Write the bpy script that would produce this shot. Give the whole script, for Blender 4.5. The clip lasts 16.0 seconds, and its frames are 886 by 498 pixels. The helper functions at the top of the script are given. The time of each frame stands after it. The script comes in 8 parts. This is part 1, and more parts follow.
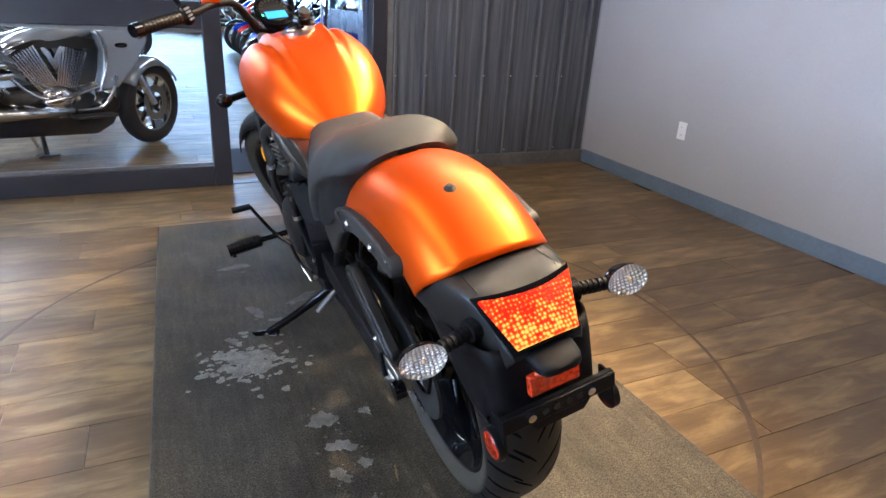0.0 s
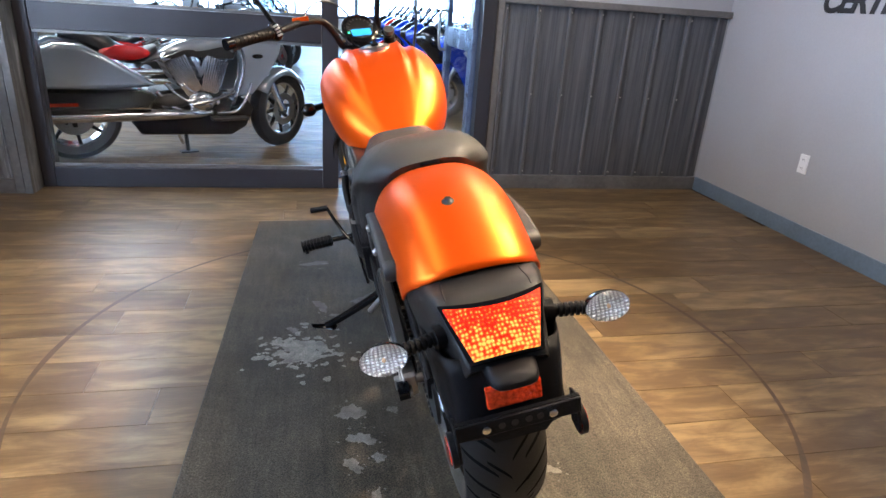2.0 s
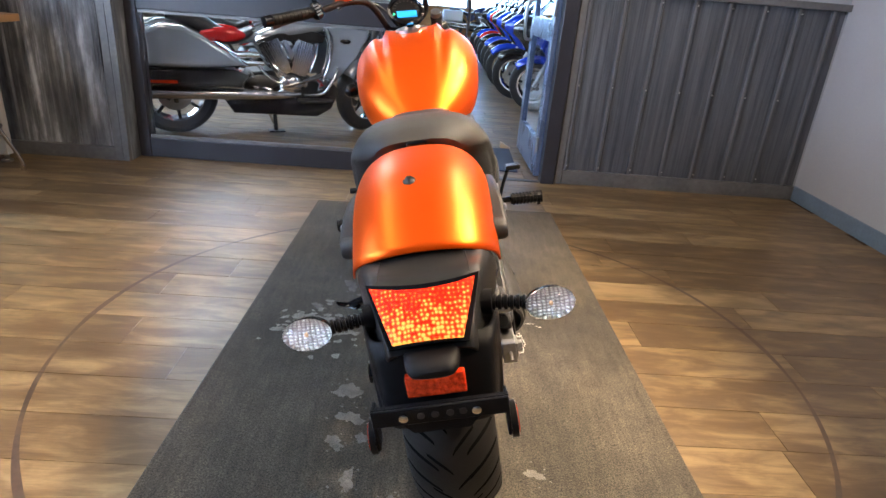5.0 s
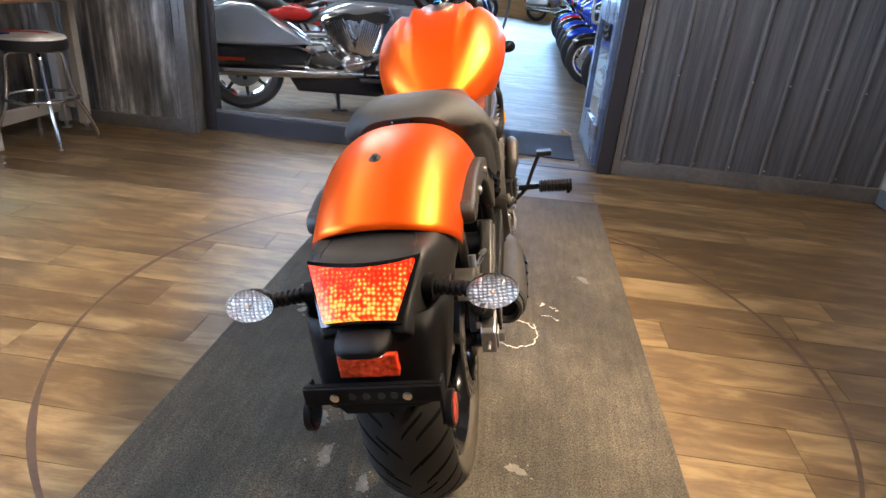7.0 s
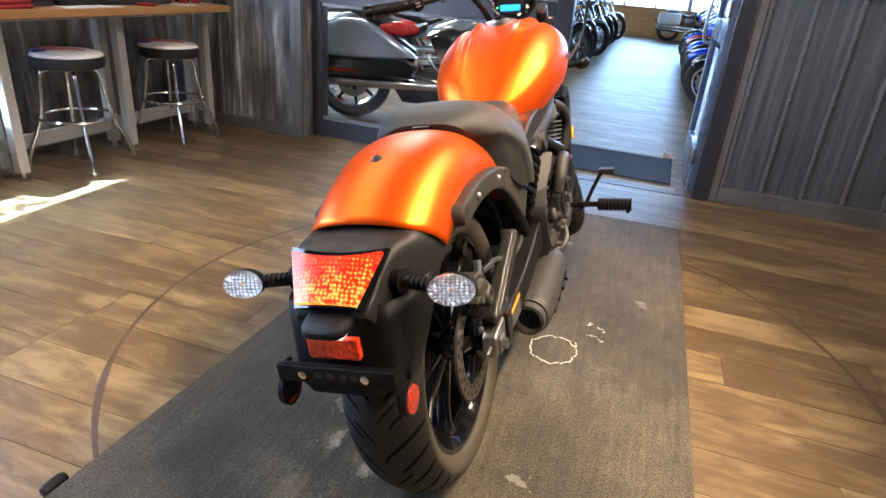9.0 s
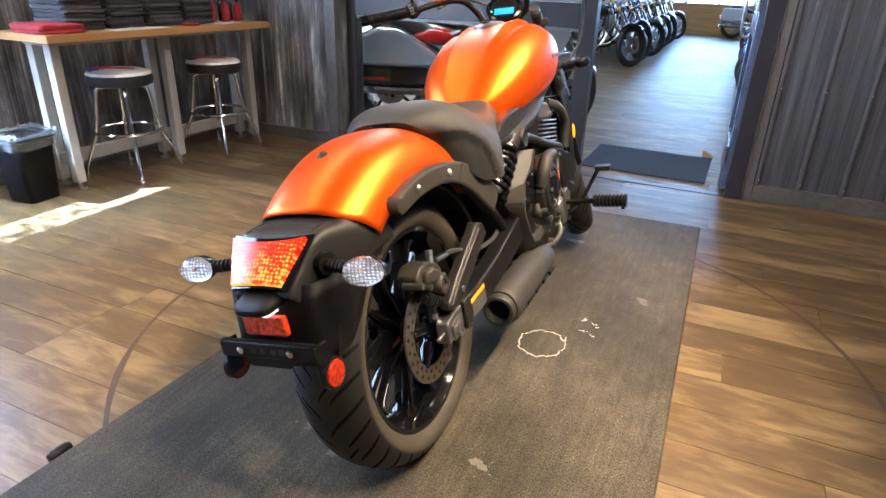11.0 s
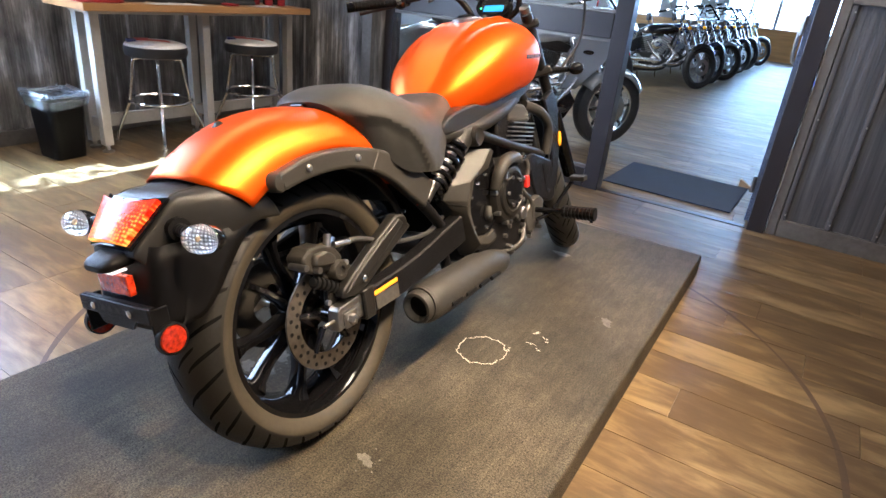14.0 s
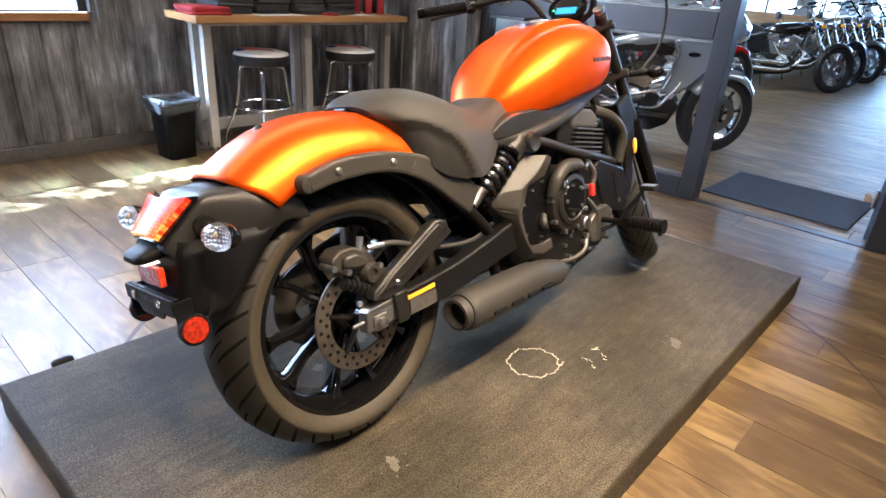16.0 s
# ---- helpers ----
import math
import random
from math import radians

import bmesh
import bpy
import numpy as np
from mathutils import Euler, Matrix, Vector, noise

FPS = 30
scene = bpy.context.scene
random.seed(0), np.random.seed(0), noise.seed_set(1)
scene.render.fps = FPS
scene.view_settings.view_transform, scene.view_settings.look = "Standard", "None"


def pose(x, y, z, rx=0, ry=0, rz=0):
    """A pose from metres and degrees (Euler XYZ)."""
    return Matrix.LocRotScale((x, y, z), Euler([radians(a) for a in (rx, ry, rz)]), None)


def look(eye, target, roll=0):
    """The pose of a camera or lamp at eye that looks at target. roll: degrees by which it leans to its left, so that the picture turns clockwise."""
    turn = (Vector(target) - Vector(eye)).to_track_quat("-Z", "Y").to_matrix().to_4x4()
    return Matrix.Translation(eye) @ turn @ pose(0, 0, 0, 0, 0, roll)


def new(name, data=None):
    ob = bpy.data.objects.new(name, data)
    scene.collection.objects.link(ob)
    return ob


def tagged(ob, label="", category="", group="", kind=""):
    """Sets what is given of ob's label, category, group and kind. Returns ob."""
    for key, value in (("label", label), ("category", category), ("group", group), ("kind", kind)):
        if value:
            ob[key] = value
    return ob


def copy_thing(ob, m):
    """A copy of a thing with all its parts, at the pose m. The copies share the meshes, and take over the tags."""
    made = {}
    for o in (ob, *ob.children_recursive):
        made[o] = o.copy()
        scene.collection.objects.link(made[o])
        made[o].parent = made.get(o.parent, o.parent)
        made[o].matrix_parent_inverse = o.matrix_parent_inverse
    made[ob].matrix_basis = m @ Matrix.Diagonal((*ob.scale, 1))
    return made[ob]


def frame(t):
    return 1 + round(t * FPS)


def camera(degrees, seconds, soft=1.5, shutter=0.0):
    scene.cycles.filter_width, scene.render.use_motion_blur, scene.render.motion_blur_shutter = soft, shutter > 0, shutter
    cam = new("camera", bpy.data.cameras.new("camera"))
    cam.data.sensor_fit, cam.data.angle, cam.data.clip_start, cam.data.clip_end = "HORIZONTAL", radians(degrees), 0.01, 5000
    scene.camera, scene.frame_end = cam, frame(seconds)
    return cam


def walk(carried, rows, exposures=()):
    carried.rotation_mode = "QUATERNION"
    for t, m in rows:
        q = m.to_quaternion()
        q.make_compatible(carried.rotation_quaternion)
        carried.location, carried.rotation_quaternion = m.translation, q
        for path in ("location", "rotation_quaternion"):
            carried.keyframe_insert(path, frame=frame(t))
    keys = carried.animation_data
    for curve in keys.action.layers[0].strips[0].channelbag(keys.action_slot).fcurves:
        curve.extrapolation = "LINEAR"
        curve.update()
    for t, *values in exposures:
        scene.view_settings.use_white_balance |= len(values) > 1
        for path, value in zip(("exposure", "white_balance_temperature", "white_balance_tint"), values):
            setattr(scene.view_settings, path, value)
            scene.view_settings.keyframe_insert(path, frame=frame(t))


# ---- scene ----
cam = camera(72.3, 16.0)
METRES, EYE, TILT, LEAN, TURN = 1.6, 1.05, 0.0, 0.0, -24.4
PATH = [
    (0, (2.491, 1.564, 1.189), (3.285, 3.235, 0.43), 3.3),
    (0.5, (2.541, 1.544, 1.189), (3.218, 3.268, 0.434), 2.7),
    (1, (2.593, 1.515, 1.193), (3.174, 3.276, 0.445), 3.0),
    (1.5, (2.65, 1.478, 1.202), (3.145, 3.267, 0.46), 3.3),
    (2, (2.705, 1.445, 1.212), (3.115, 3.259, 0.476), 3.9),
    (2.5, (2.752, 1.423, 1.218), (3.069, 3.258, 0.487), 3.9),
    (3, (2.793, 1.41, 1.219), (3.046, 3.251, 0.481), 3.3),
    (3.5, (2.832, 1.403, 1.216), (3.035, 3.24, 0.453), 3.2),
    (4, (2.874, 1.405, 1.207), (3.049, 3.24, 0.429), 3.5),
    (4.2, (2.892, 1.415, 1.197), (3.052, 3.252, 0.422), 3.5),
    (6.3, (3.119, 1.471, 1.195), (3.027, 3.3, 0.391), 6.0),
    (6.5, (3.138, 1.477, 1.196), (3.019, 3.3, 0.382), 5.6),
    (7, (3.181, 1.486, 1.193), (3.015, 3.294, 0.353), 5.0),
    (7.5, (3.229, 1.494, 1.19), (2.971, 3.288, 0.343), 4.1),
    (8, (3.28, 1.499, 1.19), (2.926, 3.28, 0.351), 4.2),
    (8.5, (3.342, 1.495, 1.196), (2.894, 3.262, 0.372), 4.6),
    (9, (3.414, 1.488, 1.204), (2.877, 3.23, 0.382), 4.9),
    (9.2, (3.441, 1.49, 1.202), (2.878, 3.225, 0.381), 5.1),
    (11.3, (3.714, 1.511, 1.22), (2.966, 3.176, 0.402), 1.6),
    (11.5, (3.736, 1.519, 1.223), (3.0, 3.185, 0.396), 1.5),
    (12, (3.79, 1.547, 1.213), (3.078, 3.224, 0.388), 1.8),
    (12.5, (3.842, 1.582, 1.205), (3.106, 3.26, 0.403), 2.8),
    (13, (3.896, 1.621, 1.194), (3.12, 3.29, 0.413), 4.6),
    (13.5, (3.948, 1.659, 1.19), (3.097, 3.277, 0.379), 4.9),
    (14, (3.992, 1.701, 1.194), (3.072, 3.281, 0.384), 6.0),
    (14.5, (4.024, 1.734, 1.199), (3.036, 3.268, 0.379), 5.0),
    (15, (4.053, 1.762, 1.201), (3.006, 3.249, 0.368), 4.3),
    (15.5, (4.083, 1.791, 1.202), (2.961, 3.223, 0.37), 4.0),
    (16, (4.116, 1.824, 1.202), (2.911, 3.192, 0.379), 3.9),
]
walk(cam, [(t, look(eye, target, roll)) for t, eye, target, roll in PATH], ((0.0, 5.2), (16.0, 5.2)))

# ---- light and exposure ----
world = bpy.data.worlds.new("sky")
scene.world = world
world.use_nodes = True
SUN_WAY = Vector((0.72, 0.64, -1.044)).normalized()
wn = world.node_tree.nodes
sky = wn.new("ShaderNodeTexSky")
sky.sky_type, sky.sun_disc = "NISHITA", False
sky.sun_elevation = math.asin(-SUN_WAY.z)
sky.sun_rotation = math.atan2(-SUN_WAY.x, -SUN_WAY.y)
world.node_tree.links.new(sky.outputs[0], wn["Background"].inputs[0])
wn["Background"].inputs[1].default_value = 0.05
sun = new("sun", bpy.data.lights.new("sun", "SUN"))
sun.data.energy, sun.data.angle, sun.data.color = 4.4, radians(0.5), (0.46, 0.69, 1.0)
sun.rotation_mode = "QUATERNION"
sun.rotation_quaternion = SUN_WAY.to_track_quat("-Z", "Y")


def area(name, eye, target, sx, sy, watts, color, spread=180):
    lamp = new(name, bpy.data.lights.new(name, "AREA"))
    lamp.data.shape, lamp.data.size, lamp.data.size_y = "RECTANGLE", sx, sy
    lamp.data.energy, lamp.data.color = watts * 0.574, color
    lamp.data.spread = radians(spread)
    lamp.matrix_world = look(eye, target)
    return lamp


WARM, DAY = (1.0, 0.83, 0.69), (0.47, 0.655, 1.0)
# daylight in the window openings
area("window_light", (-0.22, 1.7, 1.55), (3, 1.9, 0.6), 3.0, 1.3, 11.8, DAY)
area("hall_window_light_far", (2.7, 20.95, 2.0), (2.7, 6, 0.4), 9.0, 2.2, 1.0, (0.50, 0.70, 1.0))
area("hall_window_light_side", (-5.7, 12.0, 2.0), (3, 12, 0.3), 10.0, 2.2, 15, (0.45, 0.66, 1.0))
# warm ceiling tubes of the display room
for lx, ly, watts, wide in ((1.35, 2.9, 2.1, 0.6), (3.85, 3.7, 3.7, 0.12)):
    area("tube_light", (lx, ly, 2.78), (lx, ly, 0), wide, 3.2, watts, WARM, 175)
# a row of small spots over the display, turned to the motorcycle
for ly, aim, watts in ((1.9, 2.5, 13.5), (3.0, 3.1, 17.5), (4.1, 3.6, 18.5)):
    lamp = new("spot_light", bpy.data.lights.new("spot_light", "SPOT"))
    lamp.data.energy, lamp.data.color, lamp.data.shadow_soft_size = watts, (1.0, 0.77, 0.53), 0.028
    lamp.data.spot_size, lamp.data.spot_blend = radians(61), 0.9
    lamp.matrix_world = look((4.45, ly, 2.70), (2.92, aim, 0.1))
for lx, watts in ((0.1, 13), (5.0, 4)):
    area("hall_tube_light", (lx, 8.8, 3.3), (lx, 8.8, 0), 0.4, 5.0, watts, (0.74, 0.87, 1.0))

# ---- mesh helpers ----


def part(name, bm, material, parent=None, label="", smooth=True, bevel=0.0, solid=0.0):
    me = bpy.data.meshes.new(name)
    bmesh.ops.recalc_face_normals(bm, faces=bm.faces[:])
    bm.to_mesh(me)
    bm.free()
    if material is not None:
        for m in (material if isinstance(material, (list, tuple)) else [material]):
            me.materials.append(m)
    if smooth:
        me.polygons.foreach_set("use_smooth", [True] * len(me.polygons))
        me.set_sharp_from_angle(angle=radians(38))
    ob = new(name, me)
    if parent is not None:
        ob.parent = parent
    if solid:
        md = ob.modifiers.new("thickness", "SOLIDIFY")
        md.thickness, md.offset = solid, -1
    if bevel:
        md = ob.modifiers.new("edge", "BEVEL")
        md.width, md.segments, md.limit_method = bevel, 2, "ANGLE"
    if label:
        ob["label"] = label
    return ob


def root(name, m, label, category, group="", kind=""):
    ob = new(name)
    ob.empty_display_size = 0.1
    ob.matrix_world = m
    return tagged(ob, label, category, group, kind)


def box(bm, a, b, m=None):
    """A box between two corners."""
    lo, hi = [min(p, q) for p, q in zip(a, b)], [max(p, q) for p, q in zip(a, b)]
    v = [bm.verts.new((x, y, z)) for x in (lo[0], hi[0]) for y in (lo[1], hi[1]) for z in (lo[2], hi[2])]
    for f in ((0, 1, 3, 2), (4, 6, 7, 5), (0, 4, 5, 1), (2, 3, 7, 6), (0, 2, 6, 4), (1, 5, 7, 3)):
        bm.faces.new([v[i] for i in f])
    if m is not None:
        bmesh.ops.transform(bm, matrix=m, verts=v)
    return bm


def boxed(a, b, m=None):
    return box(bmesh.new(), a, b, m)


def skin(bm, rings, closed=True, caps=True):
    """Faces between rings of points."""
    rows = [[bm.verts.new(p) for p in r] for r in rings]
    n = len(rows[0])
    for r, s in zip(rows, rows[1:]):
        for i in range(n if closed else n - 1):
            j = (i + 1) % n
            bm.faces.new((r[i], r[j], s[j], s[i]))
    if closed and caps:
        bm.faces.new(rows[0][::-1])
        bm.faces.new(rows[-1])
    return bm


def spline(points, steps=6):
    """A smooth line through points (Catmull-Rom)."""
    p = [Vector(q) for q in points]
    if len(p) < 3:
        return p
    p = [2 * p[0] - p[1]] + p + [2 * p[-1] - p[-2]]
    out = []
    for a, b, c, d in zip(p, p[1:], p[2:], p[3:]):
        for k in range(steps):
            t = k / steps
            out.append(0.5 * (2 * b + (c - a) * t + (2 * a - 5 * b + 4 * c - d) * t * t + (3 * b - a - 3 * c + d) * t ** 3))
    out.append(p[-2])
    return out


def tube(bm, points, radius, n=12, steps=6, flat=1.0, up=(0, 0, 1)):
    """A round rod along a line; radius may be one number or a list for the given points."""
    line = spline(points, steps)
    k = len(line)
    rad = [radius] * k if isinstance(radius, (int, float)) else [float(q) for q in np.interp(np.linspace(0, 1, k), np.linspace(0, 1, len(radius)), radius)]
    rings, side = [], None
    for i, p in enumerate(line):
        d = (line[min(i + 1, k - 1)] - line[max(i - 1, 0)]).normalized()
        if side is None:
            side = d.cross(Vector(up))
            if side.length < 1e-3:
                side = d.cross(Vector((1, 0, 0)))
        side = (side - d * side.dot(d)).normalized()
        nor = side.cross(d)
        rings.append([p + rad[i] * (math.cos(a) * side + flat * math.sin(a) * nor) for a in (2 * math.pi * j / n for j in range(n))])
    return skin(bm, rings)


def rod(bm, a, b, r, n=14, r2=None):
    return tube(bm, [a, b], [r, r if r2 is None else r2], n)


def ribbed_rod(bm, a, b, r0, r1, count, n=14):
    """One rod whose radius steps between r0 and r1."""
    a, b = Vector(a), Vector(b)
    d = (b - a).normalized()
    side = d.cross(Vector((0, 0, 1)))
    side = side.normalized() if side.length > 1e-3 else Vector((1, 0, 0))
    nor = side.cross(d)
    rings = []
    for k in range(count):
        for f, r in ((0.0, r0), (0.38, r0), (0.42, r1), (0.96, r1), (1.0, r0)):
            p = a + (b - a) * ((k + f * 0.999) / count)
            rings.append([p + r * (math.cos(t) * side + math.sin(t) * nor) for t in (2 * math.pi * j / n for j in range(n))])
    return skin(bm, rings)


def lathe(bm, profile, axis="x", center=(0, 0, 0), n=48, ring=False):
    """A turned body: profile of (radius, place along the axis)."""
    c, rings = Vector(center), []
    for r, h in profile:
        row = []
        for j in range(n):
            a = 2 * math.pi * j / n
            u, v = r * math.cos(a), r * math.sin(a)
            row.append(c + Vector({"x": (h, u, v), "y": (u, h, v), "z": (u, v, h)}[axis]))
        rings.append(row)
    if ring:
        rings.append(rings[0])
    return skin(bm, rings, caps=not ring)


def plate(bm, pts, axis, a, b):
    """A flat outline pulled out between a and b along an axis. pts are the two other coordinates in order."""
    def at(p, h):
        return {"x": (h, p[0], p[1]), "y": (p[0], h, p[1]), "z": (p[0], p[1], h)}[axis]
    return skin(bm, [[at(p, a) for p in pts], [at(p, b) for p in pts]])


def ball(bm, c, r, n=14, m=8):
    rx, ry, rz = r if isinstance(r, (tuple, list)) else (r, r, r)
    rings = []
    for i in range(1, m):
        t = math.pi * i / m
        rings.append([(c[0] + rx * math.sin(t) * math.cos(2 * math.pi * j / n), c[1] + ry * math.sin(t) * math.sin(2 * math.pi * j / n), c[2] - rz * math.cos(t)) for j in range(n)])
    return skin(bm, rings)


# ---- materials ----


def material(name, color, rough=0.5, metal=0.0, grain=0.0, scale=60.0, dirt=0.0, dirt_scale=6.0, bump=0.0, bump_scale=200.0, stretch=(1, 1, 1), coat=0.0, spread=0.0, emit=0.0, island=False, spec=0.5):
    """A surface with fine grain, larger stains and fine relief; spread varies it from object to object."""
    m = bpy.data.materials.new(name)
    m.use_nodes = True
    nt = m.node_tree
    nodes, link = nt.nodes, nt.links.new
    bsdf = nodes["Principled BSDF"]
    bsdf.inputs["Base Color"].default_value = (*color, 1)
    bsdf.inputs["Roughness"].default_value = rough
    bsdf.inputs["Metallic"].default_value = metal
    bsdf.inputs["Coat Weight"].default_value = coat
    bsdf.inputs["Specular IOR Level"].default_value = spec
    if emit:
        bsdf.inputs["Emission Color"].default_value = (*color, 1)
        bsdf.inputs["Emission Strength"].default_value = emit * 0.574
    co = nodes.new("ShaderNodeTexCoord")
    mp = nodes.new("ShaderNodeMapping")
    mp.inputs["Scale"].default_value = stretch
    link(co.outputs["Object"], mp.inputs[0])
    value = None
    for amount, sc, detail in ((grain, scale, 6), (dirt, dirt_scale, 4)):
        if not amount:
            continue
        tx = nodes.new("ShaderNodeTexNoise")
        tx.inputs["Scale"].default_value, tx.inputs["Detail"].default_value = sc, detail
        link(mp.outputs[0], tx.inputs["Vector"])
        mr = nodes.new("ShaderNodeMapRange")
        mr.inputs["From Min"].default_value, mr.inputs["From Max"].default_value = 0.3, 0.7
        mr.inputs["To Min"].default_value, mr.inputs["To Max"].default_value = 1 - amount, 1 + amount * 0.6
        link(tx.outputs["Fac"], mr.inputs["Value"])
        if value is None:
            value = mr.outputs[0]
        else:
            mu = nodes.new("ShaderNodeMath")
            mu.operation = "MULTIPLY"
            link(value, mu.inputs[0])
            link(mr.outputs[0], mu.inputs[1])
            value = mu.outputs[0]
    if spread:
        oi = nodes.new("ShaderNodeNewGeometry" if island else "ShaderNodeObjectInfo")
        mr = nodes.new("ShaderNodeMapRange")
        mr.inputs["To Min"].default_value, mr.inputs["To Max"].default_value = 1 - spread, 1 + spread
        link(oi.outputs["Random Per Island" if island else "Random"], mr.inputs["Value"])
        if value is None:
            value = mr.outputs[0]
        else:
            mu = nodes.new("ShaderNodeMath")
            mu.operation = "MULTIPLY"
            link(value, mu.inputs[0])
            link(mr.outputs[0], mu.inputs[1])
            value = mu.outputs[0]
    if value is not None:
        mx = nodes.new("ShaderNodeMix")
        mx.data_type, mx.blend_type = "RGBA", "MULTIPLY"
        mx.inputs["Factor"].default_value = 1
        mx.inputs["A"].default_value = (*color, 1)
        link(value, mx.inputs["B"])
        link(mx.outputs["Result"], bsdf.inputs["Base Color"])
        rr = nodes.new("ShaderNodeMath")
        rr.operation = "MULTIPLY_ADD"
        rr.inputs[1].default_value, rr.inputs[2].default_value = 0.12, rough - 0.12
        link(value, rr.inputs[0])
        link(rr.outputs[0], bsdf.inputs["Roughness"])
    if bump:
        tx = nodes.new("ShaderNodeTexNoise")
        tx.inputs["Scale"].default_value, tx.inputs["Detail"].default_value = bump_scale, 4
        link(mp.outputs[0], tx.inputs["Vector"])
        bp = nodes.new("ShaderNodeBump")
        bp.inputs["Strength"].default_value, bp.inputs["Distance"].default_value = bump, 0.004
        link(tx.outputs["Fac"], bp.inputs["Height"])
        link(bp.outputs[0], bsdf.inputs["Normal"])
    return m


def wood_planks(name, island):
    """Vinyl wood boards: every board its own tone, long grain, knots, a satin finish."""
    m = bpy.data.materials.new(name)
    m.use_nodes = True
    nt = m.node_tree
    nodes, link = nt.nodes, nt.links.new
    bsdf = nodes["Principled BSDF"]
    co = nodes.new("ShaderNodeTexCoord")
    rnd = nodes.new("ShaderNodeNewGeometry" if island else "ShaderNodeObjectInfo").outputs["Random Per Island" if island else "Random"]
    geo = nodes.new("ShaderNodeNewGeometry")
    off = nodes.new("ShaderNodeVectorMath")
    off.operation = "MULTIPLY_ADD"
    link(rnd, off.inputs[0])
    off.inputs[1].default_value = (37.0, 91.0, 13.0)
    link(geo.outputs["Position"], off.inputs[2])

    def grain(stretch, scale, detail, rough=0.6, dist=0.0):
        mp = nodes.new("ShaderNodeMapping")
        mp.inputs["Scale"].default_value = stretch
        link(off.outputs[0], mp.inputs[0])
        tx = nodes.new("ShaderNodeTexNoise")
        tx.inputs["Scale"].default_value, tx.inputs["Detail"].default_value = scale, detail
        tx.inputs["Roughness"].default_value, tx.inputs["Distortion"].default_value = rough, dist
        link(mp.outputs[0], tx.inputs["Vector"])
        return tx.outputs["Fac"]

    tone = nodes.new("ShaderNodeMath")
    tone.operation = "MULTIPLY_ADD"
    link(rnd, tone.inputs[0])
    tone.inputs[1].default_value, tone.inputs[2].default_value = 0.16, -0.08
    add = nodes.new("ShaderNodeMath")
    add.operation = "ADD"
    link(grain((1.7, 6.0, 1), 2.4, 6, 0.58, 0.5), add.inputs[0])
    link(tone.outputs[0], add.inputs[1])
    ramp = nodes.new("ShaderNodeValToRGB")
    stops = ((0.26, (0.062, 0.0380, 0.0182)), (0.43, (0.082, 0.0515, 0.0243)), (0.54, (0.124, 0.0812, 0.0382)), (0.70, (0.198, 0.137, 0.068)))
    ramp.color_ramp.elements[0].position, ramp.color_ramp.elements[0].color = stops[0][0], (*stops[0][1], 1)
    ramp.color_ramp.elements[1].position, ramp.color_ramp.elements[1].color = stops[3][0], (*stops[3][1], 1)
    for pos, col in stops[1:3]:
        e = ramp.color_ramp.elements.new(pos)
        e.color = (*col, 1)
    link(add.outputs[0], ramp.inputs[0])
    fine = nodes.new("ShaderNodeMapRange")
    link(grain((3, 70, 1), 3.0, 6, 0.7), fine.inputs["Value"])
    fine.inputs["From Min"].default_value, fine.inputs["From Max"].default_value = 0.3, 0.7
    fine.inputs["To Min"].default_value, fine.inputs["To Max"].default_value = 0.80, 1.14
    mx = nodes.new("ShaderNodeMix")
    mx.data_type, mx.blend_type = "RGBA", "MULTIPLY"
    mx.inputs["Factor"].default_value = 1
    link(ramp.outputs[0], mx.inputs["A"])
    link(fine.outputs[0], mx.inputs["B"])
    link(mx.outputs["Result"], bsdf.inputs["Base Color"])
    bsdf.inputs["Specular IOR Level"].default_value = 0.36
    rg = nodes.new("ShaderNodeMapRange")
    link(grain((2, 12, 1), 2.0, 3), rg.inputs["Value"])
    rg.inputs["To Min"].default_value, rg.inputs["To Max"].default_value = (0.34, 0.60) if island else (0.24, 0.46)
    link(rg.outputs[0], bsdf.inputs["Roughness"])
    bp = nodes.new("ShaderNodeBump")
    bp.inputs["Strength"].default_value, bp.inputs["Distance"].default_value = 0.07, 0.002
    link(grain((3, 60, 1), 3.0, 4), bp.inputs["Height"])
    link(bp.outputs[0], bsdf.inputs["Normal"])
    return m


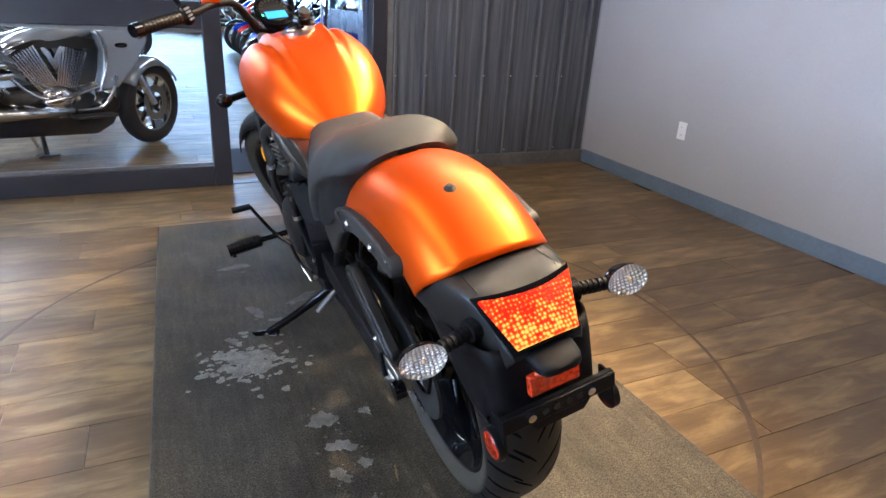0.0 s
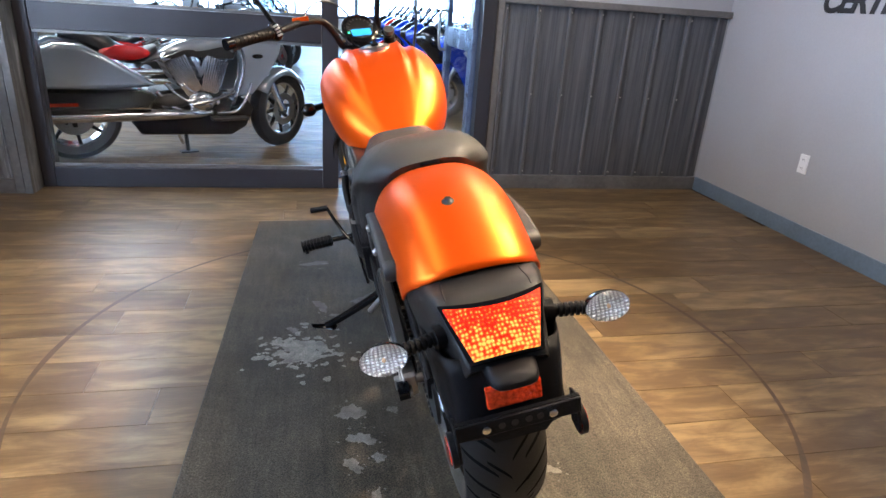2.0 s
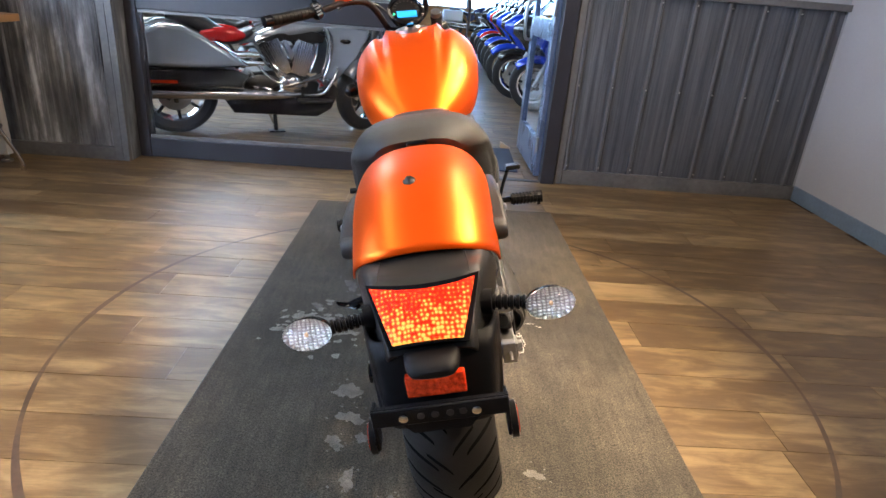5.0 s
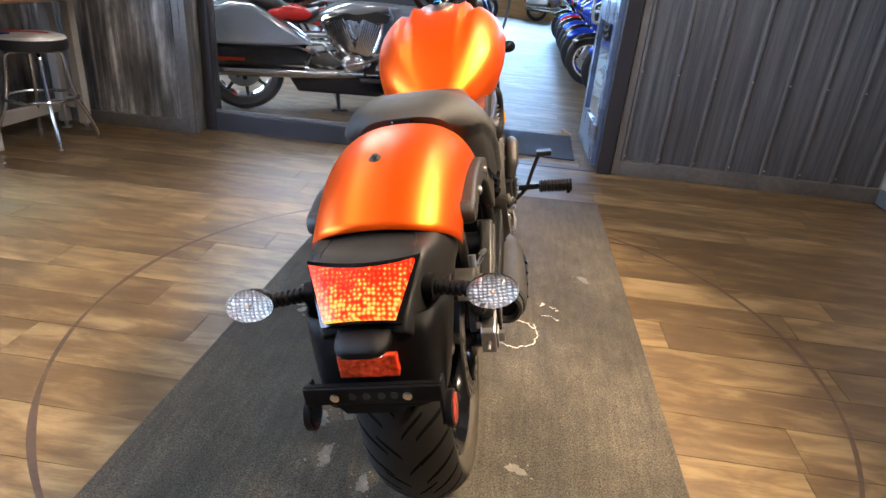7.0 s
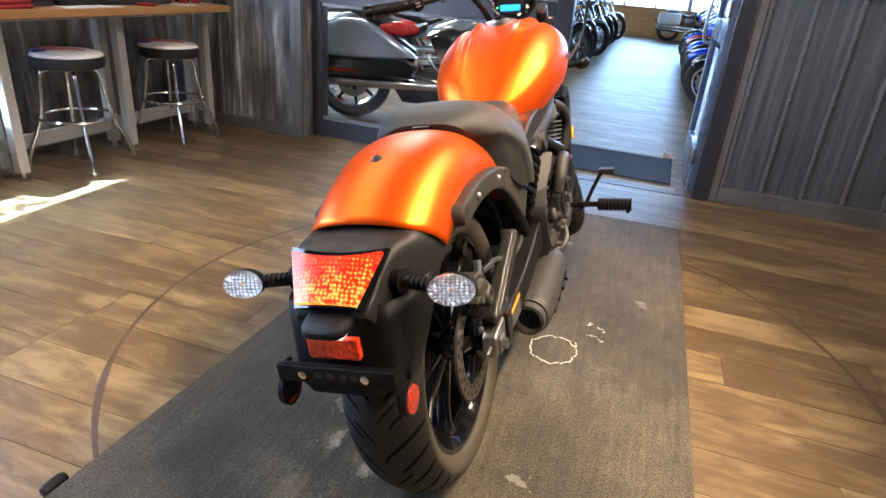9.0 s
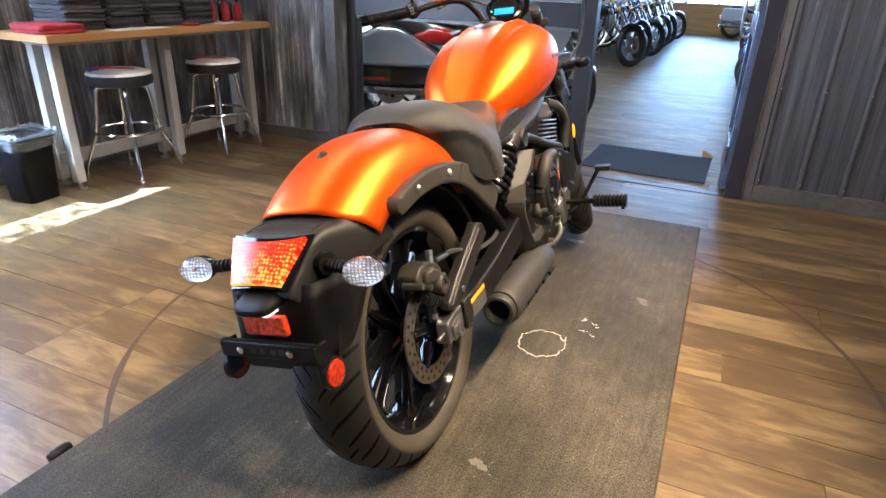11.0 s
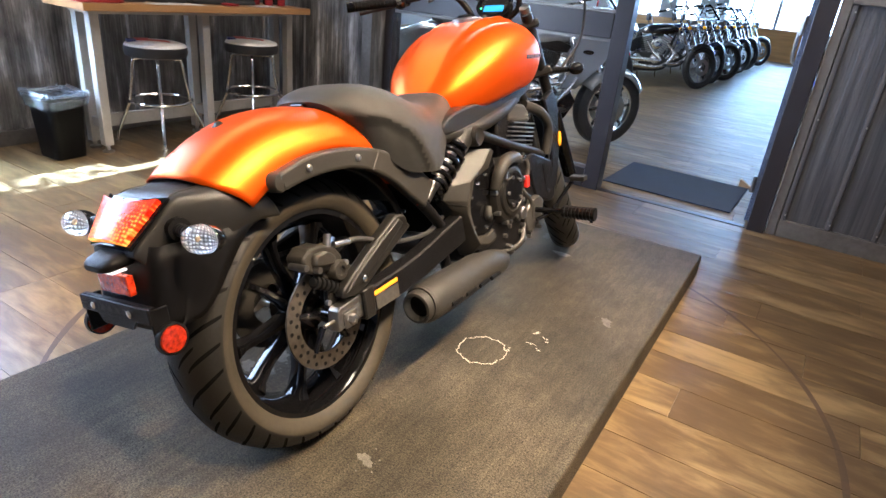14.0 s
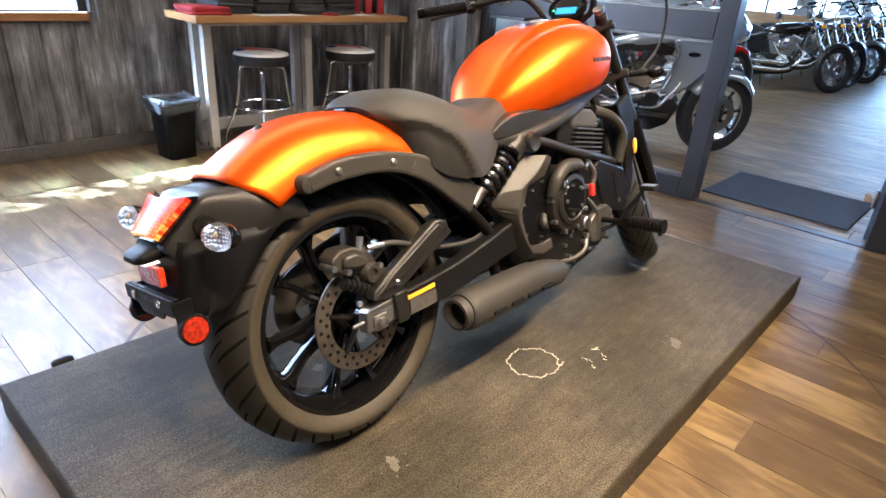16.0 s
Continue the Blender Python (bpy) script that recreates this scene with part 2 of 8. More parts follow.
def weathered_metal(name, dark, light, rough=0.5, metal=0.35, broad=14.0):
    """Old sheet metal with long upright streaks."""
    m = bpy.data.materials.new(name)
    m.use_nodes = True
    nt = m.node_tree
    nodes, link = nt.nodes, nt.links.new
    bsdf = nodes["Principled BSDF"]
    geo = nodes.new("ShaderNodeNewGeometry")

    def noise_of(stretch, scale, detail):
        mp = nodes.new("ShaderNodeMapping")
        mp.inputs["Scale"].default_value = stretch
        link(geo.outputs["Position"], mp.inputs[0])
        tx = nodes.new("ShaderNodeTexNoise")
        tx.inputs["Scale"].default_value, tx.inputs["Detail"].default_value = scale, detail
        link(mp.outputs[0], tx.inputs["Vector"])
        return tx.outputs["Fac"]

    mean = nodes.new("ShaderNodeMath")
    mean.operation = "ADD"
    a = nodes.new("ShaderNodeMath")
    a.operation = "MULTIPLY"
    a.inputs[1].default_value = 0.55
    link(noise_of((broad, broad, 1.1 if broad < 10 else 0.8), 1.7, 6), a.inputs[0])
    b = nodes.new("ShaderNodeMath")
    b.operation = "MULTIPLY"
    b.inputs[1].default_value = 0.45
    link(noise_of((70, 70, 1.2), 1.5, 4), b.inputs[0])
    link(a.outputs[0], mean.inputs[0])
    link(b.outputs[0], mean.inputs[1])
    ramp = nodes.new("ShaderNodeValToRGB")
    ramp.color_ramp.elements[0].position, ramp.color_ramp.elements[0].color = 0.36, (*dark, 1)
    ramp.color_ramp.elements[1].position, ramp.color_ramp.elements[1].color = 0.66, (*light, 1)
    link(mean.outputs[0], ramp.inputs[0])
    link(ramp.outputs[0], bsdf.inputs["Base Color"])
    bsdf.inputs["Metallic"].default_value = metal
    rg = nodes.new("ShaderNodeMapRange")
    link(mean.outputs[0], rg.inputs["Value"])
    rg.inputs["To Min"].default_value, rg.inputs["To Max"].default_value = rough - 0.12, rough + 0.2
    link(rg.outputs[0], bsdf.inputs["Roughness"])
    bp = nodes.new("ShaderNodeBump")
    bp.inputs["Strength"].default_value, bp.inputs["Distance"].default_value = 0.25, 0.003
    link(mean.outputs[0], bp.inputs["Height"])
    link(bp.outputs[0], bsdf.inputs["Normal"])
    return m


def old_sheet(name):
    """Weathered sheet: dark streaks, grey drips and pale paint left in upright patches."""
    m = bpy.data.materials.new(name)
    m.use_nodes = True
    nodes, link = m.node_tree.nodes, m.node_tree.links.new
    bsdf = nodes["Principled BSDF"]
    geo = nodes.new("ShaderNodeNewGeometry")
    total = None
    for stretch, scale, detail, weight in (((8, 8, 1.0), 1.5, 6, 0.42), ((70, 70, 1.6), 1.5, 4, 0.16), ((4.2, 4.2, 1.7), 1.6, 8, 0.42)):
        mp = nodes.new("ShaderNodeMapping")
        mp.inputs["Scale"].default_value = stretch
        link(geo.outputs["Position"], mp.inputs[0])
        tx = nodes.new("ShaderNodeTexNoise")
        tx.inputs["Scale"].default_value, tx.inputs["Detail"].default_value = scale, detail
        tx.inputs["Roughness"].default_value = 0.62
        link(mp.outputs[0], tx.inputs["Vector"])
        mu = nodes.new("ShaderNodeMath")
        mu.operation = "MULTIPLY_ADD"
        mu.inputs[1].default_value = weight
        link(tx.outputs["Fac"], mu.inputs[0])
        if total is None:
            mu.inputs[2].default_value = 0.0
        else:
            link(total, mu.inputs[2])
        total = mu.outputs[0]
    ramp = nodes.new("ShaderNodeValToRGB")
    els = ramp.color_ramp.elements
    els[0].position, els[0].color = 0.395, (0.040, 0.040, 0.041, 1)
    els[1].position, els[1].color = 0.62, (0.46, 0.465, 0.475, 1)
    for pos, c in ((0.48, 0.115), (0.545, 0.205)):
        els.new(pos).color = (c, c, c * 1.01, 1)
    link(total, ramp.inputs[0])
    link(ramp.outputs[0], bsdf.inputs["Base Color"])
    bsdf.inputs["Metallic"].default_value = 0.2
    rg = nodes.new("ShaderNodeMapRange")
    link(total, rg.inputs["Value"])
    rg.inputs["To Min"].default_value, rg.inputs["To Max"].default_value = 0.30, 0.62
    link(rg.outputs[0], bsdf.inputs["Roughness"])
    bp = nodes.new("ShaderNodeBump")
    bp.inputs["Strength"].default_value, bp.inputs["Distance"].default_value = 0.3, 0.004
    link(total, bp.inputs["Height"])
    link(bp.outputs[0], bsdf.inputs["Normal"])
    return m


def clear_glass(name, tint=(1, 1, 1), rough=0.0):
    m = bpy.data.materials.new(name)
    m.use_nodes = True
    b = m.node_tree.nodes["Principled BSDF"]
    b.inputs["Base Color"].default_value = (*tint, 1)
    b.inputs["Roughness"].default_value = rough
    b.inputs["Transmission Weight"].default_value = 1.0
    b.inputs["IOR"].default_value = 1.45
    return m


def matting(name):
    """Worn rubber matting: fine speckle, brushed streaks along y and broad dusty stains."""
    m = bpy.data.materials.new(name)
    m.use_nodes = True
    nodes, link = m.node_tree.nodes, m.node_tree.links.new
    bsdf = nodes["Principled BSDF"]
    geo = nodes.new("ShaderNodeNewGeometry")
    value, fine = None, None
    for stretch, scale, detail, lo, hi in (((1, 1, 1), 240, 4, 0.10, 1.85), ((26, 2.4, 1), 2.2, 6, 0.74, 1.22), ((1, 0.7, 1), 2.6, 7, 0.52, 1.40), ((1, 1, 1), 9.0, 5, 0.78, 1.18)):
        mp = nodes.new("ShaderNodeMapping")
        mp.inputs["Scale"].default_value = stretch
        link(geo.outputs["Position"], mp.inputs[0])
        tx = nodes.new("ShaderNodeTexNoise")
        tx.inputs["Scale"].default_value, tx.inputs["Detail"].default_value, tx.inputs["Roughness"].default_value = scale, detail, 0.62
        link(mp.outputs[0], tx.inputs["Vector"])
        mr = nodes.new("ShaderNodeMapRange")
        mr.inputs["From Min"].default_value, mr.inputs["From Max"].default_value = 0.32, 0.68
        mr.inputs["To Min"].default_value, mr.inputs["To Max"].default_value = lo, hi
        link(tx.outputs["Fac"], mr.inputs["Value"])
        if value is None:
            value, fine = mr.outputs[0], tx.outputs["Fac"]
        else:
            mu = nodes.new("ShaderNodeMath")
            mu.operation = "MULTIPLY"
            link(value, mu.inputs[0])
            link(mr.outputs[0], mu.inputs[1])
            value = mu.outputs[0]
    mx = nodes.new("ShaderNodeMix")
    mx.data_type, mx.blend_type = "RGBA", "MULTIPLY"
    mx.inputs["Factor"].default_value = 1
    mx.inputs["A"].default_value = (0.045, 0.0378, 0.0268, 1)
    link(value, mx.inputs["B"])
    link(mx.outputs["Result"], bsdf.inputs["Base Color"])
    bsdf.inputs["Roughness"].default_value = 0.62
    bsdf.inputs["Specular IOR Level"].default_value = 0.20
    bp = nodes.new("ShaderNodeBump")
    bp.inputs["Strength"].default_value, bp.inputs["Distance"].default_value = 0.4, 0.003
    link(fine, bp.inputs["Height"])
    link(bp.outputs[0], bsdf.inputs["Normal"])
    return m


FLOOR = wood_planks("vinyl_wood", False)
FLOOR_FAR = wood_planks("vinyl_wood_far", True)
GROOVE = material("floor_joint", (0.048, 0.030, 0.017), 0.8)
RIB_DARK = weathered_metal("ribbed_sheet", (0.050, 0.053, 0.060), (0.112, 0.115, 0.124), 0.34, 0.2)
RIB_GLINT = weathered_metal("rib_crest_glint", (0.09, 0.092, 0.098), (0.17, 0.172, 0.18), 0.34, 0.2)
RIB_OLD = old_sheet("weathered_sheet")
TRIM_METAL = material("galvanised_trim", (0.17, 0.163, 0.155), 0.42, 0.5, 0.15, 40, 0.2, 4)
WALL = material("grey_paint", (0.335, 0.338, 0.35), 0.55, 0, 0.03, 90, 0.05, 1.3, 0.08, 260)
BASE = material("blue_grey_trim", (0.125, 0.175, 0.235), 0.32, 0.0, 0.1, 50, 0.15, 5)
# colour of the unseen ceilings, kept dark so that less light bounces
CEIL = material("ceiling_paint", (0.16, 0.155, 0.15), 0.8, 0, 0.03, 80, 0.06, 2)
FRAME = material("bronze_aluminium", (0.036, 0.0345, 0.040), 0.38, 0.35, 0.06, 120, 0.1, 4)
# the door's blue puts the reflected sky into its base colour
DOORBLUE = material("door_aluminium", (0.10, 0.135, 0.21), 0.28, 0.3, 0.06, 120, 0.1, 4)
GLASS = clear_glass("window_glass")
GLASS.node_tree.nodes["Principled BSDF"].inputs["IOR"].default_value = 1.2
RUBBER_MAT = matting("rubber_matting")
SPOT = material("worn_spot", (0.165, 0.158, 0.138), 0.8, 0, 0.45, 240, 0.4, 30, 0.4, 420)
CHALK = material("dried_ring", (0.42, 0.39, 0.34), 0.9, 0, 0.4, 220)
DOORMAT = material("door_mat", (0.015, 0.025, 0.050), 0.9, 0, 0.3, 260, 0.2, 6, 0.5, 300)
TABLE_TOP = material("oak_edge", (0.44, 0.235, 0.095), 0.35, 0, 0.22, 16, 0.15, 3, 0.06, 60, (1, 0.08, 1))
TABLE_LEG = material("putty_steel", (0.44, 0.42, 0.38), 0.45, 0, 0.06, 60, 0.12, 5)
CHROME = material("chrome", (0.78, 0.78, 0.79), 0.09, 1.0)
STEEL = material("steel", (0.42, 0.41, 0.39), 0.32, 1.0, 0.15, 120)
VINYL_BLACK = material("black_vinyl", (0.018, 0.018, 0.02), 0.42, 0, 0.1, 120)
VINYL_WHITE = material("white_vinyl", (0.72, 0.70, 0.67), 0.38, 0, 0.05, 50)
VINYL_RED = material("red_print", (0.5, 0.03, 0.03), 0.4)
VINYL_BLUE = material("blue_print", (0.03, 0.04, 0.18), 0.4)
BIN = material("black_plastic", (0.0042, 0.0042, 0.0045), 0.42, 0, 0.1, 80, spec=0.15)
BAG = clear_glass("bag_film", (0.92, 0.95, 1.0), 0.22)
BAG.node_tree.nodes["Principled BSDF"].inputs["Transmission Weight"].default_value = 0.95
CLOTH_DARK = material("charcoal_cloth", (0.045, 0.046, 0.05), 0.95, 0, 0.3, 400, 0.3, 12, 0.5, 500, spread=0.4)
CLOTH_RED = material("red_cloth", (0.34, 0.022, 0.03), 0.9, 0, 0.2, 400, 0.3, 10, 0.4, 500)
PAPER = material("paper", (0.70, 0.69, 0.67), 0.7, 0, 0.05, 40)
SILL = material("stained_sill", (0.25, 0.12, 0.045), 0.4, 0, 0.3, 20, 0.2, 3, 0.05, 60, (1, 0.1, 1))
OUTLET = material("outlet_plastic", (0.72, 0.72, 0.72), 0.35)
SLOT = material("slot_dark", (0.03, 0.03, 0.03), 0.6)
LETTER = material("black_vinyl_letters", (0.012, 0.012, 0.014), 0.4)
PINE = material("varnished_pine", (0.48, 0.24, 0.085), 0.35, 0, 0.25, 14, 0.15, 2, 0.04, 60, (0.1, 1, 1))
TUBE_GLOW = material("tube_glow", (1.0, 0.84, 0.62), 0.5, emit=0.14)

# main motorcycle
ORANGE = material("candy_orange", (0.80, 0.090, 0.002), 0.36, 0.82, 0.05, 500, 0.02, 6, 0.0)
SATIN = material("satin_black", (0.0092, 0.0087, 0.0081), 0.40, 0, 0.12, 160, 0.12, 9, 0.18, 700, spec=0.28)
PLASTIC = material("grained_plastic", (0.0040, 0.0039, 0.0044), 0.42, 0, 0.15, 220, 0.12, 10, 0.3, 900, spec=0.14)
GLOSS = material("gloss_black", (0.003, 0.003, 0.0035), 0.07, 0, spec=0.36)
GREYPART = material("grey_coated_metal", (0.022, 0.0205, 0.0185), 0.46, 0.0, 0.1, 160, 0.15, 10, 0.12, 700, spec=0.26)
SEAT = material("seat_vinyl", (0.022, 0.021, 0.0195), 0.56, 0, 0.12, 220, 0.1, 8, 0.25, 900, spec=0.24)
VINYL_DARKER = material("darker_vinyl", (0.007, 0.0068, 0.0064), 0.6, 0, 0.12, 220, 0.1, 8, 0.25, 900, spec=0.2)
TYRE = material("tyre_rubber", (0.0115, 0.0105, 0.0092), 0.5, 0, 0.2, 160, 0.3, 8, 0.15, 500, spec=0.28)
TREAD_CUT = material("tread_cut", (0.002, 0.002, 0.002), 0.9, spec=0.1)
WALL_DUST = material("dusty_sidewall", (0.026, 0.0195, 0.0102), 0.72, 0, 0.3, 90, 0.35, 12, 0.2, 400)
DISC = material("brake_disc", (0.135, 0.117, 0.099), 0.40, 0.85, 0.3, 60, 0.25, 12)
CALLIPER = material("dusty_cast_black", (0.020, 0.018, 0.0155), 0.5, 0.1, 0.3, 120, 0.3, 14, 0.3, 400, spec=0.35)
MUFFLER = material("matte_black_steel", (0.022, 0.0205, 0.0188), 0.52, 0.0, 0.1, 160, 0.15, 8, 0.2, 600, spec=0.3)
CAST = material("cast_alloy", (0.085, 0.080, 0.074), 0.45, 0.7, 0.25, 150, 0.2, 14, 0.2, 400)
LENS = clear_glass("clear_lens", (1, 1, 1), 0.03)
LENS.node_tree.nodes["Principled BSDF"].inputs["Transmission Weight"].default_value = 1.0


def ribbed_mirror(name):
    """A silvered cup pressed in a fine grid."""
    m = material(name, (0.70, 0.68, 0.66), 0.30, 0.6)
    nodes, link = m.node_tree.nodes, m.node_tree.links.new
    co = nodes.new("ShaderNodeTexCoord")
    waves = []
    for way in ("X", "Z"):
        tx = nodes.new("ShaderNodeTexWave")
        tx.bands_direction = way
        tx.inputs["Scale"].default_value, tx.inputs["Distortion"].default_value = 2.0 if way == "X" else 2.4, 0.8
        link(co.outputs["Object"], tx.inputs["Vector"])
        waves.append(tx.outputs["Fac"])
    mu = nodes.new("ShaderNodeMath")
    mu.operation = "MULTIPLY"
    link(waves[0], mu.inputs[0])
    link(waves[1], mu.inputs[1])
    ramp = nodes.new("ShaderNodeValToRGB")
    ramp.color_ramp.elements[0].position, ramp.color_ramp.elements[0].color = 0.05, (0.45, 0.43, 0.42, 1)
    ramp.color_ramp.elements[1].position, ramp.color_ramp.elements[1].color = 0.50, (0.88, 0.86, 0.84, 1)
    link(mu.outputs[0], ramp.inputs[0])
    link(ramp.outputs[0], nodes["Principled BSDF"].inputs["Base Color"])
    bp = nodes.new("ShaderNodeBump")
    bp.inputs["Strength"].default_value, bp.inputs["Distance"].default_value = 0.5, 0.05
    link(mu.outputs[0], bp.inputs["Height"])
    link(bp.outputs[0], nodes["Principled BSDF"].inputs["Normal"])
    return m


REFLECTOR_CUP = ribbed_mirror("lens_cup")
BULB = material("amber_bulb", (0.70, 0.46, 0.28), 0.3)
REFLECT = material("orange_reflector", (0.27, 0.015, 0.003), 0.16, 0.0, 0.55, 130, bump=1.0, bump_scale=110, coat=0.4)
REFLECT_RED = material("red_reflector", (0.50, 0.032, 0.007), 0.16, 0.0, 0.5, 130, bump=1.0, bump_scale=110, coat=0.4)
AMBER = material("amber_reflector", (0.85, 0.32, 0.02), 0.2, 0.0, 0.2, 600, coat=0.5)
DECAL = material("orange_decal", (0.86, 0.27, 0.02), 0.4)
LCD = material("lit_display", (0.01, 0.16, 0.42), 0.3, emit=0.105)
LED_GREEN = material("green_lamp", (0.05, 0.9, 0.35), 0.3, emit=0.12)
BADGE = material("dark_badge", (0.05, 0.022, 0.015), 0.35)
CABLE = material("cable", (0.02, 0.02, 0.02), 0.45)


def tail_lens():
    """A lit lens: rows of small bright cells behind red plastic."""
    m = bpy.data.materials.new("lit_tail_lens")
    m.use_nodes = True
    nt = m.node_tree
    nodes, link = nt.nodes, nt.links.new
    bsdf = nodes["Principled BSDF"]
    bsdf.inputs["Base Color"].default_value = (0.42, 0.010, 0.004, 1)
    bsdf.inputs["Roughness"].default_value = 0.26
    bsdf.inputs["Specular IOR Level"].default_value = 0.25
    co = nodes.new("ShaderNodeTexCoord")
    tx = nodes.new("ShaderNodeTexVoronoi")
    tx.voronoi_dimensions = "2D"
    tx.inputs["Scale"].default_value = 135
    tx.inputs["Randomness"].default_value = 0.45
    turn = nodes.new("ShaderNodeMapping")
    turn.inputs["Rotation"].default_value = (radians(-43), 0, 0)
    turn.inputs["Scale"].default_value = (1.0, 1.0, 1.0)
    link(co.outputs["Object"], turn.inputs[0])
    link(turn.outputs[0], tx.inputs["Vector"])
    big = nodes.new("ShaderNodeTexNoise")
    big.inputs["Scale"].default_value, big.inputs["Detail"].default_value = 55, 6
    link(co.outputs["Object"], big.inputs["Vector"])
    d = nodes.new("ShaderNodeMath")
    d.operation = "MULTIPLY_ADD"
    d.inputs[1].default_value, d.inputs[2].default_value = -0.95, 0.44
    link(tx.outputs["Distance"], d.inputs[0])
    s = nodes.new("ShaderNodeMath")
    s.operation = "ADD"
    link(d.outputs[0], s.inputs[0])
    link(big.outputs["Fac"], s.inputs[1])
    # brighter towards the lower rim, where the lamps sit
    sep = nodes.new("ShaderNodeSeparateXYZ")
    link(co.outputs["Object"], sep.inputs[0])
    low = nodes.new("ShaderNodeMapRange")
    low.inputs["From Min"].default_value, low.inputs["From Max"].default_value = 0.69, 0.615
    low.inputs["To Min"].default_value, low.inputs["To Max"].default_value = -0.16, 0.26
    link(sep.outputs[2], low.inputs["Value"])
    s2 = nodes.new("ShaderNodeMath")
    s2.operation = "ADD"
    link(s.outputs[0], s2.inputs[0])
    link(low.outputs[0], s2.inputs[1])
    s = s2
    ramp = nodes.new("ShaderNodeValToRGB")
    els = ramp.color_ramp.elements
    els[0].position, els[0].color = 0.40, (0.30, 0.004, 0.001, 1)
    els[1].position, els[1].color = 0.86, (1.0, 0.50, 0.09, 1)
    e = els.new(0.64)
    e.color = (0.95, 0.075, 0.008, 1)
    link(s.outputs[0], ramp.inputs[0])
    link(ramp.outputs[0], bsdf.inputs["Emission Color"])
    bsdf.inputs["Emission Strength"].default_value = 0.045
    return m


TAIL = tail_lens()

# ---- the display room: floor, walls, ceiling ----
X0, X1, YB, YF, ZC = -0.17, 5.66, -3.2, 5.64, 2.85


def structure(name, bm, mat, label, category="", smooth=False, bevel=0.0, parent=None):
    ob = part(name, bm, mat, parent, "", smooth, bevel)
    return tagged(ob, label, category, "", "structure")


floor = structure("floor", boxed((-6.2, YB, -0.2), (12.2, 22.0, -0.006)), GROOVE, "brown wood-look vinyl plank floor with a satin sheen", "floor")

# the paved forecourt outside the windows
structure("ground", boxed((-60, -60, -0.42), (60, 70, -0.22)), material("concrete", (0.33, 0.32, 0.30), 0.85, 0, 0.1, 30, 0.15, 0.6), "plain concrete forecourt outside the windows", "ground")

# right painted wall with its trim
structure("wall_east", boxed((X1, YB, 0), (X1 + 0.15, YF, ZC)), WALL, "plain grey painted plaster wall", "wall")
bm = bmesh.new()
box(bm, (X1 - 0.014, YB, 0), (X1 - 0.001, YF - 0.02, 0.105))
structure("baseboard_east", bm, BASE, "blue-grey painted base trim along the wall", "baseboard", bevel=0.003)
structure("wall_south", boxed((X0 - 0.15, YB - 0.15, 0), (X1 + 0.15, YB, ZC)), RIB_DARK, "plain dark grey sheet wall behind the display", "wall")
structure("ceiling", boxed((X0 - 0.15, YB - 0.15, ZC), (X1 + 0.15, YF + 0.1, ZC + 0.12)), CEIL, "plain unseen ceiling, dark grey to cut bounced light", "ceiling")

# left wall: weathered sheet, with the window opening
WY0, WY1, WZ0, WZ1 = 0.1, 3.28, 0.86, 2.25
bm = bmesh.new()
for a, b in (((YB, 0), (WY0, ZC)), ((WY1, 0), (5.46, ZC)), ((WY0, 0), (WY1, WZ0)), ((WY0, WZ1), (WY1, ZC))):
    box(bm, (X0 - 0.15, a[0], a[1]), (X0 - 0.004, b[0], b[1]))
wall_west = structure("wall_west", bm, RIB_OLD, "weathered grey corrugated sheet wall with a window", "wall")


def ribbed(name, length, height, pitch, material_of, parent, m, rib=0.018, minor=0.003, steep=0.012, label=""):
    """A sheet with one high rib a pitch and shallow swages between; built along x, upright."""
    prof, x = [], 0.0
    while x < length - 1e-6:
        w = min(pitch, length - x)
        for f, d in ((0, 0), (0.009, rib), (0.027, rib), (0.036, 0)):
            if f <= w:
                prof.append((x + f, -d))
        k = 4
        span = pitch - 0.036
        for i in range(k):
            c = 0.036 + span * (i + 0.5) / k
            for f, d in ((c - 0.016, 0), (c - 0.010, minor), (c + 0.010, minor), (c + 0.016, 0)):
                if f < w:
                    prof.append((x + f, -d))
        x += pitch
    prof.append((length, 0))
    bm = bmesh.new()
    skin(bm, [[(px, py, 0) for px, py in prof], [(px, py, height) for px, py in prof]], closed=False)
    ob = part(name, bm, material_of, parent, label, smooth=False, solid=0.003)
    ob.matrix_world = m
    return ob


# the left wall's sheets, below and beside the window
def west_sheet(y0, y1, z0, z1):
    return ribbed("sheet_panel", y1 - y0, z1 - z0, 0.19, RIB_OLD, wall_west, pose(X0, y0, z0, 0, 0, 90), 0.012, 0.002)


for y0, y1, z0, z1 in ((-1.2, 0.06, 0.10, 2.4), (0.06, 1.14, 0.10, 0.80), (1.14, 2.22, 0.10, 0.80), (2.22, 3.31, 0.10, 0.80), (3.31, 4.40, 0.10, 2.4), (4.40, 5.45, 0.10, 2.4)):
    west_sheet(y0, y1, z0, z1)
bm = bmesh.new()
box(bm, (X0 - 0.002, -1.2, 0), (X0 + 0.016, 5.44, 0.09))
structure("baseboard_west", bm, TRIM_METAL, "galvanised metal base trim under the sheet wall", "baseboard", bevel=0.003)
window_1 = root("window_1", pose(0, 0, 0), "bright shop window with a stained wooden sill", "window", kind="structure")
part("window_sill", boxed((X0 - 0.14, WY0, 0.812), (X0 + 0.05, WY1 - 0.03, 0.860)), SILL, window_1, "stained brown wooden sill", False, 0.006)
bm = bmesh.new()
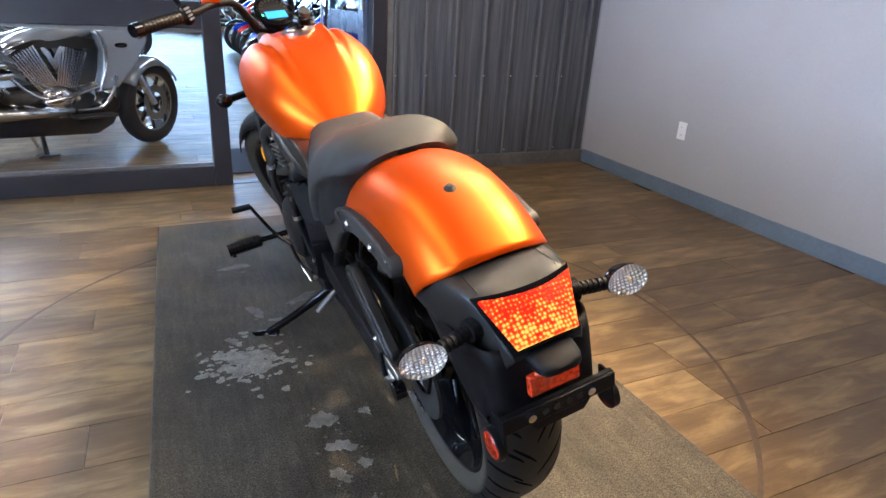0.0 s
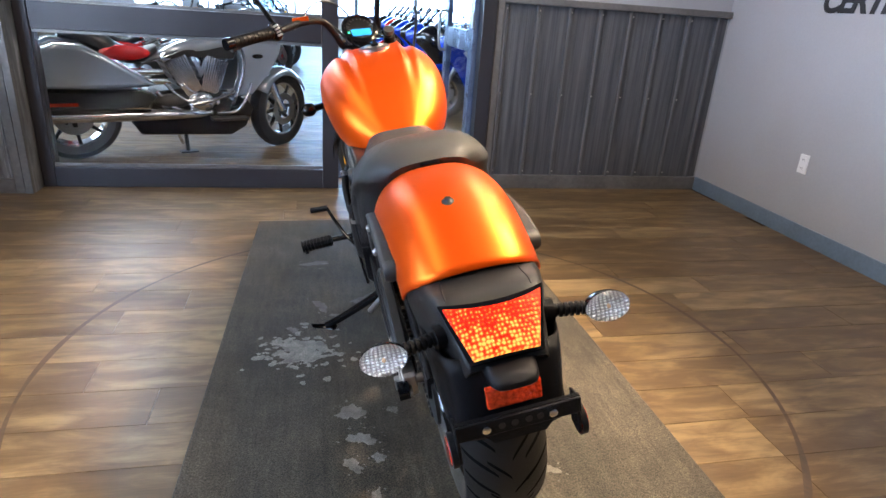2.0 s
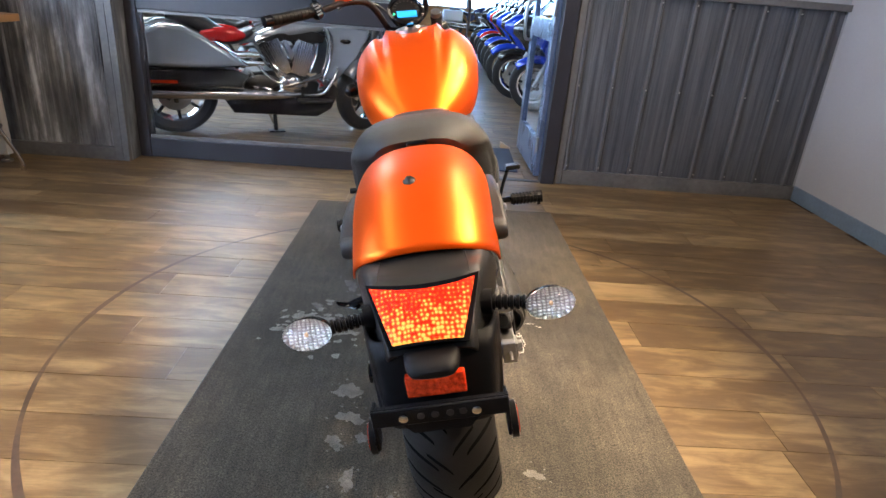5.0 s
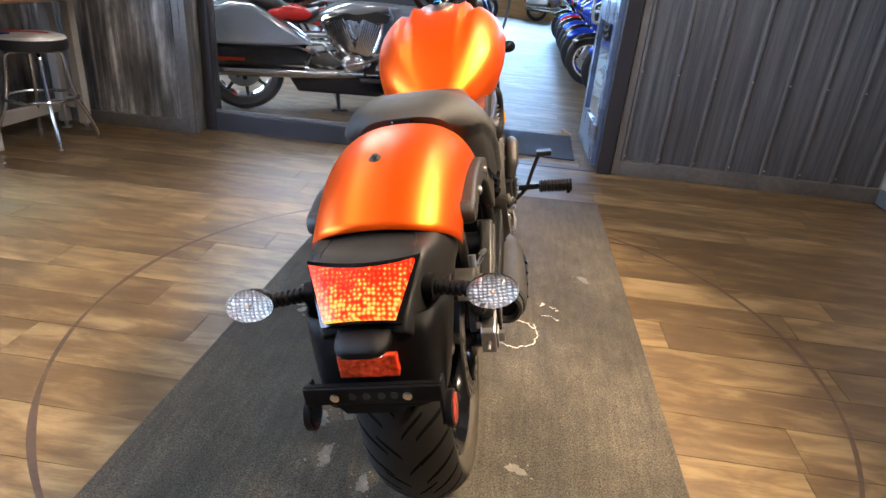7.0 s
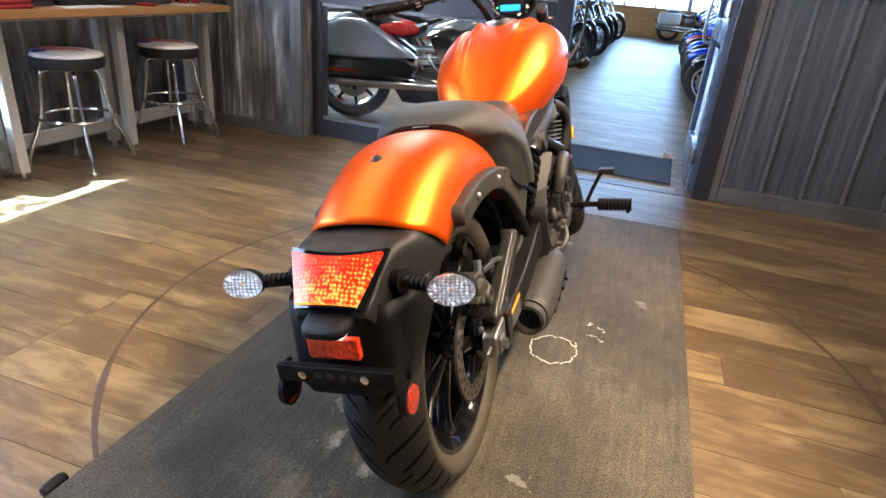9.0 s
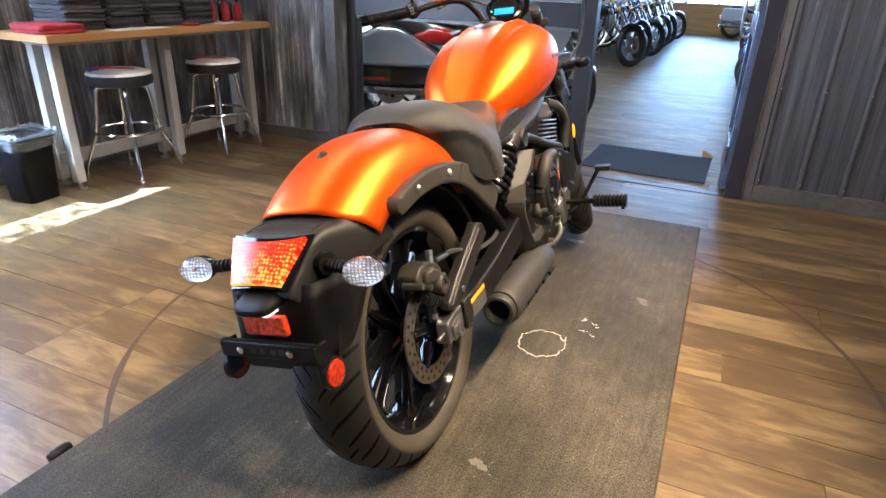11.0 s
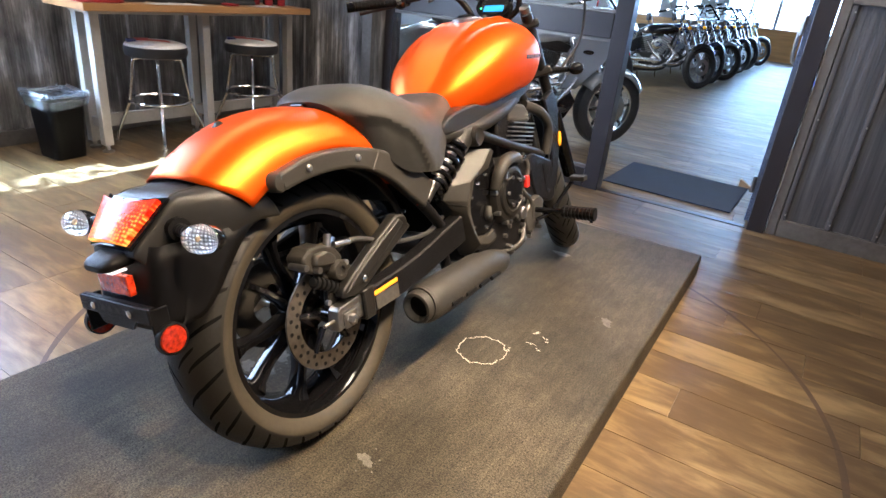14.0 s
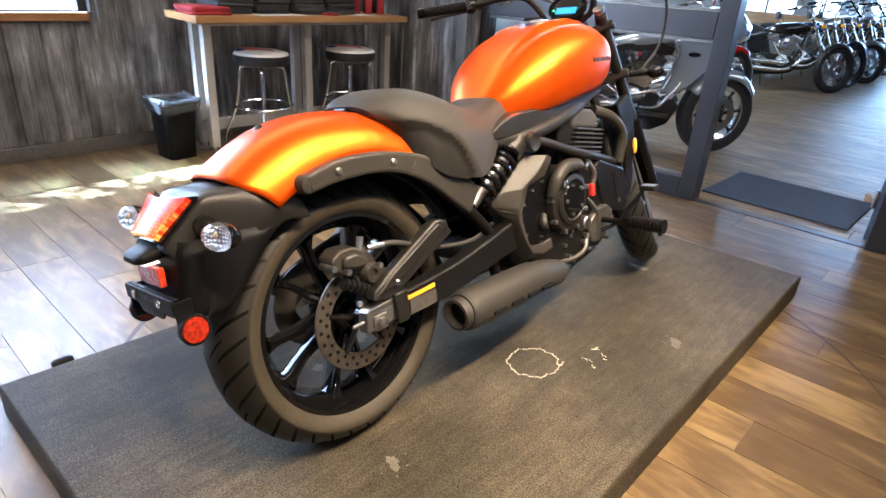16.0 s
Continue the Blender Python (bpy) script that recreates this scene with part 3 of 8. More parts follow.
for a, b in (((WY0, WZ0), (WY0 + 0.06, WZ1)), ((WY1 - 0.05, WZ0), (WY1, WZ1)), ((WY0, WZ1 - 0.06), (WY1, WZ1)), ((1.83, WZ0), (1.89, WZ1))):
    box(bm, (X0 - 0.12, a[0], a[1]), (X0 - 0.06, b[0], b[1]))
part("window_frame", bm, FRAME, window_1, "dark metal frame", False)
for y0, y1 in ((WY0 + 0.06, 1.83), (1.89, WY1 - 0.05)):
    pane = part("pane", boxed((X0 - 0.095, y0, WZ0), (X0 - 0.089, y1, WZ1 - 0.06)), GLASS, window_1, "", False)
    pane.visible_shadow = False
# unseen overhang, added to cut the sun patch down to a narrow band
structure("sun_trim_overhang", boxed((X0 - 0.94, YB, 2.62), (X0 - 0.15, 8.0, 2.70)), CEIL, "plain unseen overhang added to narrow the sun patch", "eave")

GLOW = material("bright_outdoors", (0.78, 0.89, 1.0), 1.0, emit=0.11)
backdrop = structure("backdrop", boxed((X0 - 3.0, -3.0, -0.2), (X0 - 2.95, 6.0, 3.4)), GLOW, "bright plain outdoors beyond the window", "backdrop")
backdrop.visible_shadow = False

# an unseen tree, added outside so that its leaves dapple the sun in the window
LEAF = material("tree_leaf", (0.06, 0.11, 0.03), 0.6, 0, 0.2, 40, spread=0.3, island=True)
BARK = material("tree_bark", (0.12, 0.09, 0.065), 0.9, 0, 0.3, 30, 0.3, 6, 0.6, 40, (1, 1, 0.3))
tree = root("tree", pose(-2.9, -0.6, -0.22), "unseen leafy green tree added outside to dapple the sun patch", "tree")
bm = tube(bmesh.new(), [(0, 0, 0), (0.03, 0.05, 1.5), (0.0, 0.15, 3.0), (0.15, 0.4, 4.1)], [0.12, 0.10, 0.08, 0.04], 12)
for tip in ((0.7, 1.6, 4.2), (0.8, 0.9, 4.4), (0.3, 0.2, 4.7), (-0.4, 0.8, 4.4)):
    tube(bm, [(0.0, 0.15, 3.0), (tip[0] * 0.4, tip[1] * 0.45, 3.0 + (tip[2] - 3.0) * 0.6), tip], [0.05, 0.03, 0.012], 8)
part("trunk", bm, BARK, tree, "grey-brown trunk and limbs")
rng = random.Random(31)
bm = bmesh.new()
for k in range(430):
    while True:
        p = Vector((rng.uniform(-1, 1), rng.uniform(-1, 1), rng.uniform(-1, 1)))
        if p.length < 1:
            break
    c = Vector((0.62 + 0.62 * p.x, 0.80 + 1.25 * p.y, 4.15 + 0.6 * p.z + 0.15 * math.sin(5 * p.y)))
    turn = pose(c.x, c.y, c.z, rng.uniform(-50, 50), rng.uniform(-50, 50), rng.uniform(0, 360))
    l = rng.uniform(0.04, 0.085)
    v = [bm.verts.new(turn @ Vector(q)) for q in ((-l, 0, 0), (-0.2 * l, 0.36 * l, 0.008), (l, 0, -0.006), (-0.2 * l, -0.36 * l, 0.008))]
    bm.faces.new(v)
part("crown", bm, LEAF, tree, "loose crown of small leaves", smooth=False)

# short return wall beside the shopfront, ribbed sheet in a metal frame
wall_nw = structure("wall_northwest", boxed((X0 - 0.15, 5.464, 0), (1.018, 5.70, 3.4)), RIB_OLD, "weathered ribbed sheet wall beside the shopfront", "wall")
for x0, x1 in ((X0, 0.44), (0.44, 0.925)):
    ribbed("sheet_panel", x1 - x0, 2.3, 0.23, RIB_OLD, wall_nw, pose(x0, 5.462, 0.09), 0.014, 0.004)
bm = bmesh.new()
box(bm, (X0 + 0.02, 5.436, 0), (0.925, 5.462, 0.088))
structure("baseboard_northwest", bm, TRIM_METAL, "galvanised base trim of the sheet wall", "baseboard", bevel=0.003)
bm = bmesh.new()
box(bm, (0.925, 5.434, 0), (0.975, 5.463, 2.5))
box(bm, (0.978, 5.428, 0), (1.020, 5.463, 2.5))
structure("trim_northwest", bm, TRIM_METAL, "upright galvanised corner trim beside the shopfront", "trim", bevel=0.003)

# ribbed wainscot right of the door
wall_n = structure("wall_north", boxed((3.905, YF + 0.006, 0), (X1 + 0.15, YF + 0.14, 3.4)), WALL, "grey painted wall above ribbed metal wainscot", "wall")
for x0, x1 in ((3.957, 4.862), (4.862, X1 - 0.012)):
    ribbed("sheet_panel", x1 - x0, 1.175, 0.2285, RIB_DARK, wall_n, pose(x0, YF + 0.003, 0.10), 0.022, 0.0016, label="dark grey ribbed metal sheet")
    # paler strips put the highlight of each rib's crest into the colour
    for i in range(int((x1 - x0) / 0.2285) + 1):
        xr = x0 + 0.2285 * i
        if xr + 0.03 < x1:
            part("rib", boxed((xr + 0.004, YF - 0.0225, 0.102), (xr + 0.019, YF - 0.0185, 1.273)), RIB_GLINT, wall_n, "rib crest strip with its highlight put into a paler colour", False, 0.001)
bm = bmesh.new()
box(bm, (3.957, YF - 0.026, 0), (X1 - 0.016, YF + 0.004, 0.099))
structure("baseboard_north", bm, TRIM_METAL, "galvanised base trim under the wainscot", "baseboard", bevel=0.003)
bm = bmesh.new()
box(bm, (3.908, YF - 0.032, 0), (3.955, YF + 0.004, 1.318))
box(bm, (3.957, YF - 0.034, 1.276), (X1 - 0.002, YF + 0.004, 1.318))
structure("trim_north", bm, TRIM_METAL, "galvanised edge and cap trim of the wainscot", "trim", bevel=0.003)
bm = bmesh.new()
for px in np.arange(4.06, 5.6, 0.2285):
    for pz in (0.135, 0.69, 1.24):
        lathe(bm, [(0.0055, 0), (0.0055, -0.004), (0.003, -0.006)], "y", (px - 0.08, YF - 0.019, pz), 8)
part("screw", bm, STEEL, wall_n, "small sheet-metal screws")["kind"] = "stuff"

# ---- shopfront: fixed light, door opening, open door leaf ----
shopfront = root("window_2", pose(0, 0, 0), "dark bronze metal shopfront window beside an open door", "window", kind="structure")


def member(x0, x1, z0, z1, y0=5.585, y1=5.69, name="mullion"):
    return part(name, boxed((x0, y0, z0), (x1, y1, z1)), FRAME, shopfront, "", False, 0.004)


member(1.022, 1.095, 0, 3.0)
member(2.760, 2.865, 0, 3.0)
member(1.097, 2.758, 0, 0.130, name="bottom_rail")
member(1.097, 2.758, 0.955, 1.105, name="middle_rail")
member(1.097, 2.758, 2.55, 3.0, name="head_rail")
member(3.805, 3.900, 0, 3.0)
member(2.867, 3.803, 2.22, 3.0, name="door_head")
bm = bmesh.new()
for z0, z1 in ((0.132, 0.152), (0.935, 0.953), (1.107, 1.122)):
    box(bm, (1.097, 5.60, z0), (2.758, 5.62, z1))
part("glazing_bead", bm, TRIM_METAL, shopfront, "pale glazing bead", False)
for z0, z1 in ((0.14, 0.945), (1.115, 2.55)):
    pane = part("pane", boxed((1.097, 5.634, z0), (2.758, 5.640, z1)), GLASS, shopfront, "", False)
    pane.visible_shadow = False
wall_over = structure("wall_over_shopfront", boxed((1.02, 5.60, 3.0), (3.905, 5.70, 3.4)), WALL, "grey wall above the shopfront", "wall")
structure("threshold", boxed((2.868, 5.61, -0.005), (3.802, 5.66, 0.003)), FRAME, "flat metal threshold strip in the doorway", "threshold")

door_1 = root("door_1", pose(3.795, 5.705, 0, 0, 0, 90.8), "open glazed metal door, its frame tinted blue for reflected sky", "door", kind="structure")
for name, a, b in (("stile", (0.0, -0.022, 0.02), (0.11, 0.022, 2.16)), ("stile", (0.80, -0.022, 0.02), (0.91, 0.022, 2.16)), ("bottom_rail", (0.112, -0.022, 0.02), (0.798, 0.022, 0.27)),
                   ("middle_rail", (0.112, -0.022, 0.94), (0.798, 0.022, 1.08)), ("top_rail", (0.112, -0.022, 2.02), (0.798, 0.022, 2.16))):
    part(name, boxed(a, b), DOORBLUE, door_1, "", False, 0.004)
for z0, z1 in ((0.272, 0.938), (1.082, 2.018)):
    pane = part("pane", boxed((0.112, -0.003, z0), (0.798, 0.003, z1)), GLASS, door_1, "", False)
    pane.visible_shadow = False
for z in (0.25, 1.15, 2.0):
    part("hinge", rod(bmesh.new(), (-0.006, 0.03, z - 0.05), (-0.006, 0.03, z + 0.05), 0.011), STEEL, door_1, "steel hinge")
bm = tube(bmesh.new(), [(0.84, 0.022, 0.90), (0.84, 0.075, 0.93), (0.84, 0.075, 1.17), (0.84, 0.022, 1.20)], 0.011)
part("pull_handle", bm, STEEL, door_1, "steel pull handle")
bm = plate(bmesh.new(), [(0, 0), (0.09, 0), (0, 0.05)], "y", 0, 0.05)
wedge = part("door_stop", bm, material("wedge_wood", (0.4, 0.3, 0.2), 0.7), None, "", False)
wedge.matrix_world = pose(3.62, 6.60, 0.0)
tagged(wedge, "small wooden wedge holding the glazed door open", "door stop")

# door mat
bm = boxed((-0.43, -0.36, 0.0), (0.43, 0.36, 0.009))
dm = part("door_mat", bm, DOORMAT, None, "", False, 0.004)
dm.matrix_world = pose(3.255, 6.20, 0.0, 0, 0, -1.2)
tagged(dm, "dark blue-grey ribbed door mat on the plank floor", "door mat")

# wall outlet
out = part("outlet", boxed((-0.006, -0.036, -0.058), (0, 0.036, 0.058)), OUTLET, None, "", False, 0.002)
out.matrix_world = pose(X1 - 0.001, 4.60, 0.462)
tagged(out, "white duplex wall outlet on the grey wall", "outlet")
for dz in (-0.026, 0.026):
    part("socket", boxed((-0.0085, -0.016, dz - 0.014), (-0.0065, 0.016, dz + 0.014)), OUTLET, out, "", False)
    part("slot", boxed((-0.0095, -0.007, dz - 0.006), (-0.0087, -0.005, dz + 0.004)), SLOT, out, "dark slot", False)
    part("slot", boxed((-0.0095, 0.005, dz - 0.006), (-0.0087, 0.007, dz + 0.004)), SLOT, out, "dark slot", False)

# lettering on the wall
cu = bpy.data.curves.new("wall_lettering", "FONT")
cu.body, cu.size, cu.extrude, cu.shear, cu.offset = "CERTIFIED", 0.185, 0.002, 0.22, 0.006
cu.space_character = 0.92
tmp = new("lettering_curve", cu)
bpy.context.view_layer.update()
me = bpy.data.meshes.new_from_object(tmp.evaluated_get(bpy.context.evaluated_depsgraph_get()))
bpy.data.objects.remove(tmp)
lettering = new("wall_lettering", me)
me.materials.clear()
me.materials.append(LETTER)
lettering.matrix_world = pose(X1 - 0.004, 4.80, 1.336, 90, 0, -90)
tagged(lettering, "bold slanted black letters on the grey wall", "lettering")

# ceiling tubes of the room
def tube_fixture(x, y, z, length):
    t = root("tube_lamp", pose(x, y, z), "long warm ceiling tube lamp in a metal tray", "ceiling lamp", "ceiling tubes")
    part("tray", boxed((-0.11, -length / 2, 0.0), (0.11, length / 2, 0.05)), TRIM_METAL, t, "", False)
    part("diffuser", boxed((-0.09, -length / 2 + 0.02, -0.02), (0.09, length / 2 - 0.02, -0.002)), TUBE_GLOW, t, "glowing diffuser", False)
    return t


for lx, ly in ((1.35, 2.9), (3.85, 3.7)):
    tube_fixture(lx, ly, ZC - 0.045, 3.3)
for ly, aim in ((1.9, 2.5), (3.0, 3.1), (4.1, 3.6)):
    t = root("spot_lamp", look((4.45, ly, 2.70), (2.92, aim, 0.1)), "small black ceiling spot turned to the motorcycle", "ceiling lamp", "ceiling spots")
    part("shade", lathe(bmesh.new(), [(0.030, 0.10), (0.045, 0.085), (0.062, 0.012), (0.058, 0.012), (0.040, 0.080), (0.026, 0.09)], "z", (0, 0, 0), 20, ring=True), BIN, t, "black metal shade")
    stem = part("stem", rod(bmesh.new(), (4.45, ly, 2.78), (4.45, ly, ZC), 0.010), BIN, t, "short black stem")
    stem.matrix_local = t.matrix_world.inverted()
for lx in (0.1, 5.0):
    tube_fixture(lx, 8.8, 3.355, 5.1)

# ---- the hall beyond the door ----
HX0, HX1, HY1, HZ = -6.0, 12.0, 21.2, 3.4
bm = bmesh.new()
box(bm, (HX0, HY1, 0), (HX1, HY1 + 0.2, 0.82))
for a, b in ((HX0, -2.2), (7.6, HX1)):
    box(bm, (a, HY1, 0.82), (b, HY1 + 0.2, HZ))
for a, b in ((-0.92, -0.46), (0.17, 0.92), (2.16, 2.24), (3.94, 4.06), (5.74, 5.86)):
    box(bm, (a, HY1, 0.82), (b, HY1 + 0.2, HZ))
box(bm, (-2.2, HY1, 3.1), (7.6, HY1 + 0.2, HZ))
structure("wall_hall_north", bm, WALL, "far wall of the hall with tall windows", "wall")
for a, b in ((-1.68, -1.62), (-0.25, -0.20), (1.50, 1.55), (3.05, 3.10), (4.86, 4.91)):
    structure("window_4", boxed((a, HY1 + 0.06, 0.82), (b, HY1 + 0.12, 3.1)), FRAME, "dark mullion between the far panes", "window")
sign = root("framed_picture", pose(0.55, HY1 - 0.004, 1.06), "small pale framed picture on the far wall", "picture")
part("frame", boxed((-0.15, -0.02, -0.13), (0.15, 0, 0.13)), BIN, sign, "black frame", False, 0.004)
part("sheet", boxed((-0.125, -0.024, -0.105), (0.125, -0.0205, 0.105)), PAPER, sign, "white sheet", False)
# far outdoors glows less than the near one, to lessen glare on the floor
far = structure("backdrop_far", boxed((-3, HY1 + 2.0, 0.4), (9, HY1 + 2.05, 3.6)), material("dimmed_outdoors", (0.70, 0.86, 1.0), 1.0, emit=0.056), "bright plain outdoors beyond the far windows", "backdrop")
far.visible_shadow = False
side = structure("backdrop_side", boxed((HX0 - 2.05, 6, 0.4), (HX0 - 2.0, 18, 3.6)), GLOW, "bright plain outdoors beyond the side windows", "backdrop")
side.visible_shadow = False
structure("panelling", boxed((-2.2, HY1 - 0.03, 0), (7.6, HY1 - 0.002, 0.80)), PINE, "varnished pine panelling under the far windows", "panelling", bevel=0.004)
bm = bmesh.new()
box(bm, (HX0 - 0.2, 5.70, 0), (HX0, 6.8, HZ))
box(bm, (HX0 - 0.2, 17.4, 0), (HX0, HY1 + 0.2, HZ))
box(bm, (HX0 - 0.2, 6.8, 0), (HX0, 17.4, 0.8))
box(bm, (HX0 - 0.2, 6.8, 3.1), (HX0, 17.4, HZ))
structure("wall_hall_west", bm, WALL, "side wall of the hall with tall windows", "wall")
bm = bmesh.new()
for c in np.arange(7.5, 17.5, 1.6):
    box(bm, (HX0 - 0.12, c - 0.04, 0.8), (HX0 - 0.06, c + 0.04, 3.1))
structure("window_3", bm, FRAME, "dark mullions of the hall windows", "window")
structure("wall_hall_east", boxed((HX1, 5.64, 0), (HX1 + 0.2, HY1 + 0.2, HZ)), WALL, "plain grey wall of the hall", "wall")
structure("wall_hall_south", boxed((HX0 - 0.2, 5.66, 0), (X0 - 0.16, 5.76, HZ)), WALL, "plain grey wall of the hall", "wall")
structure("wall_hall_south_east", boxed((X1 + 0.16, 5.66, 0), (HX1 + 0.2, 5.76, HZ)), WALL, "plain grey wall of the hall", "wall")
structure("ceiling_hall", boxed((HX0 - 0.2, 5.60, HZ), (HX1 + 0.2, HY1 + 0.2, HZ + 0.12)), CEIL, "plain unseen hall ceiling in the same dark grey", "ceiling")

# ---- the display platform ----
PZ = 0.105
bm = bmesh.new()
plan = [(2.345, 2.03), (3.722, 2.06), (3.704, 4.662), (2.410, 4.612)]
skin(bm, [[(x, y, 0.0) for x, y in plan], [(x, y, PZ - 0.012) for x, y in plan], [(x + (0.004 if x < 3 else -0.004), y + (0.004 if y < 3 else -0.004), PZ) for x, y in plan]])
platform = part("display_platform", bm, RUBBER_MAT, None, "", False, 0.004)
tagged(platform, "low platform covered in worn dark grey rubber matting", "platform")


P_CAP = lathe(bmesh.new(), [(0, -0.030), (0.012, -0.028), (0.016, -0.018), (0.016, 0.018), (0.012, 0.028), (0, 0.030)], "y", (2.333, 2.195, 0.096), 16)
part("rubber_bumper", P_CAP, BIN, platform, "small black rubber bumper on the edge")

# ---- table, stools, bin, folded shirts ----
TAB = pose(0.284, 3.773, 0, 0, 0, -1.8) @ pose(-0.315, -3.775, 0)
table = root("bar_table", TAB, "long counter table with oak-edged top on putty steel legs", "table")
TZ = 0.865
part("tabletop", boxed((0.10, 3.62, TZ - 0.012), (0.545, 5.28, TZ + 0.030)), TABLE_TOP, table, "oak-coloured top", False, 0.004)
bm = bmesh.new()
box(bm, (0.13, 3.74, TZ - 0.045), (0.35, 5.26, TZ - 0.014))
part("apron", bm, TABLE_LEG, table, "", False, 0.003)
for lx in (0.165, 0.315):
    for ly in (3.775, 4.52, 5.26):
        part("leg", boxed((lx - 0.028, ly - 0.028, 0.045), (lx + 0.028, ly + 0.028, TZ - 0.014)), TABLE_LEG, table, "", False, 0.004)
        bm = lathe(bmesh.new(), [(0.0, 0), (0.034, 0), (0.034, 0.010), (0.014, 0.016), (0.014, 0.046), (0.0, 0.046)], "z", (lx, ly, 0), 16)
        part("levelling_foot", bm, STEEL, table, "steel levelling foot")
for ly in (3.775, 4.52, 5.26):
    part("cross_stretcher", boxed((0.206, ly - 0.02, 0.15), (0.274, ly + 0.02, 0.21)), TABLE_LEG, table, "", False, 0.003)
part("long_stretcher", boxed((0.150, 3.817, 0.12), (0.180, 5.218, 0.20)), TABLE_LEG, table, "", False, 0.003)


def bar_stool(m):
    s = root("bar_stool", m, "chrome bar stool with a black and white padded seat", "stool", "stools at the table")
    bm = lathe(bmesh.new(), [(0.0, 0.565), (0.15, 0.565), (0.183, 0.575), (0.190, 0.60), (0.187, 0.632), (0.176, 0.640)], "z", (0, 0, 0), 40)
    part("seat_band", bm, VINYL_BLACK, s, "black vinyl band")
    bm = lathe(bmesh.new(), [(0.184, 0.634), (0.176, 0.648), (0.13, 0.660), (0.06, 0.665), (0.0, 0.666)], "z", (0, 0, 0), 40)
    part("cushion", bm, VINYL_WHITE, s, "white vinyl cushion")
    for mat, pts in ((VINYL_RED, [(-0.15, -0.03), (-0.08, -0.09), (0.02, -0.03), (0.10, 0.02), (0.03, 0.05), (-0.05, 0.0), (-0.10, 0.04)]),
                     (VINYL_BLUE, [(-0.14, -0.10), (-0.09, -0.135), (-0.03, -0.12), (-0.07, -0.085), (-0.11, -0.06)])):
        bm = plate(bmesh.new(), pts, "z", 0.648, 0.6675)
        part("seat_print", bm, mat, s, "coloured print", False)
    for k in range(4):
        a = math.pi / 4 + k * math.pi / 2
        c, d = math.cos(a), math.sin(a)
        bm = tube(bmesh.new(), [(0.02 * c, 0.02 * d, 0.552), (0.11 * c, 0.11 * d, 0.553), (0.145 * c, 0.145 * d, 0.530), (0.160 * c, 0.160 * d, 0.42), (0.184 * c, 0.184 * d, 0.29),
                                (0.202 * c, 0.202 * d, 0.235), (0.262 * c, 0.262 * d, 0.09), (0.276 * c, 0.276 * d, 0.012)], 0.0115, 10)
        leg = part("leg", bm, CHROME, s, "chrome tube leg")
        bm = lathe(bmesh.new(), [(0.0, 0), (0.016, 0), (0.016, 0.03), (0.0, 0.03)], "z", (0.276 * c, 0.276 * d, 0), 10)
        part("foot_cap", bm, CHROME, leg)
    bm = bmesh.new()
    ring = [(0.196 + 0.010 * math.cos(b), 0.292 + 0.010 * math.sin(b)) for b in (2 * math.pi * i / 8 for i in range(8))]
    lathe(bm, ring, "z", (0, 0, 0), 40, ring=True)
    part("foot_ring", bm, CHROME, s, "chrome foot ring")
    return s


stool = bar_stool(pose(0.305, 4.15, 0, 0, 0, 12))
copy_thing(stool, pose(0.35, 4.885, 0, 0, 0, 4))

# waste bin
bin_ = root("waste_bin", pose(0.205, 3.545, 0, 0, 0, 4) @ Matrix.Diagonal((1.06, 1.06, 1.04, 1)), "black plastic waste bin with a clear bag, near the table", "waste bin")


def rounded(w, d, r, z, n=5):
    pts = []
    for sx, sy, a0 in ((1, 1, 0), (-1, 1, 90), (-1, -1, 180), (1, -1, 270)):
        for i in range(n):
            a = radians(a0 + 90 * i / (n - 1))
            pts.append((sx * (w / 2 - r) + r * math.cos(a), sy * (d / 2 - r) + r * math.sin(a), z))
    return pts


bm = skin(bmesh.new(), [rounded(0.18, 0.17, 0.03, 0.002), rounded(0.185, 0.175, 0.035, 0.01), rounded(0.22, 0.21, 0.04, 0.335), rounded(0.235, 0.225, 0.04, 0.340), rounded(0.235, 0.225, 0.04, 0.352)], caps=False)
part("body", bm, BIN, bin_, "", solid=0.003)
part("bottom", skin(bmesh.new(), [rounded(0.17, 0.16, 0.03, 0.002), rounded(0.17, 0.16, 0.03, 0.006)]), BIN, bin_)
rng = random.Random(4)
rings = []
for z, g in ((0.30, 0.006), (0.33, 0.014), (0.362, 0.022), (0.374, 0.014), (0.366, -0.012), (0.32, -0.03), (0.26, -0.045)):
    rings.append([(x * (1 + g / 0.11) + rng.uniform(-0.005, 0.005), y * (1 + g / 0.11) + rng.uniform(-0.005, 0.005), q + rng.uniform(-0.012, 0.012)) for x, y, q in rounded(0.235, 0.225, 0.04, z, 8)])
part("bag", skin(bmesh.new(), rings, caps=False), BAG, bin_, "crumpled clear plastic bag")


def folded_shirt(x, y, z, w, d, h, mat, turn, seed, name="folded_shirt", label="dark folded shirt in a stack on the table"):
    rng = random.Random(seed)
    bm = bmesh.new()
    rings = []
    for f, q in ((0.0, 0.96), (0.25, 1.0), (0.75, 1.0), (1.0, 0.95)):
        rings.append([(px * q + rng.uniform(-0.004, 0.004), py * q + rng.uniform(-0.004, 0.004), f * h + (rng.uniform(-0.003, 0.003) if f else 0)) for px, py, _ in rounded(w, d, 0.025, 0, 4)])
    skin(bm, rings)
    ob = part(name, bm, mat, None, "")
    ob.matrix_world = pose(x, y, z, 0, 0, turn)
    return tagged(ob, label, "shirt", "shirt stacks")


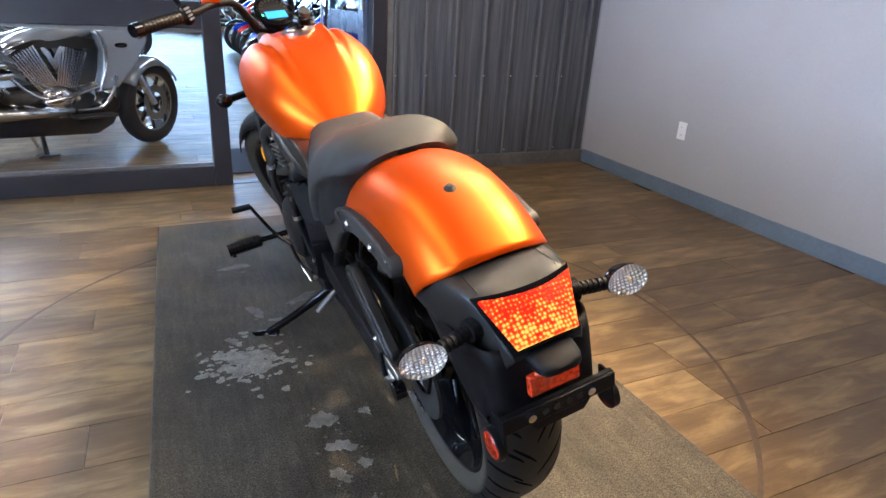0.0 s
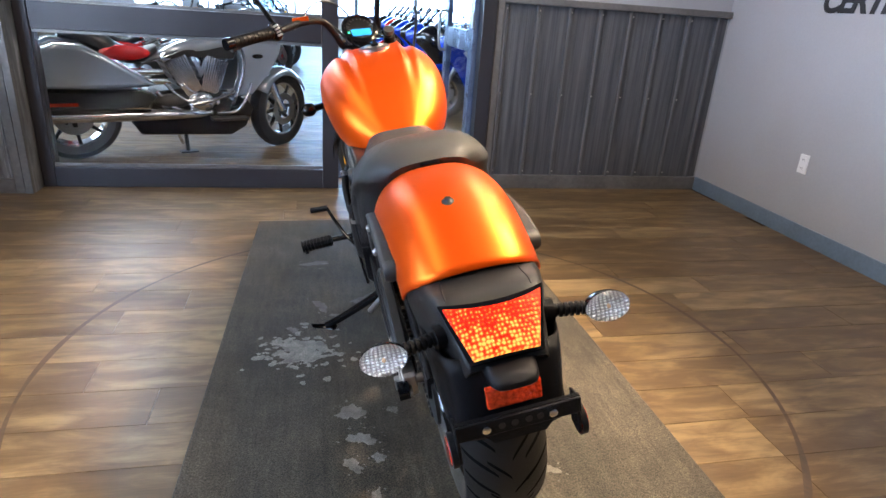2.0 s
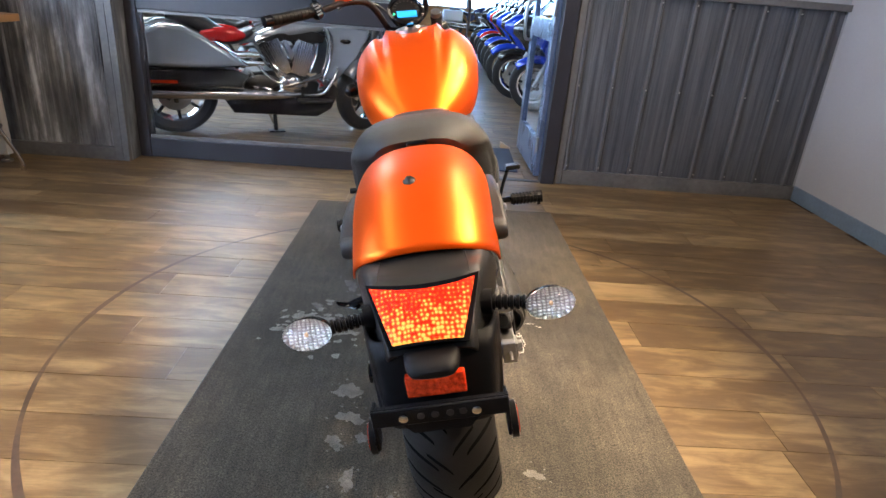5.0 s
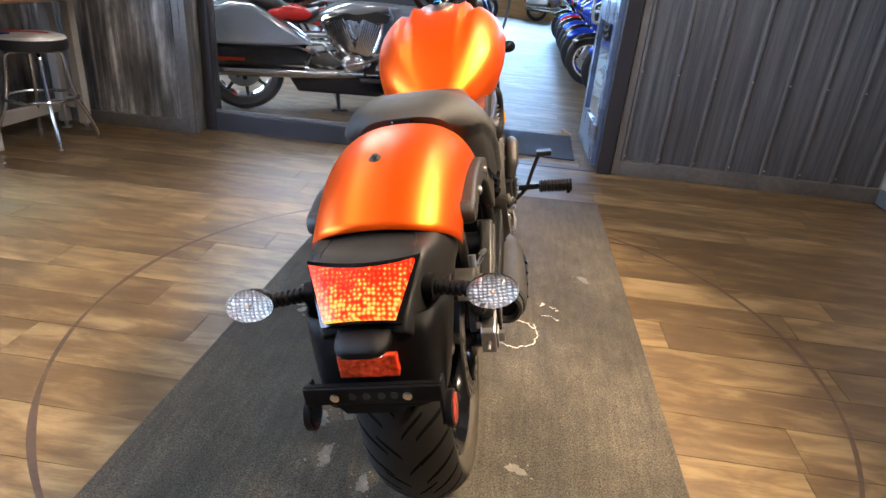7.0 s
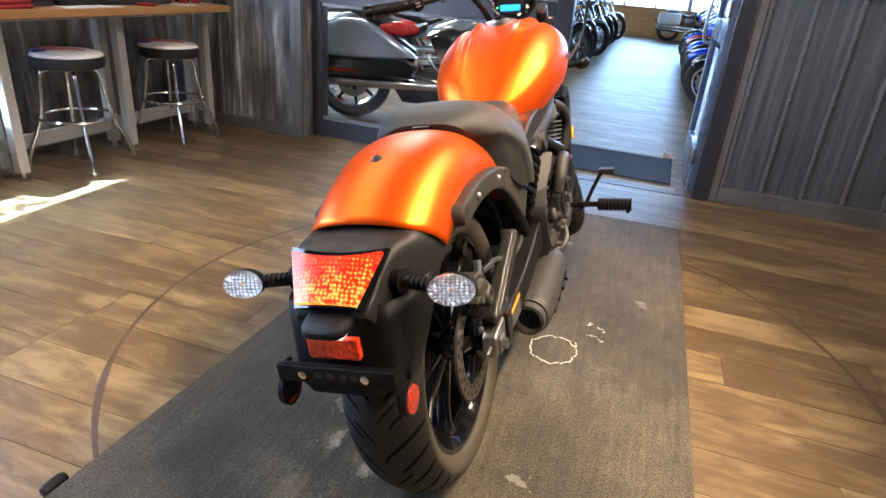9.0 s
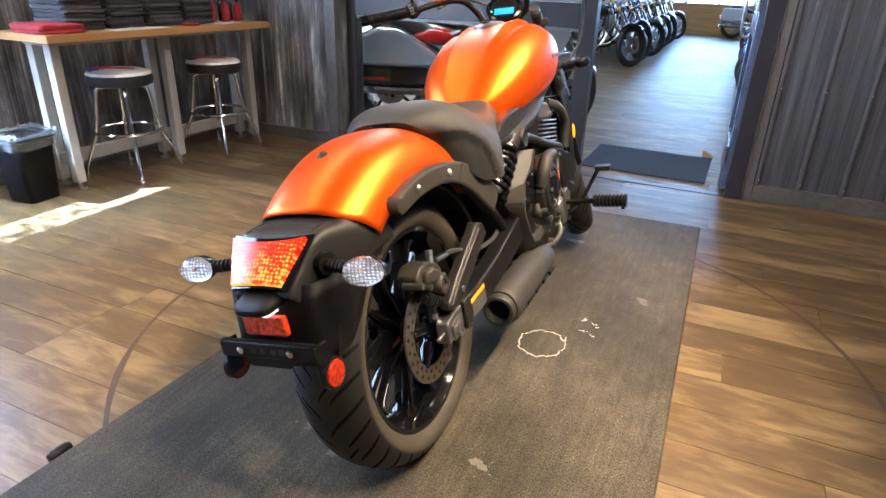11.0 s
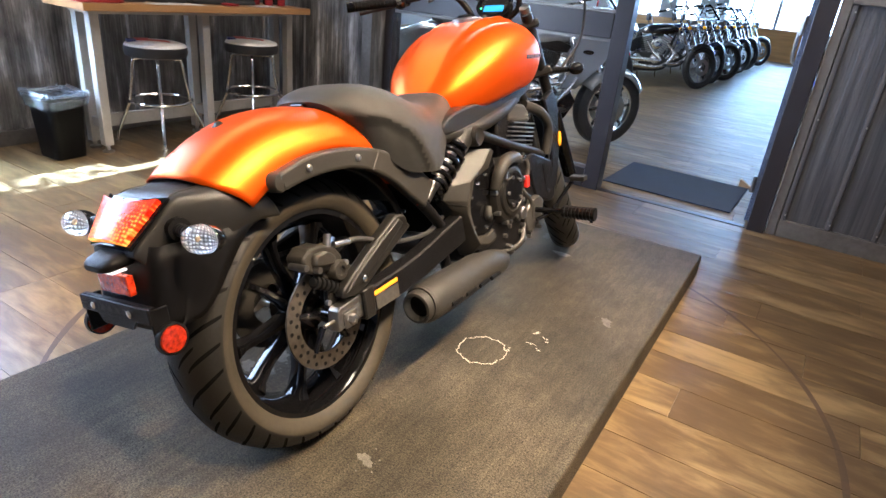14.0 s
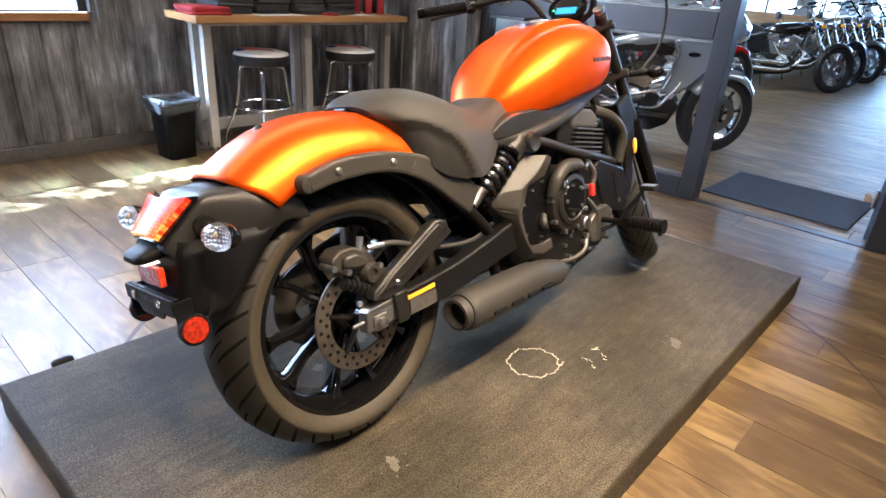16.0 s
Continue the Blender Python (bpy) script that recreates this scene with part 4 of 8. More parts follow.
tz = TZ + 0.030
n = 0
for y, x, levels, mat in ((3.74, 0.34, 2, CLOTH_RED), (3.94, 0.25, 9, CLOTH_DARK), (4.22, 0.25, 8, CLOTH_DARK), (4.50, 0.26, 8, CLOTH_DARK), (4.78, 0.26, 8, CLOTH_DARK)):
    rng = random.Random(int(y * 100))
    z = tz
    for k in range(levels):
        h = rng.uniform(0.018, 0.026)
        folded_shirt(x + rng.uniform(-0.012, 0.012), y + rng.uniform(-0.01, 0.01), z, 0.28, 0.25, h, mat, rng.uniform(-4, 4), n, label="red folded shirt lying on the table" if mat is CLOTH_RED else "dark folded shirt in a stack on the table")
        z += h
        n += 1
folded_shirt(0.46, 4.62, tz, 0.10, 0.09, 0.014, CLOTH_RED, 12, 91, "red_cloth", "small folded red cloth on the table")
for y, x, turn in ((4.12, 0.46, 8), (4.30, 0.45, -14), (4.93, 0.45, 5)):
    ob = part("leaflet", boxed((-0.055, -0.10, 0), (0.055, 0.10, 0.0016)), PAPER, None, "", False)
    ob.matrix_world = pose(x, y, tz + 0.0005, 0, 0, turn)
    tagged(ob, "white printed leaflet lying on the table", "leaflet")
BOTTLE = material("dark_bottle", (0.02, 0.015, 0.02), 0.2)
for y, x, h, mat in ((4.98, 0.30, 0.17, CLOTH_RED), (5.05, 0.36, 0.16, CLOTH_RED), (5.10, 0.28, 0.19, BOTTLE), (5.17, 0.36, 0.15, CLOTH_RED), (5.20, 0.25, 0.17, BOTTLE)):
    b = root("bottle", pose(x, y, tz), "small dark or red bottle standing on the table", "bottle", "bottles on the table")
    part("body", lathe(bmesh.new(), [(0, 0), (0.026, 0), (0.028, 0.006), (0.028, h * 0.62), (0.012, h * 0.78), (0.012, h * 0.86), (0, h * 0.86)], "z", (0, 0, 0), 16), mat, b)
    part("cap", lathe(bmesh.new(), [(0, h * 0.861), (0.0135, h * 0.861), (0.0135, h), (0, h)], "z", (0, 0, 0), 16), BIN, b, "black cap")

# ---- the orange cruiser on the platform ----
# local: x to the rider's right, y forward, z up; the rear tyre touches down under y = 0
BIKE = pose(3.124, 2.635, PZ) @ pose(0, 0, 0, 0, -12, 0) @ pose(0, 0, 0, 0, 0, 0.8)
bike = root("motorcycle", BIKE, "orange and black cruiser motorcycle on its side stand, on the platform", "motorcycle")
AX = 0.330
FRONT = (0, 1.585, 0.325)


def P(name, bm, mat, label="", parent=None, **kw):
    return part(name, bm, mat, parent or bike, label, **kw)


def both(name, make, mat, label="", parent=None, **kw):
    """The same part on both sides."""
    obs = []
    for s in (1, -1):
        bm = make()
        if s < 0:
            bmesh.ops.transform(bm, matrix=Matrix.Diagonal((-1, 1, 1, 1)), verts=bm.verts[:])
        obs.append(P(name, bm, mat, label, parent, **kw))
    return obs


def tyre_mesh(R, half, rim, na=120):
    """A tyre round the x axis with slanted tread grooves cut in."""
    prof = []
    for s in np.linspace(-1, 1, 37):
        a = s * 1.32
        x = half * math.sin(a) / math.sin(1.32) * (1.0 if abs(s) < 0.9 else 1.0)
        r = R - (R - rim - 0.036) * (1 - math.cos(a)) / (1 - math.cos(1.32))
        prof.append((x, r, s))
    inner = [(half * 0.97, rim + 0.024, 2), (half * 0.86, rim + 0.004, 2), (half * 0.70, rim - 0.004, 2), (-half * 0.70, rim - 0.004, 2), (-half * 0.86, rim + 0.004, 2), (-half * 0.97, rim + 0.024, 2)]
    full = prof + inner
    bm = bmesh.new()
    rows = []
    for j in range(na):
        th = 2 * math.pi * j / na
        row = []
        for x, r, s in full:
            d = 0.0
            row.append(bm.verts.new((x, (r - d) * math.cos(th), (r - d) * math.sin(th))))
        rows.append(row)
    n = len(full)
    for j in range(na):
        a, b = rows[j], rows[(j + 1) % na]
        for i in range(n):
            k = (i + 1) % n
            f = bm.faces.new((a[i], a[k], b[k], b[i]))
            mid = (full[i][2] + full[k][2]) / 2
            f.material_index = 1 if (abs(mid) > 0.985 or full[i][2] == 2 or full[k][2] == 2) else 0
    return bm


def wheel(name, center, R, half, rim, spokes, turn=Matrix.Identity(4), disc_side=1, label="gloss black cast wheel"):
    at = Matrix.Translation(center) @ turn
    bm = bmesh.new()
    w = half * 0.80
    lathe(bm, [(rim - 0.010, -w), (rim + 0.010, -w), (rim + 0.010, -w + 0.006), (rim - 0.012, -w + 0.014), (rim - 0.028, -w * 0.35), (rim - 0.028, w * 0.35), (rim - 0.012, w - 0.014), (rim + 0.010, w - 0.006), (rim + 0.010, w),
               (rim - 0.010, w), (rim - 0.022, w - 0.016), (rim - 0.040, w * 0.35), (rim - 0.040, -w * 0.35), (rim - 0.022, -w + 0.016)], "x", (0, 0, 0), 72, ring=True)
    body = P(name, bm, GLOSS, label)
    body.matrix_local = at
    bm = lathe(bmesh.new(), [(0.0, -0.06), (0.034, -0.06), (0.045, -0.045), (0.050, 0), (0.045, 0.045), (0.034, 0.06), (0.0, 0.06)], "x", (0, 0, 0), 32)
    P("hub", bm, GLOSS, "", body)
    for k in range(spokes):
        a = 2 * math.pi * k / spokes
        rings = []
        for f, hw, t, bend in ((0.040, 0.014, 0.030, 0.0), (0.09, 0.0095, 0.026, 0.05), (rim - 0.10, 0.0080, 0.022, 0.07), (rim - 0.055, 0.0100, 0.026, 0.045), (rim - 0.032, 0.020, 0.036, 0.03)):
            ang = a + (bend if k % 2 else -bend)
            c, q = math.cos(ang), math.sin(ang)
            rings.append([(v * t + 0.012, f * c - u * hw * q, f * q + u * hw * c) for u, v in ((-1, -0.7), (-0.6, -1), (0.6, -1), (1, -0.7), (1, 0.7), (0.5, 1), (-0.5, 1), (-1, 0.7))])
        bm = skin(bmesh.new(), rings)
        P("spoke", bm, GLOSS, "", body)
    P("tyre", tyre_mesh(R, half, rim), [TYRE, WALL_DUST], "worn black tyre with dusty sidewall", body)
    # tread: one long and one short slanted cut, repeated round both sides
    for s0, s1, lag, w0, start, count in ((0.24, 0.94, 0.19, 0.0034, 0.0, 33), (0.02, 0.40, 0.15, 0.0030, 0.45, 22)):
        for side in (1, -1):
            bm = bmesh.new()
            rows = []
            for k in range(13):
                f = k / 12
                q = s0 + (s1 - s0) * f
                a = side * q * 1.32
                x = half * math.sin(a) / math.sin(1.32)
                r = R - (R - rim - 0.036) * (1 - math.cos(a)) / (1 - math.cos(1.32)) + 0.0006
                th = -lag * f ** 0.8
                ww = w0 * (0.35 + 1.2 * math.sin(math.pi * (0.12 + 0.76 * f)) ** 0.6) / r
                rows.append([(x, r * math.cos(th + e), r * math.sin(th + e)) for e in (-ww, 0, ww)])
            skin(bm, rows, closed=False)
            me = bpy.data.meshes.new("tread_cut")
            bm.to_mesh(me)
            bm.free()
            me.materials.append(TREAD_CUT)
            for k in range(count):
                cut = new("tread_cut", me)
                cut.parent = body
                cut.matrix_local = Matrix.Rotation(2 * math.pi * (k + start + (0.5 if side > 0 else 0)) / count, 4, "X")
    return body


rear_wheel = wheel("rear_wheel", (0, 0, AX), AX, 0.087, 0.247, 10)


def disc(parent, x, ro, ri):
    bm = lathe(bmesh.new(), [(ri, x - 0.0025), (ro, x - 0.0025), (ro, x + 0.0025), (ri, x + 0.0025)], "x", (0, 0, 0), 72, ring=True)
    d = P("brake_disc", bm, DISC, "drilled steel brake disc", parent)
    hole = bmesh.new()
    lathe(hole, [(0.0, x + 0.0026), (0.0052, x + 0.0026), (0.0052, x + 0.0032), (0.0, x + 0.0032)], "x", (0, 0, 0), 8)
    me = bpy.data.meshes.new("disc_hole")
    bmesh.ops.recalc_face_normals(hole, faces=hole.faces[:])
    hole.to_mesh(me)
    hole.free()
    me.materials.append(BIN)
    for k in range(48):
        a = 2 * math.pi * k / 48
        r = ri + (ro - ri) * (0.28 if k % 2 else 0.7)
        ob = new("disc_hole", me)
        ob.parent = parent
        ob.matrix_local = Matrix.Translation((0, r * math.cos(a), r * math.sin(a)))
    bm = bmesh.new()
    for k in range(5):
        a = 2 * math.pi * k / 5 + 0.3
        rod(bm, (x, 0.03 * math.cos(a), 0.03 * math.sin(a)), (x, (ri + 0.004) * math.cos(a), (ri + 0.004) * math.sin(a)), 0.008, 8)
    P("disc_carrier", bm, GLOSS, "", parent)
    return d


disc(rear_wheel, 0.098, 0.128, 0.088)
# rear axle, adjuster and calliper
P("axle_nut", lathe(bmesh.new(), [(0, 0.164), (0.013, 0.164), (0.013, 0.176), (0.007, 0.177), (0.007, 0.172), (0, 0.172)], "x", (0, 0.010, AX - 0.003), 6), STEEL, "steel axle nut", smooth=False)
P("axle_nut", lathe(bmesh.new(), [(0, -0.178), (0.016, -0.178), (0.016, -0.150), (0, -0.150)], "x", (0, 0.004, AX), 6), STEEL, "steel axle nut", smooth=False)
P("axle", rod(bmesh.new(), (-0.15, 0.004, AX), (0.15, 0.004, AX), 0.011), STEEL)
both("chain_adjuster", lambda: plate(bmesh.new(), [(-0.030, 0.309), (-0.026, 0.358), (-0.016, 0.364), (0.066, 0.370), (0.062, 0.314)], "x", 0.128, 0.160), STEEL, "bare alloy adjuster block", smooth=False, bevel=0.003)
both("adjuster_slot", lambda: plate(bmesh.new(), [(-0.012, 0.318), (-0.010, 0.350), (0.052, 0.354), (0.050, 0.322)], "x", 0.1595, 0.1608), SLOT, "dark slot round the axle", smooth=False)
both("adjuster_washer", lambda: boxed((0.160, -0.010, AX - 0.022), (0.165, 0.030, AX + 0.016)), STEEL, "bright washer plate", smooth=False, bevel=0.002)
both("adjuster_screw", lambda: rod(bmesh.new(), (0.146, -0.060, AX + 0.004), (0.146, -0.028, AX + 0.005), 0.004), STEEL)

# swing arm: lower box beam and upper brace on both sides


def beam(pts, thick):
    """pts: (y, z, half height) along the line; thick: x from, x to."""
    rings = []
    line = spline([(0, y, z) for y, z, h in pts], 5)
    hs = [float(q) for q in np.interp(np.linspace(0, 1, len(line)), np.linspace(0, 1, len(pts)), [h for _, _, h in pts])]
    a, b = thick
    e = 0.005
    for i, p in enumerate(line):
        d = (line[min(i + 1, len(line) - 1)] - line[max(i - 1, 0)]).normalized()
        nz = Vector((0, -d.z, d.y))
        h = hs[i]
        rings.append([p + Vector((x, 0, 0)) + nz * q for x, q in ((a + e, -h), (b - e, -h), (b, -h + e), (b, h - e), (b - e, h), (a + e, h), (a, h - e), (a, -h + e))])
    return skin(bmesh.new(), rings)


both("swing_arm", lambda: beam([(0.058, 0.340, 0.033), (0.10, 0.341, 0.0335), (0.20, 0.345, 0.0355), (0.32, 0.357, 0.0365), (0.46, 0.382, 0.040), (0.54, 0.395, 0.042)], (0.120, 0.166)), PLASTIC, "satin black swing arm")
both("arm_sleeve", lambda: plate(bmesh.new(), [(0.060, 0.302), (0.058, 0.378), (0.100, 0.381), (0.098, 0.303)], "x", 0.118, 0.169), SATIN, "raised sleeve", bevel=0.004)
both("swing_arm_brace", lambda: plate(bmesh.new(), [(0.002, 0.378), (0.006, 0.398), (0.060, 0.430), (0.150, 0.478), (0.229, 0.518), (0.252, 0.514), (0.288, 0.474), (0.262, 0.462), (0.170, 0.418), (0.093, 0.380), (0.050, 0.368)], "x", 0.128, 0.158), SATIN, "satin black brace", bevel=0.006)
both("brace_facet", lambda: plate(bmesh.new(), [(0.010, 0.388), (0.060, 0.424), (0.150, 0.470), (0.232, 0.509), (0.252, 0.492), (0.160, 0.440), (0.075, 0.397)], "x", 0.150, 0.1635), SATIN, "raised upper facet", bevel=0.004)
both("brace_foot", lambda: lathe(bmesh.new(), [(0, 0.120), (0.022, 0.120), (0.022, 0.152), (0.016, 0.158), (0, 0.158)], "x", (0, 0.255, 0.490), 18), SATIN, "round brace mount")
both("brace_bolt", lambda: lathe(bmesh.new(), [(0, 0.170), (0.006, 0.1695), (0.009, 0.166), (0.009, 0.158), (0, 0.158)], "x", (0, 0.075, 0.404), 14), CHROME, "small bright bolt")
P("swing_arm_bridge", tube(bmesh.new(), [(-0.13, 0.44, 0.37), (0.13, 0.44, 0.37)], 0.035), PLASTIC)
bm = boxed((0.1662, 0.100, 0.353), (0.1672, 0.194, 0.3635), None)
bmesh.ops.rotate(bm, cent=(0.166, 0.147, 0.358), matrix=Matrix.Rotation(radians(2.5), 3, "X"), verts=bm.verts[:])
P("decal", bm, DECAL, "orange warning strip", smooth=False)
bm = boxed((0.1662, 0.104, 0.312), (0.1668, 0.196, 0.349), None)
P("decal_print", bm, material("decal_grey", (0.045, 0.043, 0.04), 0.5, 0, 0.4, 120, 0.3, 60), "grey sticker of unreadable small print", smooth=False)

# brake calliper
P("brake_calliper", plate(bmesh.new(), [(-0.078, 0.470), (-0.082, 0.498), (-0.056, 0.514), (-0.016, 0.512), (0.024, 0.492), (0.042, 0.468), (0.028, 0.440), (-0.018, 0.448), (-0.050, 0.452)], "x", 0.080, 0.134), CALLIPER, "dusty dark brake calliper", bevel=0.006)
P("calliper_bridge", plate(bmesh.new(), [(-0.060, 0.474), (-0.054, 0.500), (-0.018, 0.500), (0.012, 0.480), (0.004, 0.462), (-0.030, 0.464)], "x", 0.120, 0.147), CALLIPER, "", bevel=0.007)
P("calliper_bracket", plate(bmesh.new(), [(-0.022, 0.455), (0.036, 0.468), (0.084, 0.428), (0.076, 0.388), (0.030, 0.352), (-0.012, 0.352), (-0.006, 0.400)], "x", 0.104, 0.122), CALLIPER, "dusty calliper bracket", bevel=0.004)
P("piston_housing", lathe(bmesh.new(), [(0, 0.118), (0.026, 0.118), (0.026, 0.140), (0.021, 0.147), (0.012, 0.147), (0.010, 0.141), (0, 0.141)], "x", (0, 0.020, 0.440), 22), CALLIPER, "round piston housing")
for y, z in ((-0.088, 0.482), (-0.050, 0.464)):
    P("calliper_pin", rod(bmesh.new(), (0.100, y, z), (0.150, y, z), 0.0075, 10), STEEL, "steel pin")
for y, z in ((0.058, 0.446), (0.062, 0.402), (-0.016, 0.372)):
    P("bracket_bolt", lathe(bmesh.new(), [(0, 0.121), (0.007, 0.121), (0.007, 0.130), (0, 0.131)], "x", (0, y, z), 8), STEEL, "small steel bolt")
P("boot", ribbed_rod(bmesh.new(), (0.132, -0.062, 0.440), (0.132, 0.004, 0.404), 0.009, 0.0145, 5), BIN, "ribbed rubber boot")
P("bleed_screw", rod(bmesh.new(), (0.126, 0.004, 0.500), (0.124, 0.012, 0.528), 0.0085, 10), STEEL, "bright bleed screw")
P("banjo", rod(bmesh.new(), (0.130, 0.022, 0.500), (0.136, 0.066, 0.496), 0.0085, 10), CHROME, "bright hose fitting")
P("brake_hose", tube(bmesh.new(), [(0.134, 0.058, 0.497), (0.138, 0.10, 0.492), (0.140, 0.186, 0.462), (0.138, 0.271, 0.436), (0.130, 0.40, 0.420), (0.12, 0.50, 0.44)], 0.0065, 8), CABLE, "black brake hose")
P("hub_nut", lathe(bmesh.new(), [(0, 0.092), (0.020, 0.092), (0.022, 0.126), (0.016, 0.130), (0, 0.130)], "x", (0, 0.004, AX), 20), GLOSS, "black wheel spacer")

# rear fender: arched shell round the wheel


def arch(phi0, phi1, edge, radius, half, drop, nu=30, nv=31, power=0.85, lift=0.9, wrap=90):
    """A shell over the wheel: phi is the angle from upright, positive forward; edge(s) shifts the rear edge at the sides."""
    rows = []
    for i in range(nu):
        f = i / (nu - 1)
        row = []
        for j in range(nv):
            th = (j / (nv - 1) * 2 - 1) * radians(wrap)
            s, c = math.sin(th) / math.sin(radians(wrap)), math.cos(th)
            c = (c - math.cos(radians(wrap))) / (1 - math.cos(radians(wrap)))
            rear = phi0 + edge * abs(s) ** 4
            phi = radians(rear + (phi1 - rear) * f)
            g = (math.degrees(phi) - phi0) / (phi1 - phi0)
            pw, lf = (power(g), lift(g)) if callable(power) else (power, lift)
            x = half(g) * math.copysign(abs(s) ** pw, s)
            r = radius(g) - drop(g) * (1 - max(c, 0) ** lf)
            row.append((x, r * math.sin(phi), AX + r * math.cos(phi)))
        rows.append(row)
    return skin(bmesh.new(), rows, closed=False)


P("rear_fender", arch(-35, 62, 4.0, lambda g: float(np.interp(g, [0, 0.25, 0.5, 1], [0.464, 0.477, 0.482, 0.476])), lambda g: 0.135 + 0.012 * g, lambda g: float(np.interp(g, [0, 0.16, 0.35, 0.8, 1], [0.104, 0.108, 0.098, 0.085, 0.085])), 44, 41,
                       lambda g: float(np.interp(g, [0, 0.35, 1], [0.74, 0.77, 0.84])), lambda g: float(np.interp(g, [0, 0.35, 1], [0.80, 0.84, 0.92])), 74), ORANGE, "candy orange rear fender", solid=0.004)
P("fender_bolt", lathe(bmesh.new(), [(0.0, 0.011), (0.006, 0.010), (0.010, 0.005), (0.015, 0.003), (0.016, -0.002), (0.0, -0.002)], "z", (0, 0, 0), 20), SATIN, "black seat bolt with washer").matrix_local = Matrix.Translation((-0.011, -0.116, 0.786)) @ pose(0, 0, 0, 14, 0, 0)
P("seat_latch", boxed((-0.022, 0.098, 0.795), (0.022, 0.122, 0.809)), GLOSS, "", smooth=False, bevel=0.004)
# dark inner fender
P("inner_fender", arch(-60, 62, 0, lambda g: 0.405, lambda g: 0.108, lambda g: 0.06), BIN, "black inner fender", solid=0.004)


# fender rails
RAIL = [(-0.125, 0.676, 0.020), (-0.05, 0.690, 0.0235), (0.03, 0.692, 0.0235), (0.107, 0.684, 0.024), (0.18, 0.664, 0.028), (0.25, 0.632, 0.034), (0.32, 0.585, 0.040), (0.385, 0.535, 0.040)]
both("fender_rail", lambda: beam(RAIL, (0.128, 0.160)), GREYPART, "grained black fender rail", bevel=0.004)
both("rail_end", lambda: lathe(bmesh.new(), [(0, 0.126), (0.0215, 0.126), (0.0215, 0.150), (0.018, 0.157), (0, 0.160)], "x", (0, -0.124, 0.676), 20), GREYPART, "rounded rail end")
for y, z in ((-0.05, 0.690), (0.107, 0.684)):
    both("rail_bolt", lambda: lathe(bmesh.new(), [(0, 0.167), (0.005, 0.167), (0.0085, 0.163), (0.0085, 0.158), (0, 0.158)], "x", (0, y, z), 14), STEEL, "bright button bolt")
both("rail_seam", lambda: beam([(0.156, 0.648, 0.0015), (0.169, 0.667, 0.0015), (0.182, 0.685, 0.0015)], (0.1585, 0.1606)), GREYPART, "pale seam")
both("fender_stay", lambda: tube(bmesh.new(), [(0.135, 0.33, 0.55), (0.135, 0.42, 0.47), (0.130, 0.52, 0.36)], 0.016), PLASTIC)

# tail: black plastic unit under the fender's rear
TAILK = [[(0, -0.190, 0.738), (0.065, -0.183, 0.722), (0.096, -0.170, 0.698), (0.114, -0.122, 0.640), (0.112, -0.100, 0.600)],
         [(0, -0.230, 0.716), (0.068, -0.223, 0.707), (0.101, -0.211, 0.690), (0.120, -0.154, 0.640), (0.117, -0.126, 0.604)],
         [(0, -0.272, 0.697), (0.072, -0.264, 0.693), (0.107, -0.252, 0.682), (0.125, -0.195, 0.640), (0.118, -0.165, 0.606)],
         [(0, -0.322, 0.684), (0.074, -0.318, 0.688), (0.099, -0.302, 0.672), (0.116, -0.240, 0.606), (0.106, -0.215, 0.578)],
         [(0, -0.362, 0.644), (0.062, -0.360, 0.646), (0.082, -0.350, 0.634), (0.103, -0.285, 0.560), (0.100, -0.262, 0.535)],
         [(0, -0.398, 0.604), (0.052, -0.398, 0.604), (0.070, -0.390, 0.594), (0.095, -0.330, 0.520), (0.092, -0.300, 0.495)],
         [(0, -0.386, 0.588), (0.050, -0.386, 0.588), (0.066, -0.380, 0.578), (0.090, -0.326, 0.505), (0.088, -0.300, 0.485)]]
cross = []
for half in TAILK:
    line = [(-x, y, z) for x, y, z in half[:0:-1]] + half
    cross.append(spline(line, 5))
length = [spline([row[q] for row in cross], 5) for q in range(len(cross[0]))]
P("tail_unit", skin(bmesh.new(), length, closed=False), SATIN, "black plastic tail unit", solid=0.004)
for q in (15, 25):
    P("tail_crease", tube(bmesh.new(), [tuple(p) for p in length[q][9:16]], 0.0015, 8, 1), SATIN, "raised crease")


def quad_slab(c, n, thick, dip=0.0, cols=8, rows=5):
    """A gently bowed slab on four corners (tl, tr, br, bl), pulled out along n."""
    tl, tr, br, bl = [Vector(p) for p in c]
    n = Vector(n).normalized()
    front, back = [], []
    for j in range(rows + 1):
        v = j / rows
        for i in range(cols + 1):
            u = i / cols
            p = (tl * (1 - u) + tr * u) * (1 - v) + (bl * (1 - u) + br * u) * v
            bow = (1 - (2 * u - 1) ** 2)
            p += (bl - tl).normalized() * dip * bow * (1 - v)
            front.append(p + n * (thick + 0.010 * bow))
            back.append(p)
    bm = bmesh.new()
    w = cols + 1
    fv, bv = [bm.verts.new(p) for p in front], [bm.verts.new(p) for p in back]
    for j in range(rows):
        for i in range(cols):
            a = j * w + i
            bm.faces.new((fv[a], fv[a + 1], fv[a + w + 1], fv[a + w]))
            bm.faces.new((bv[a], bv[a + w], bv[a + w + 1], bv[a + 1]))
    rim = [i for i in range(w)] + [j * w + cols for j in range(1, rows + 1)] + [rows * w + i for i in range(cols - 1, -1, -1)] + [j * w for j in range(rows - 1, 0, -1)]
    for a, b in zip(rim, rim[1:] + rim[:1]):
        bm.faces.new((fv[a], bv[a], bv[b], fv[b]))
    return bm


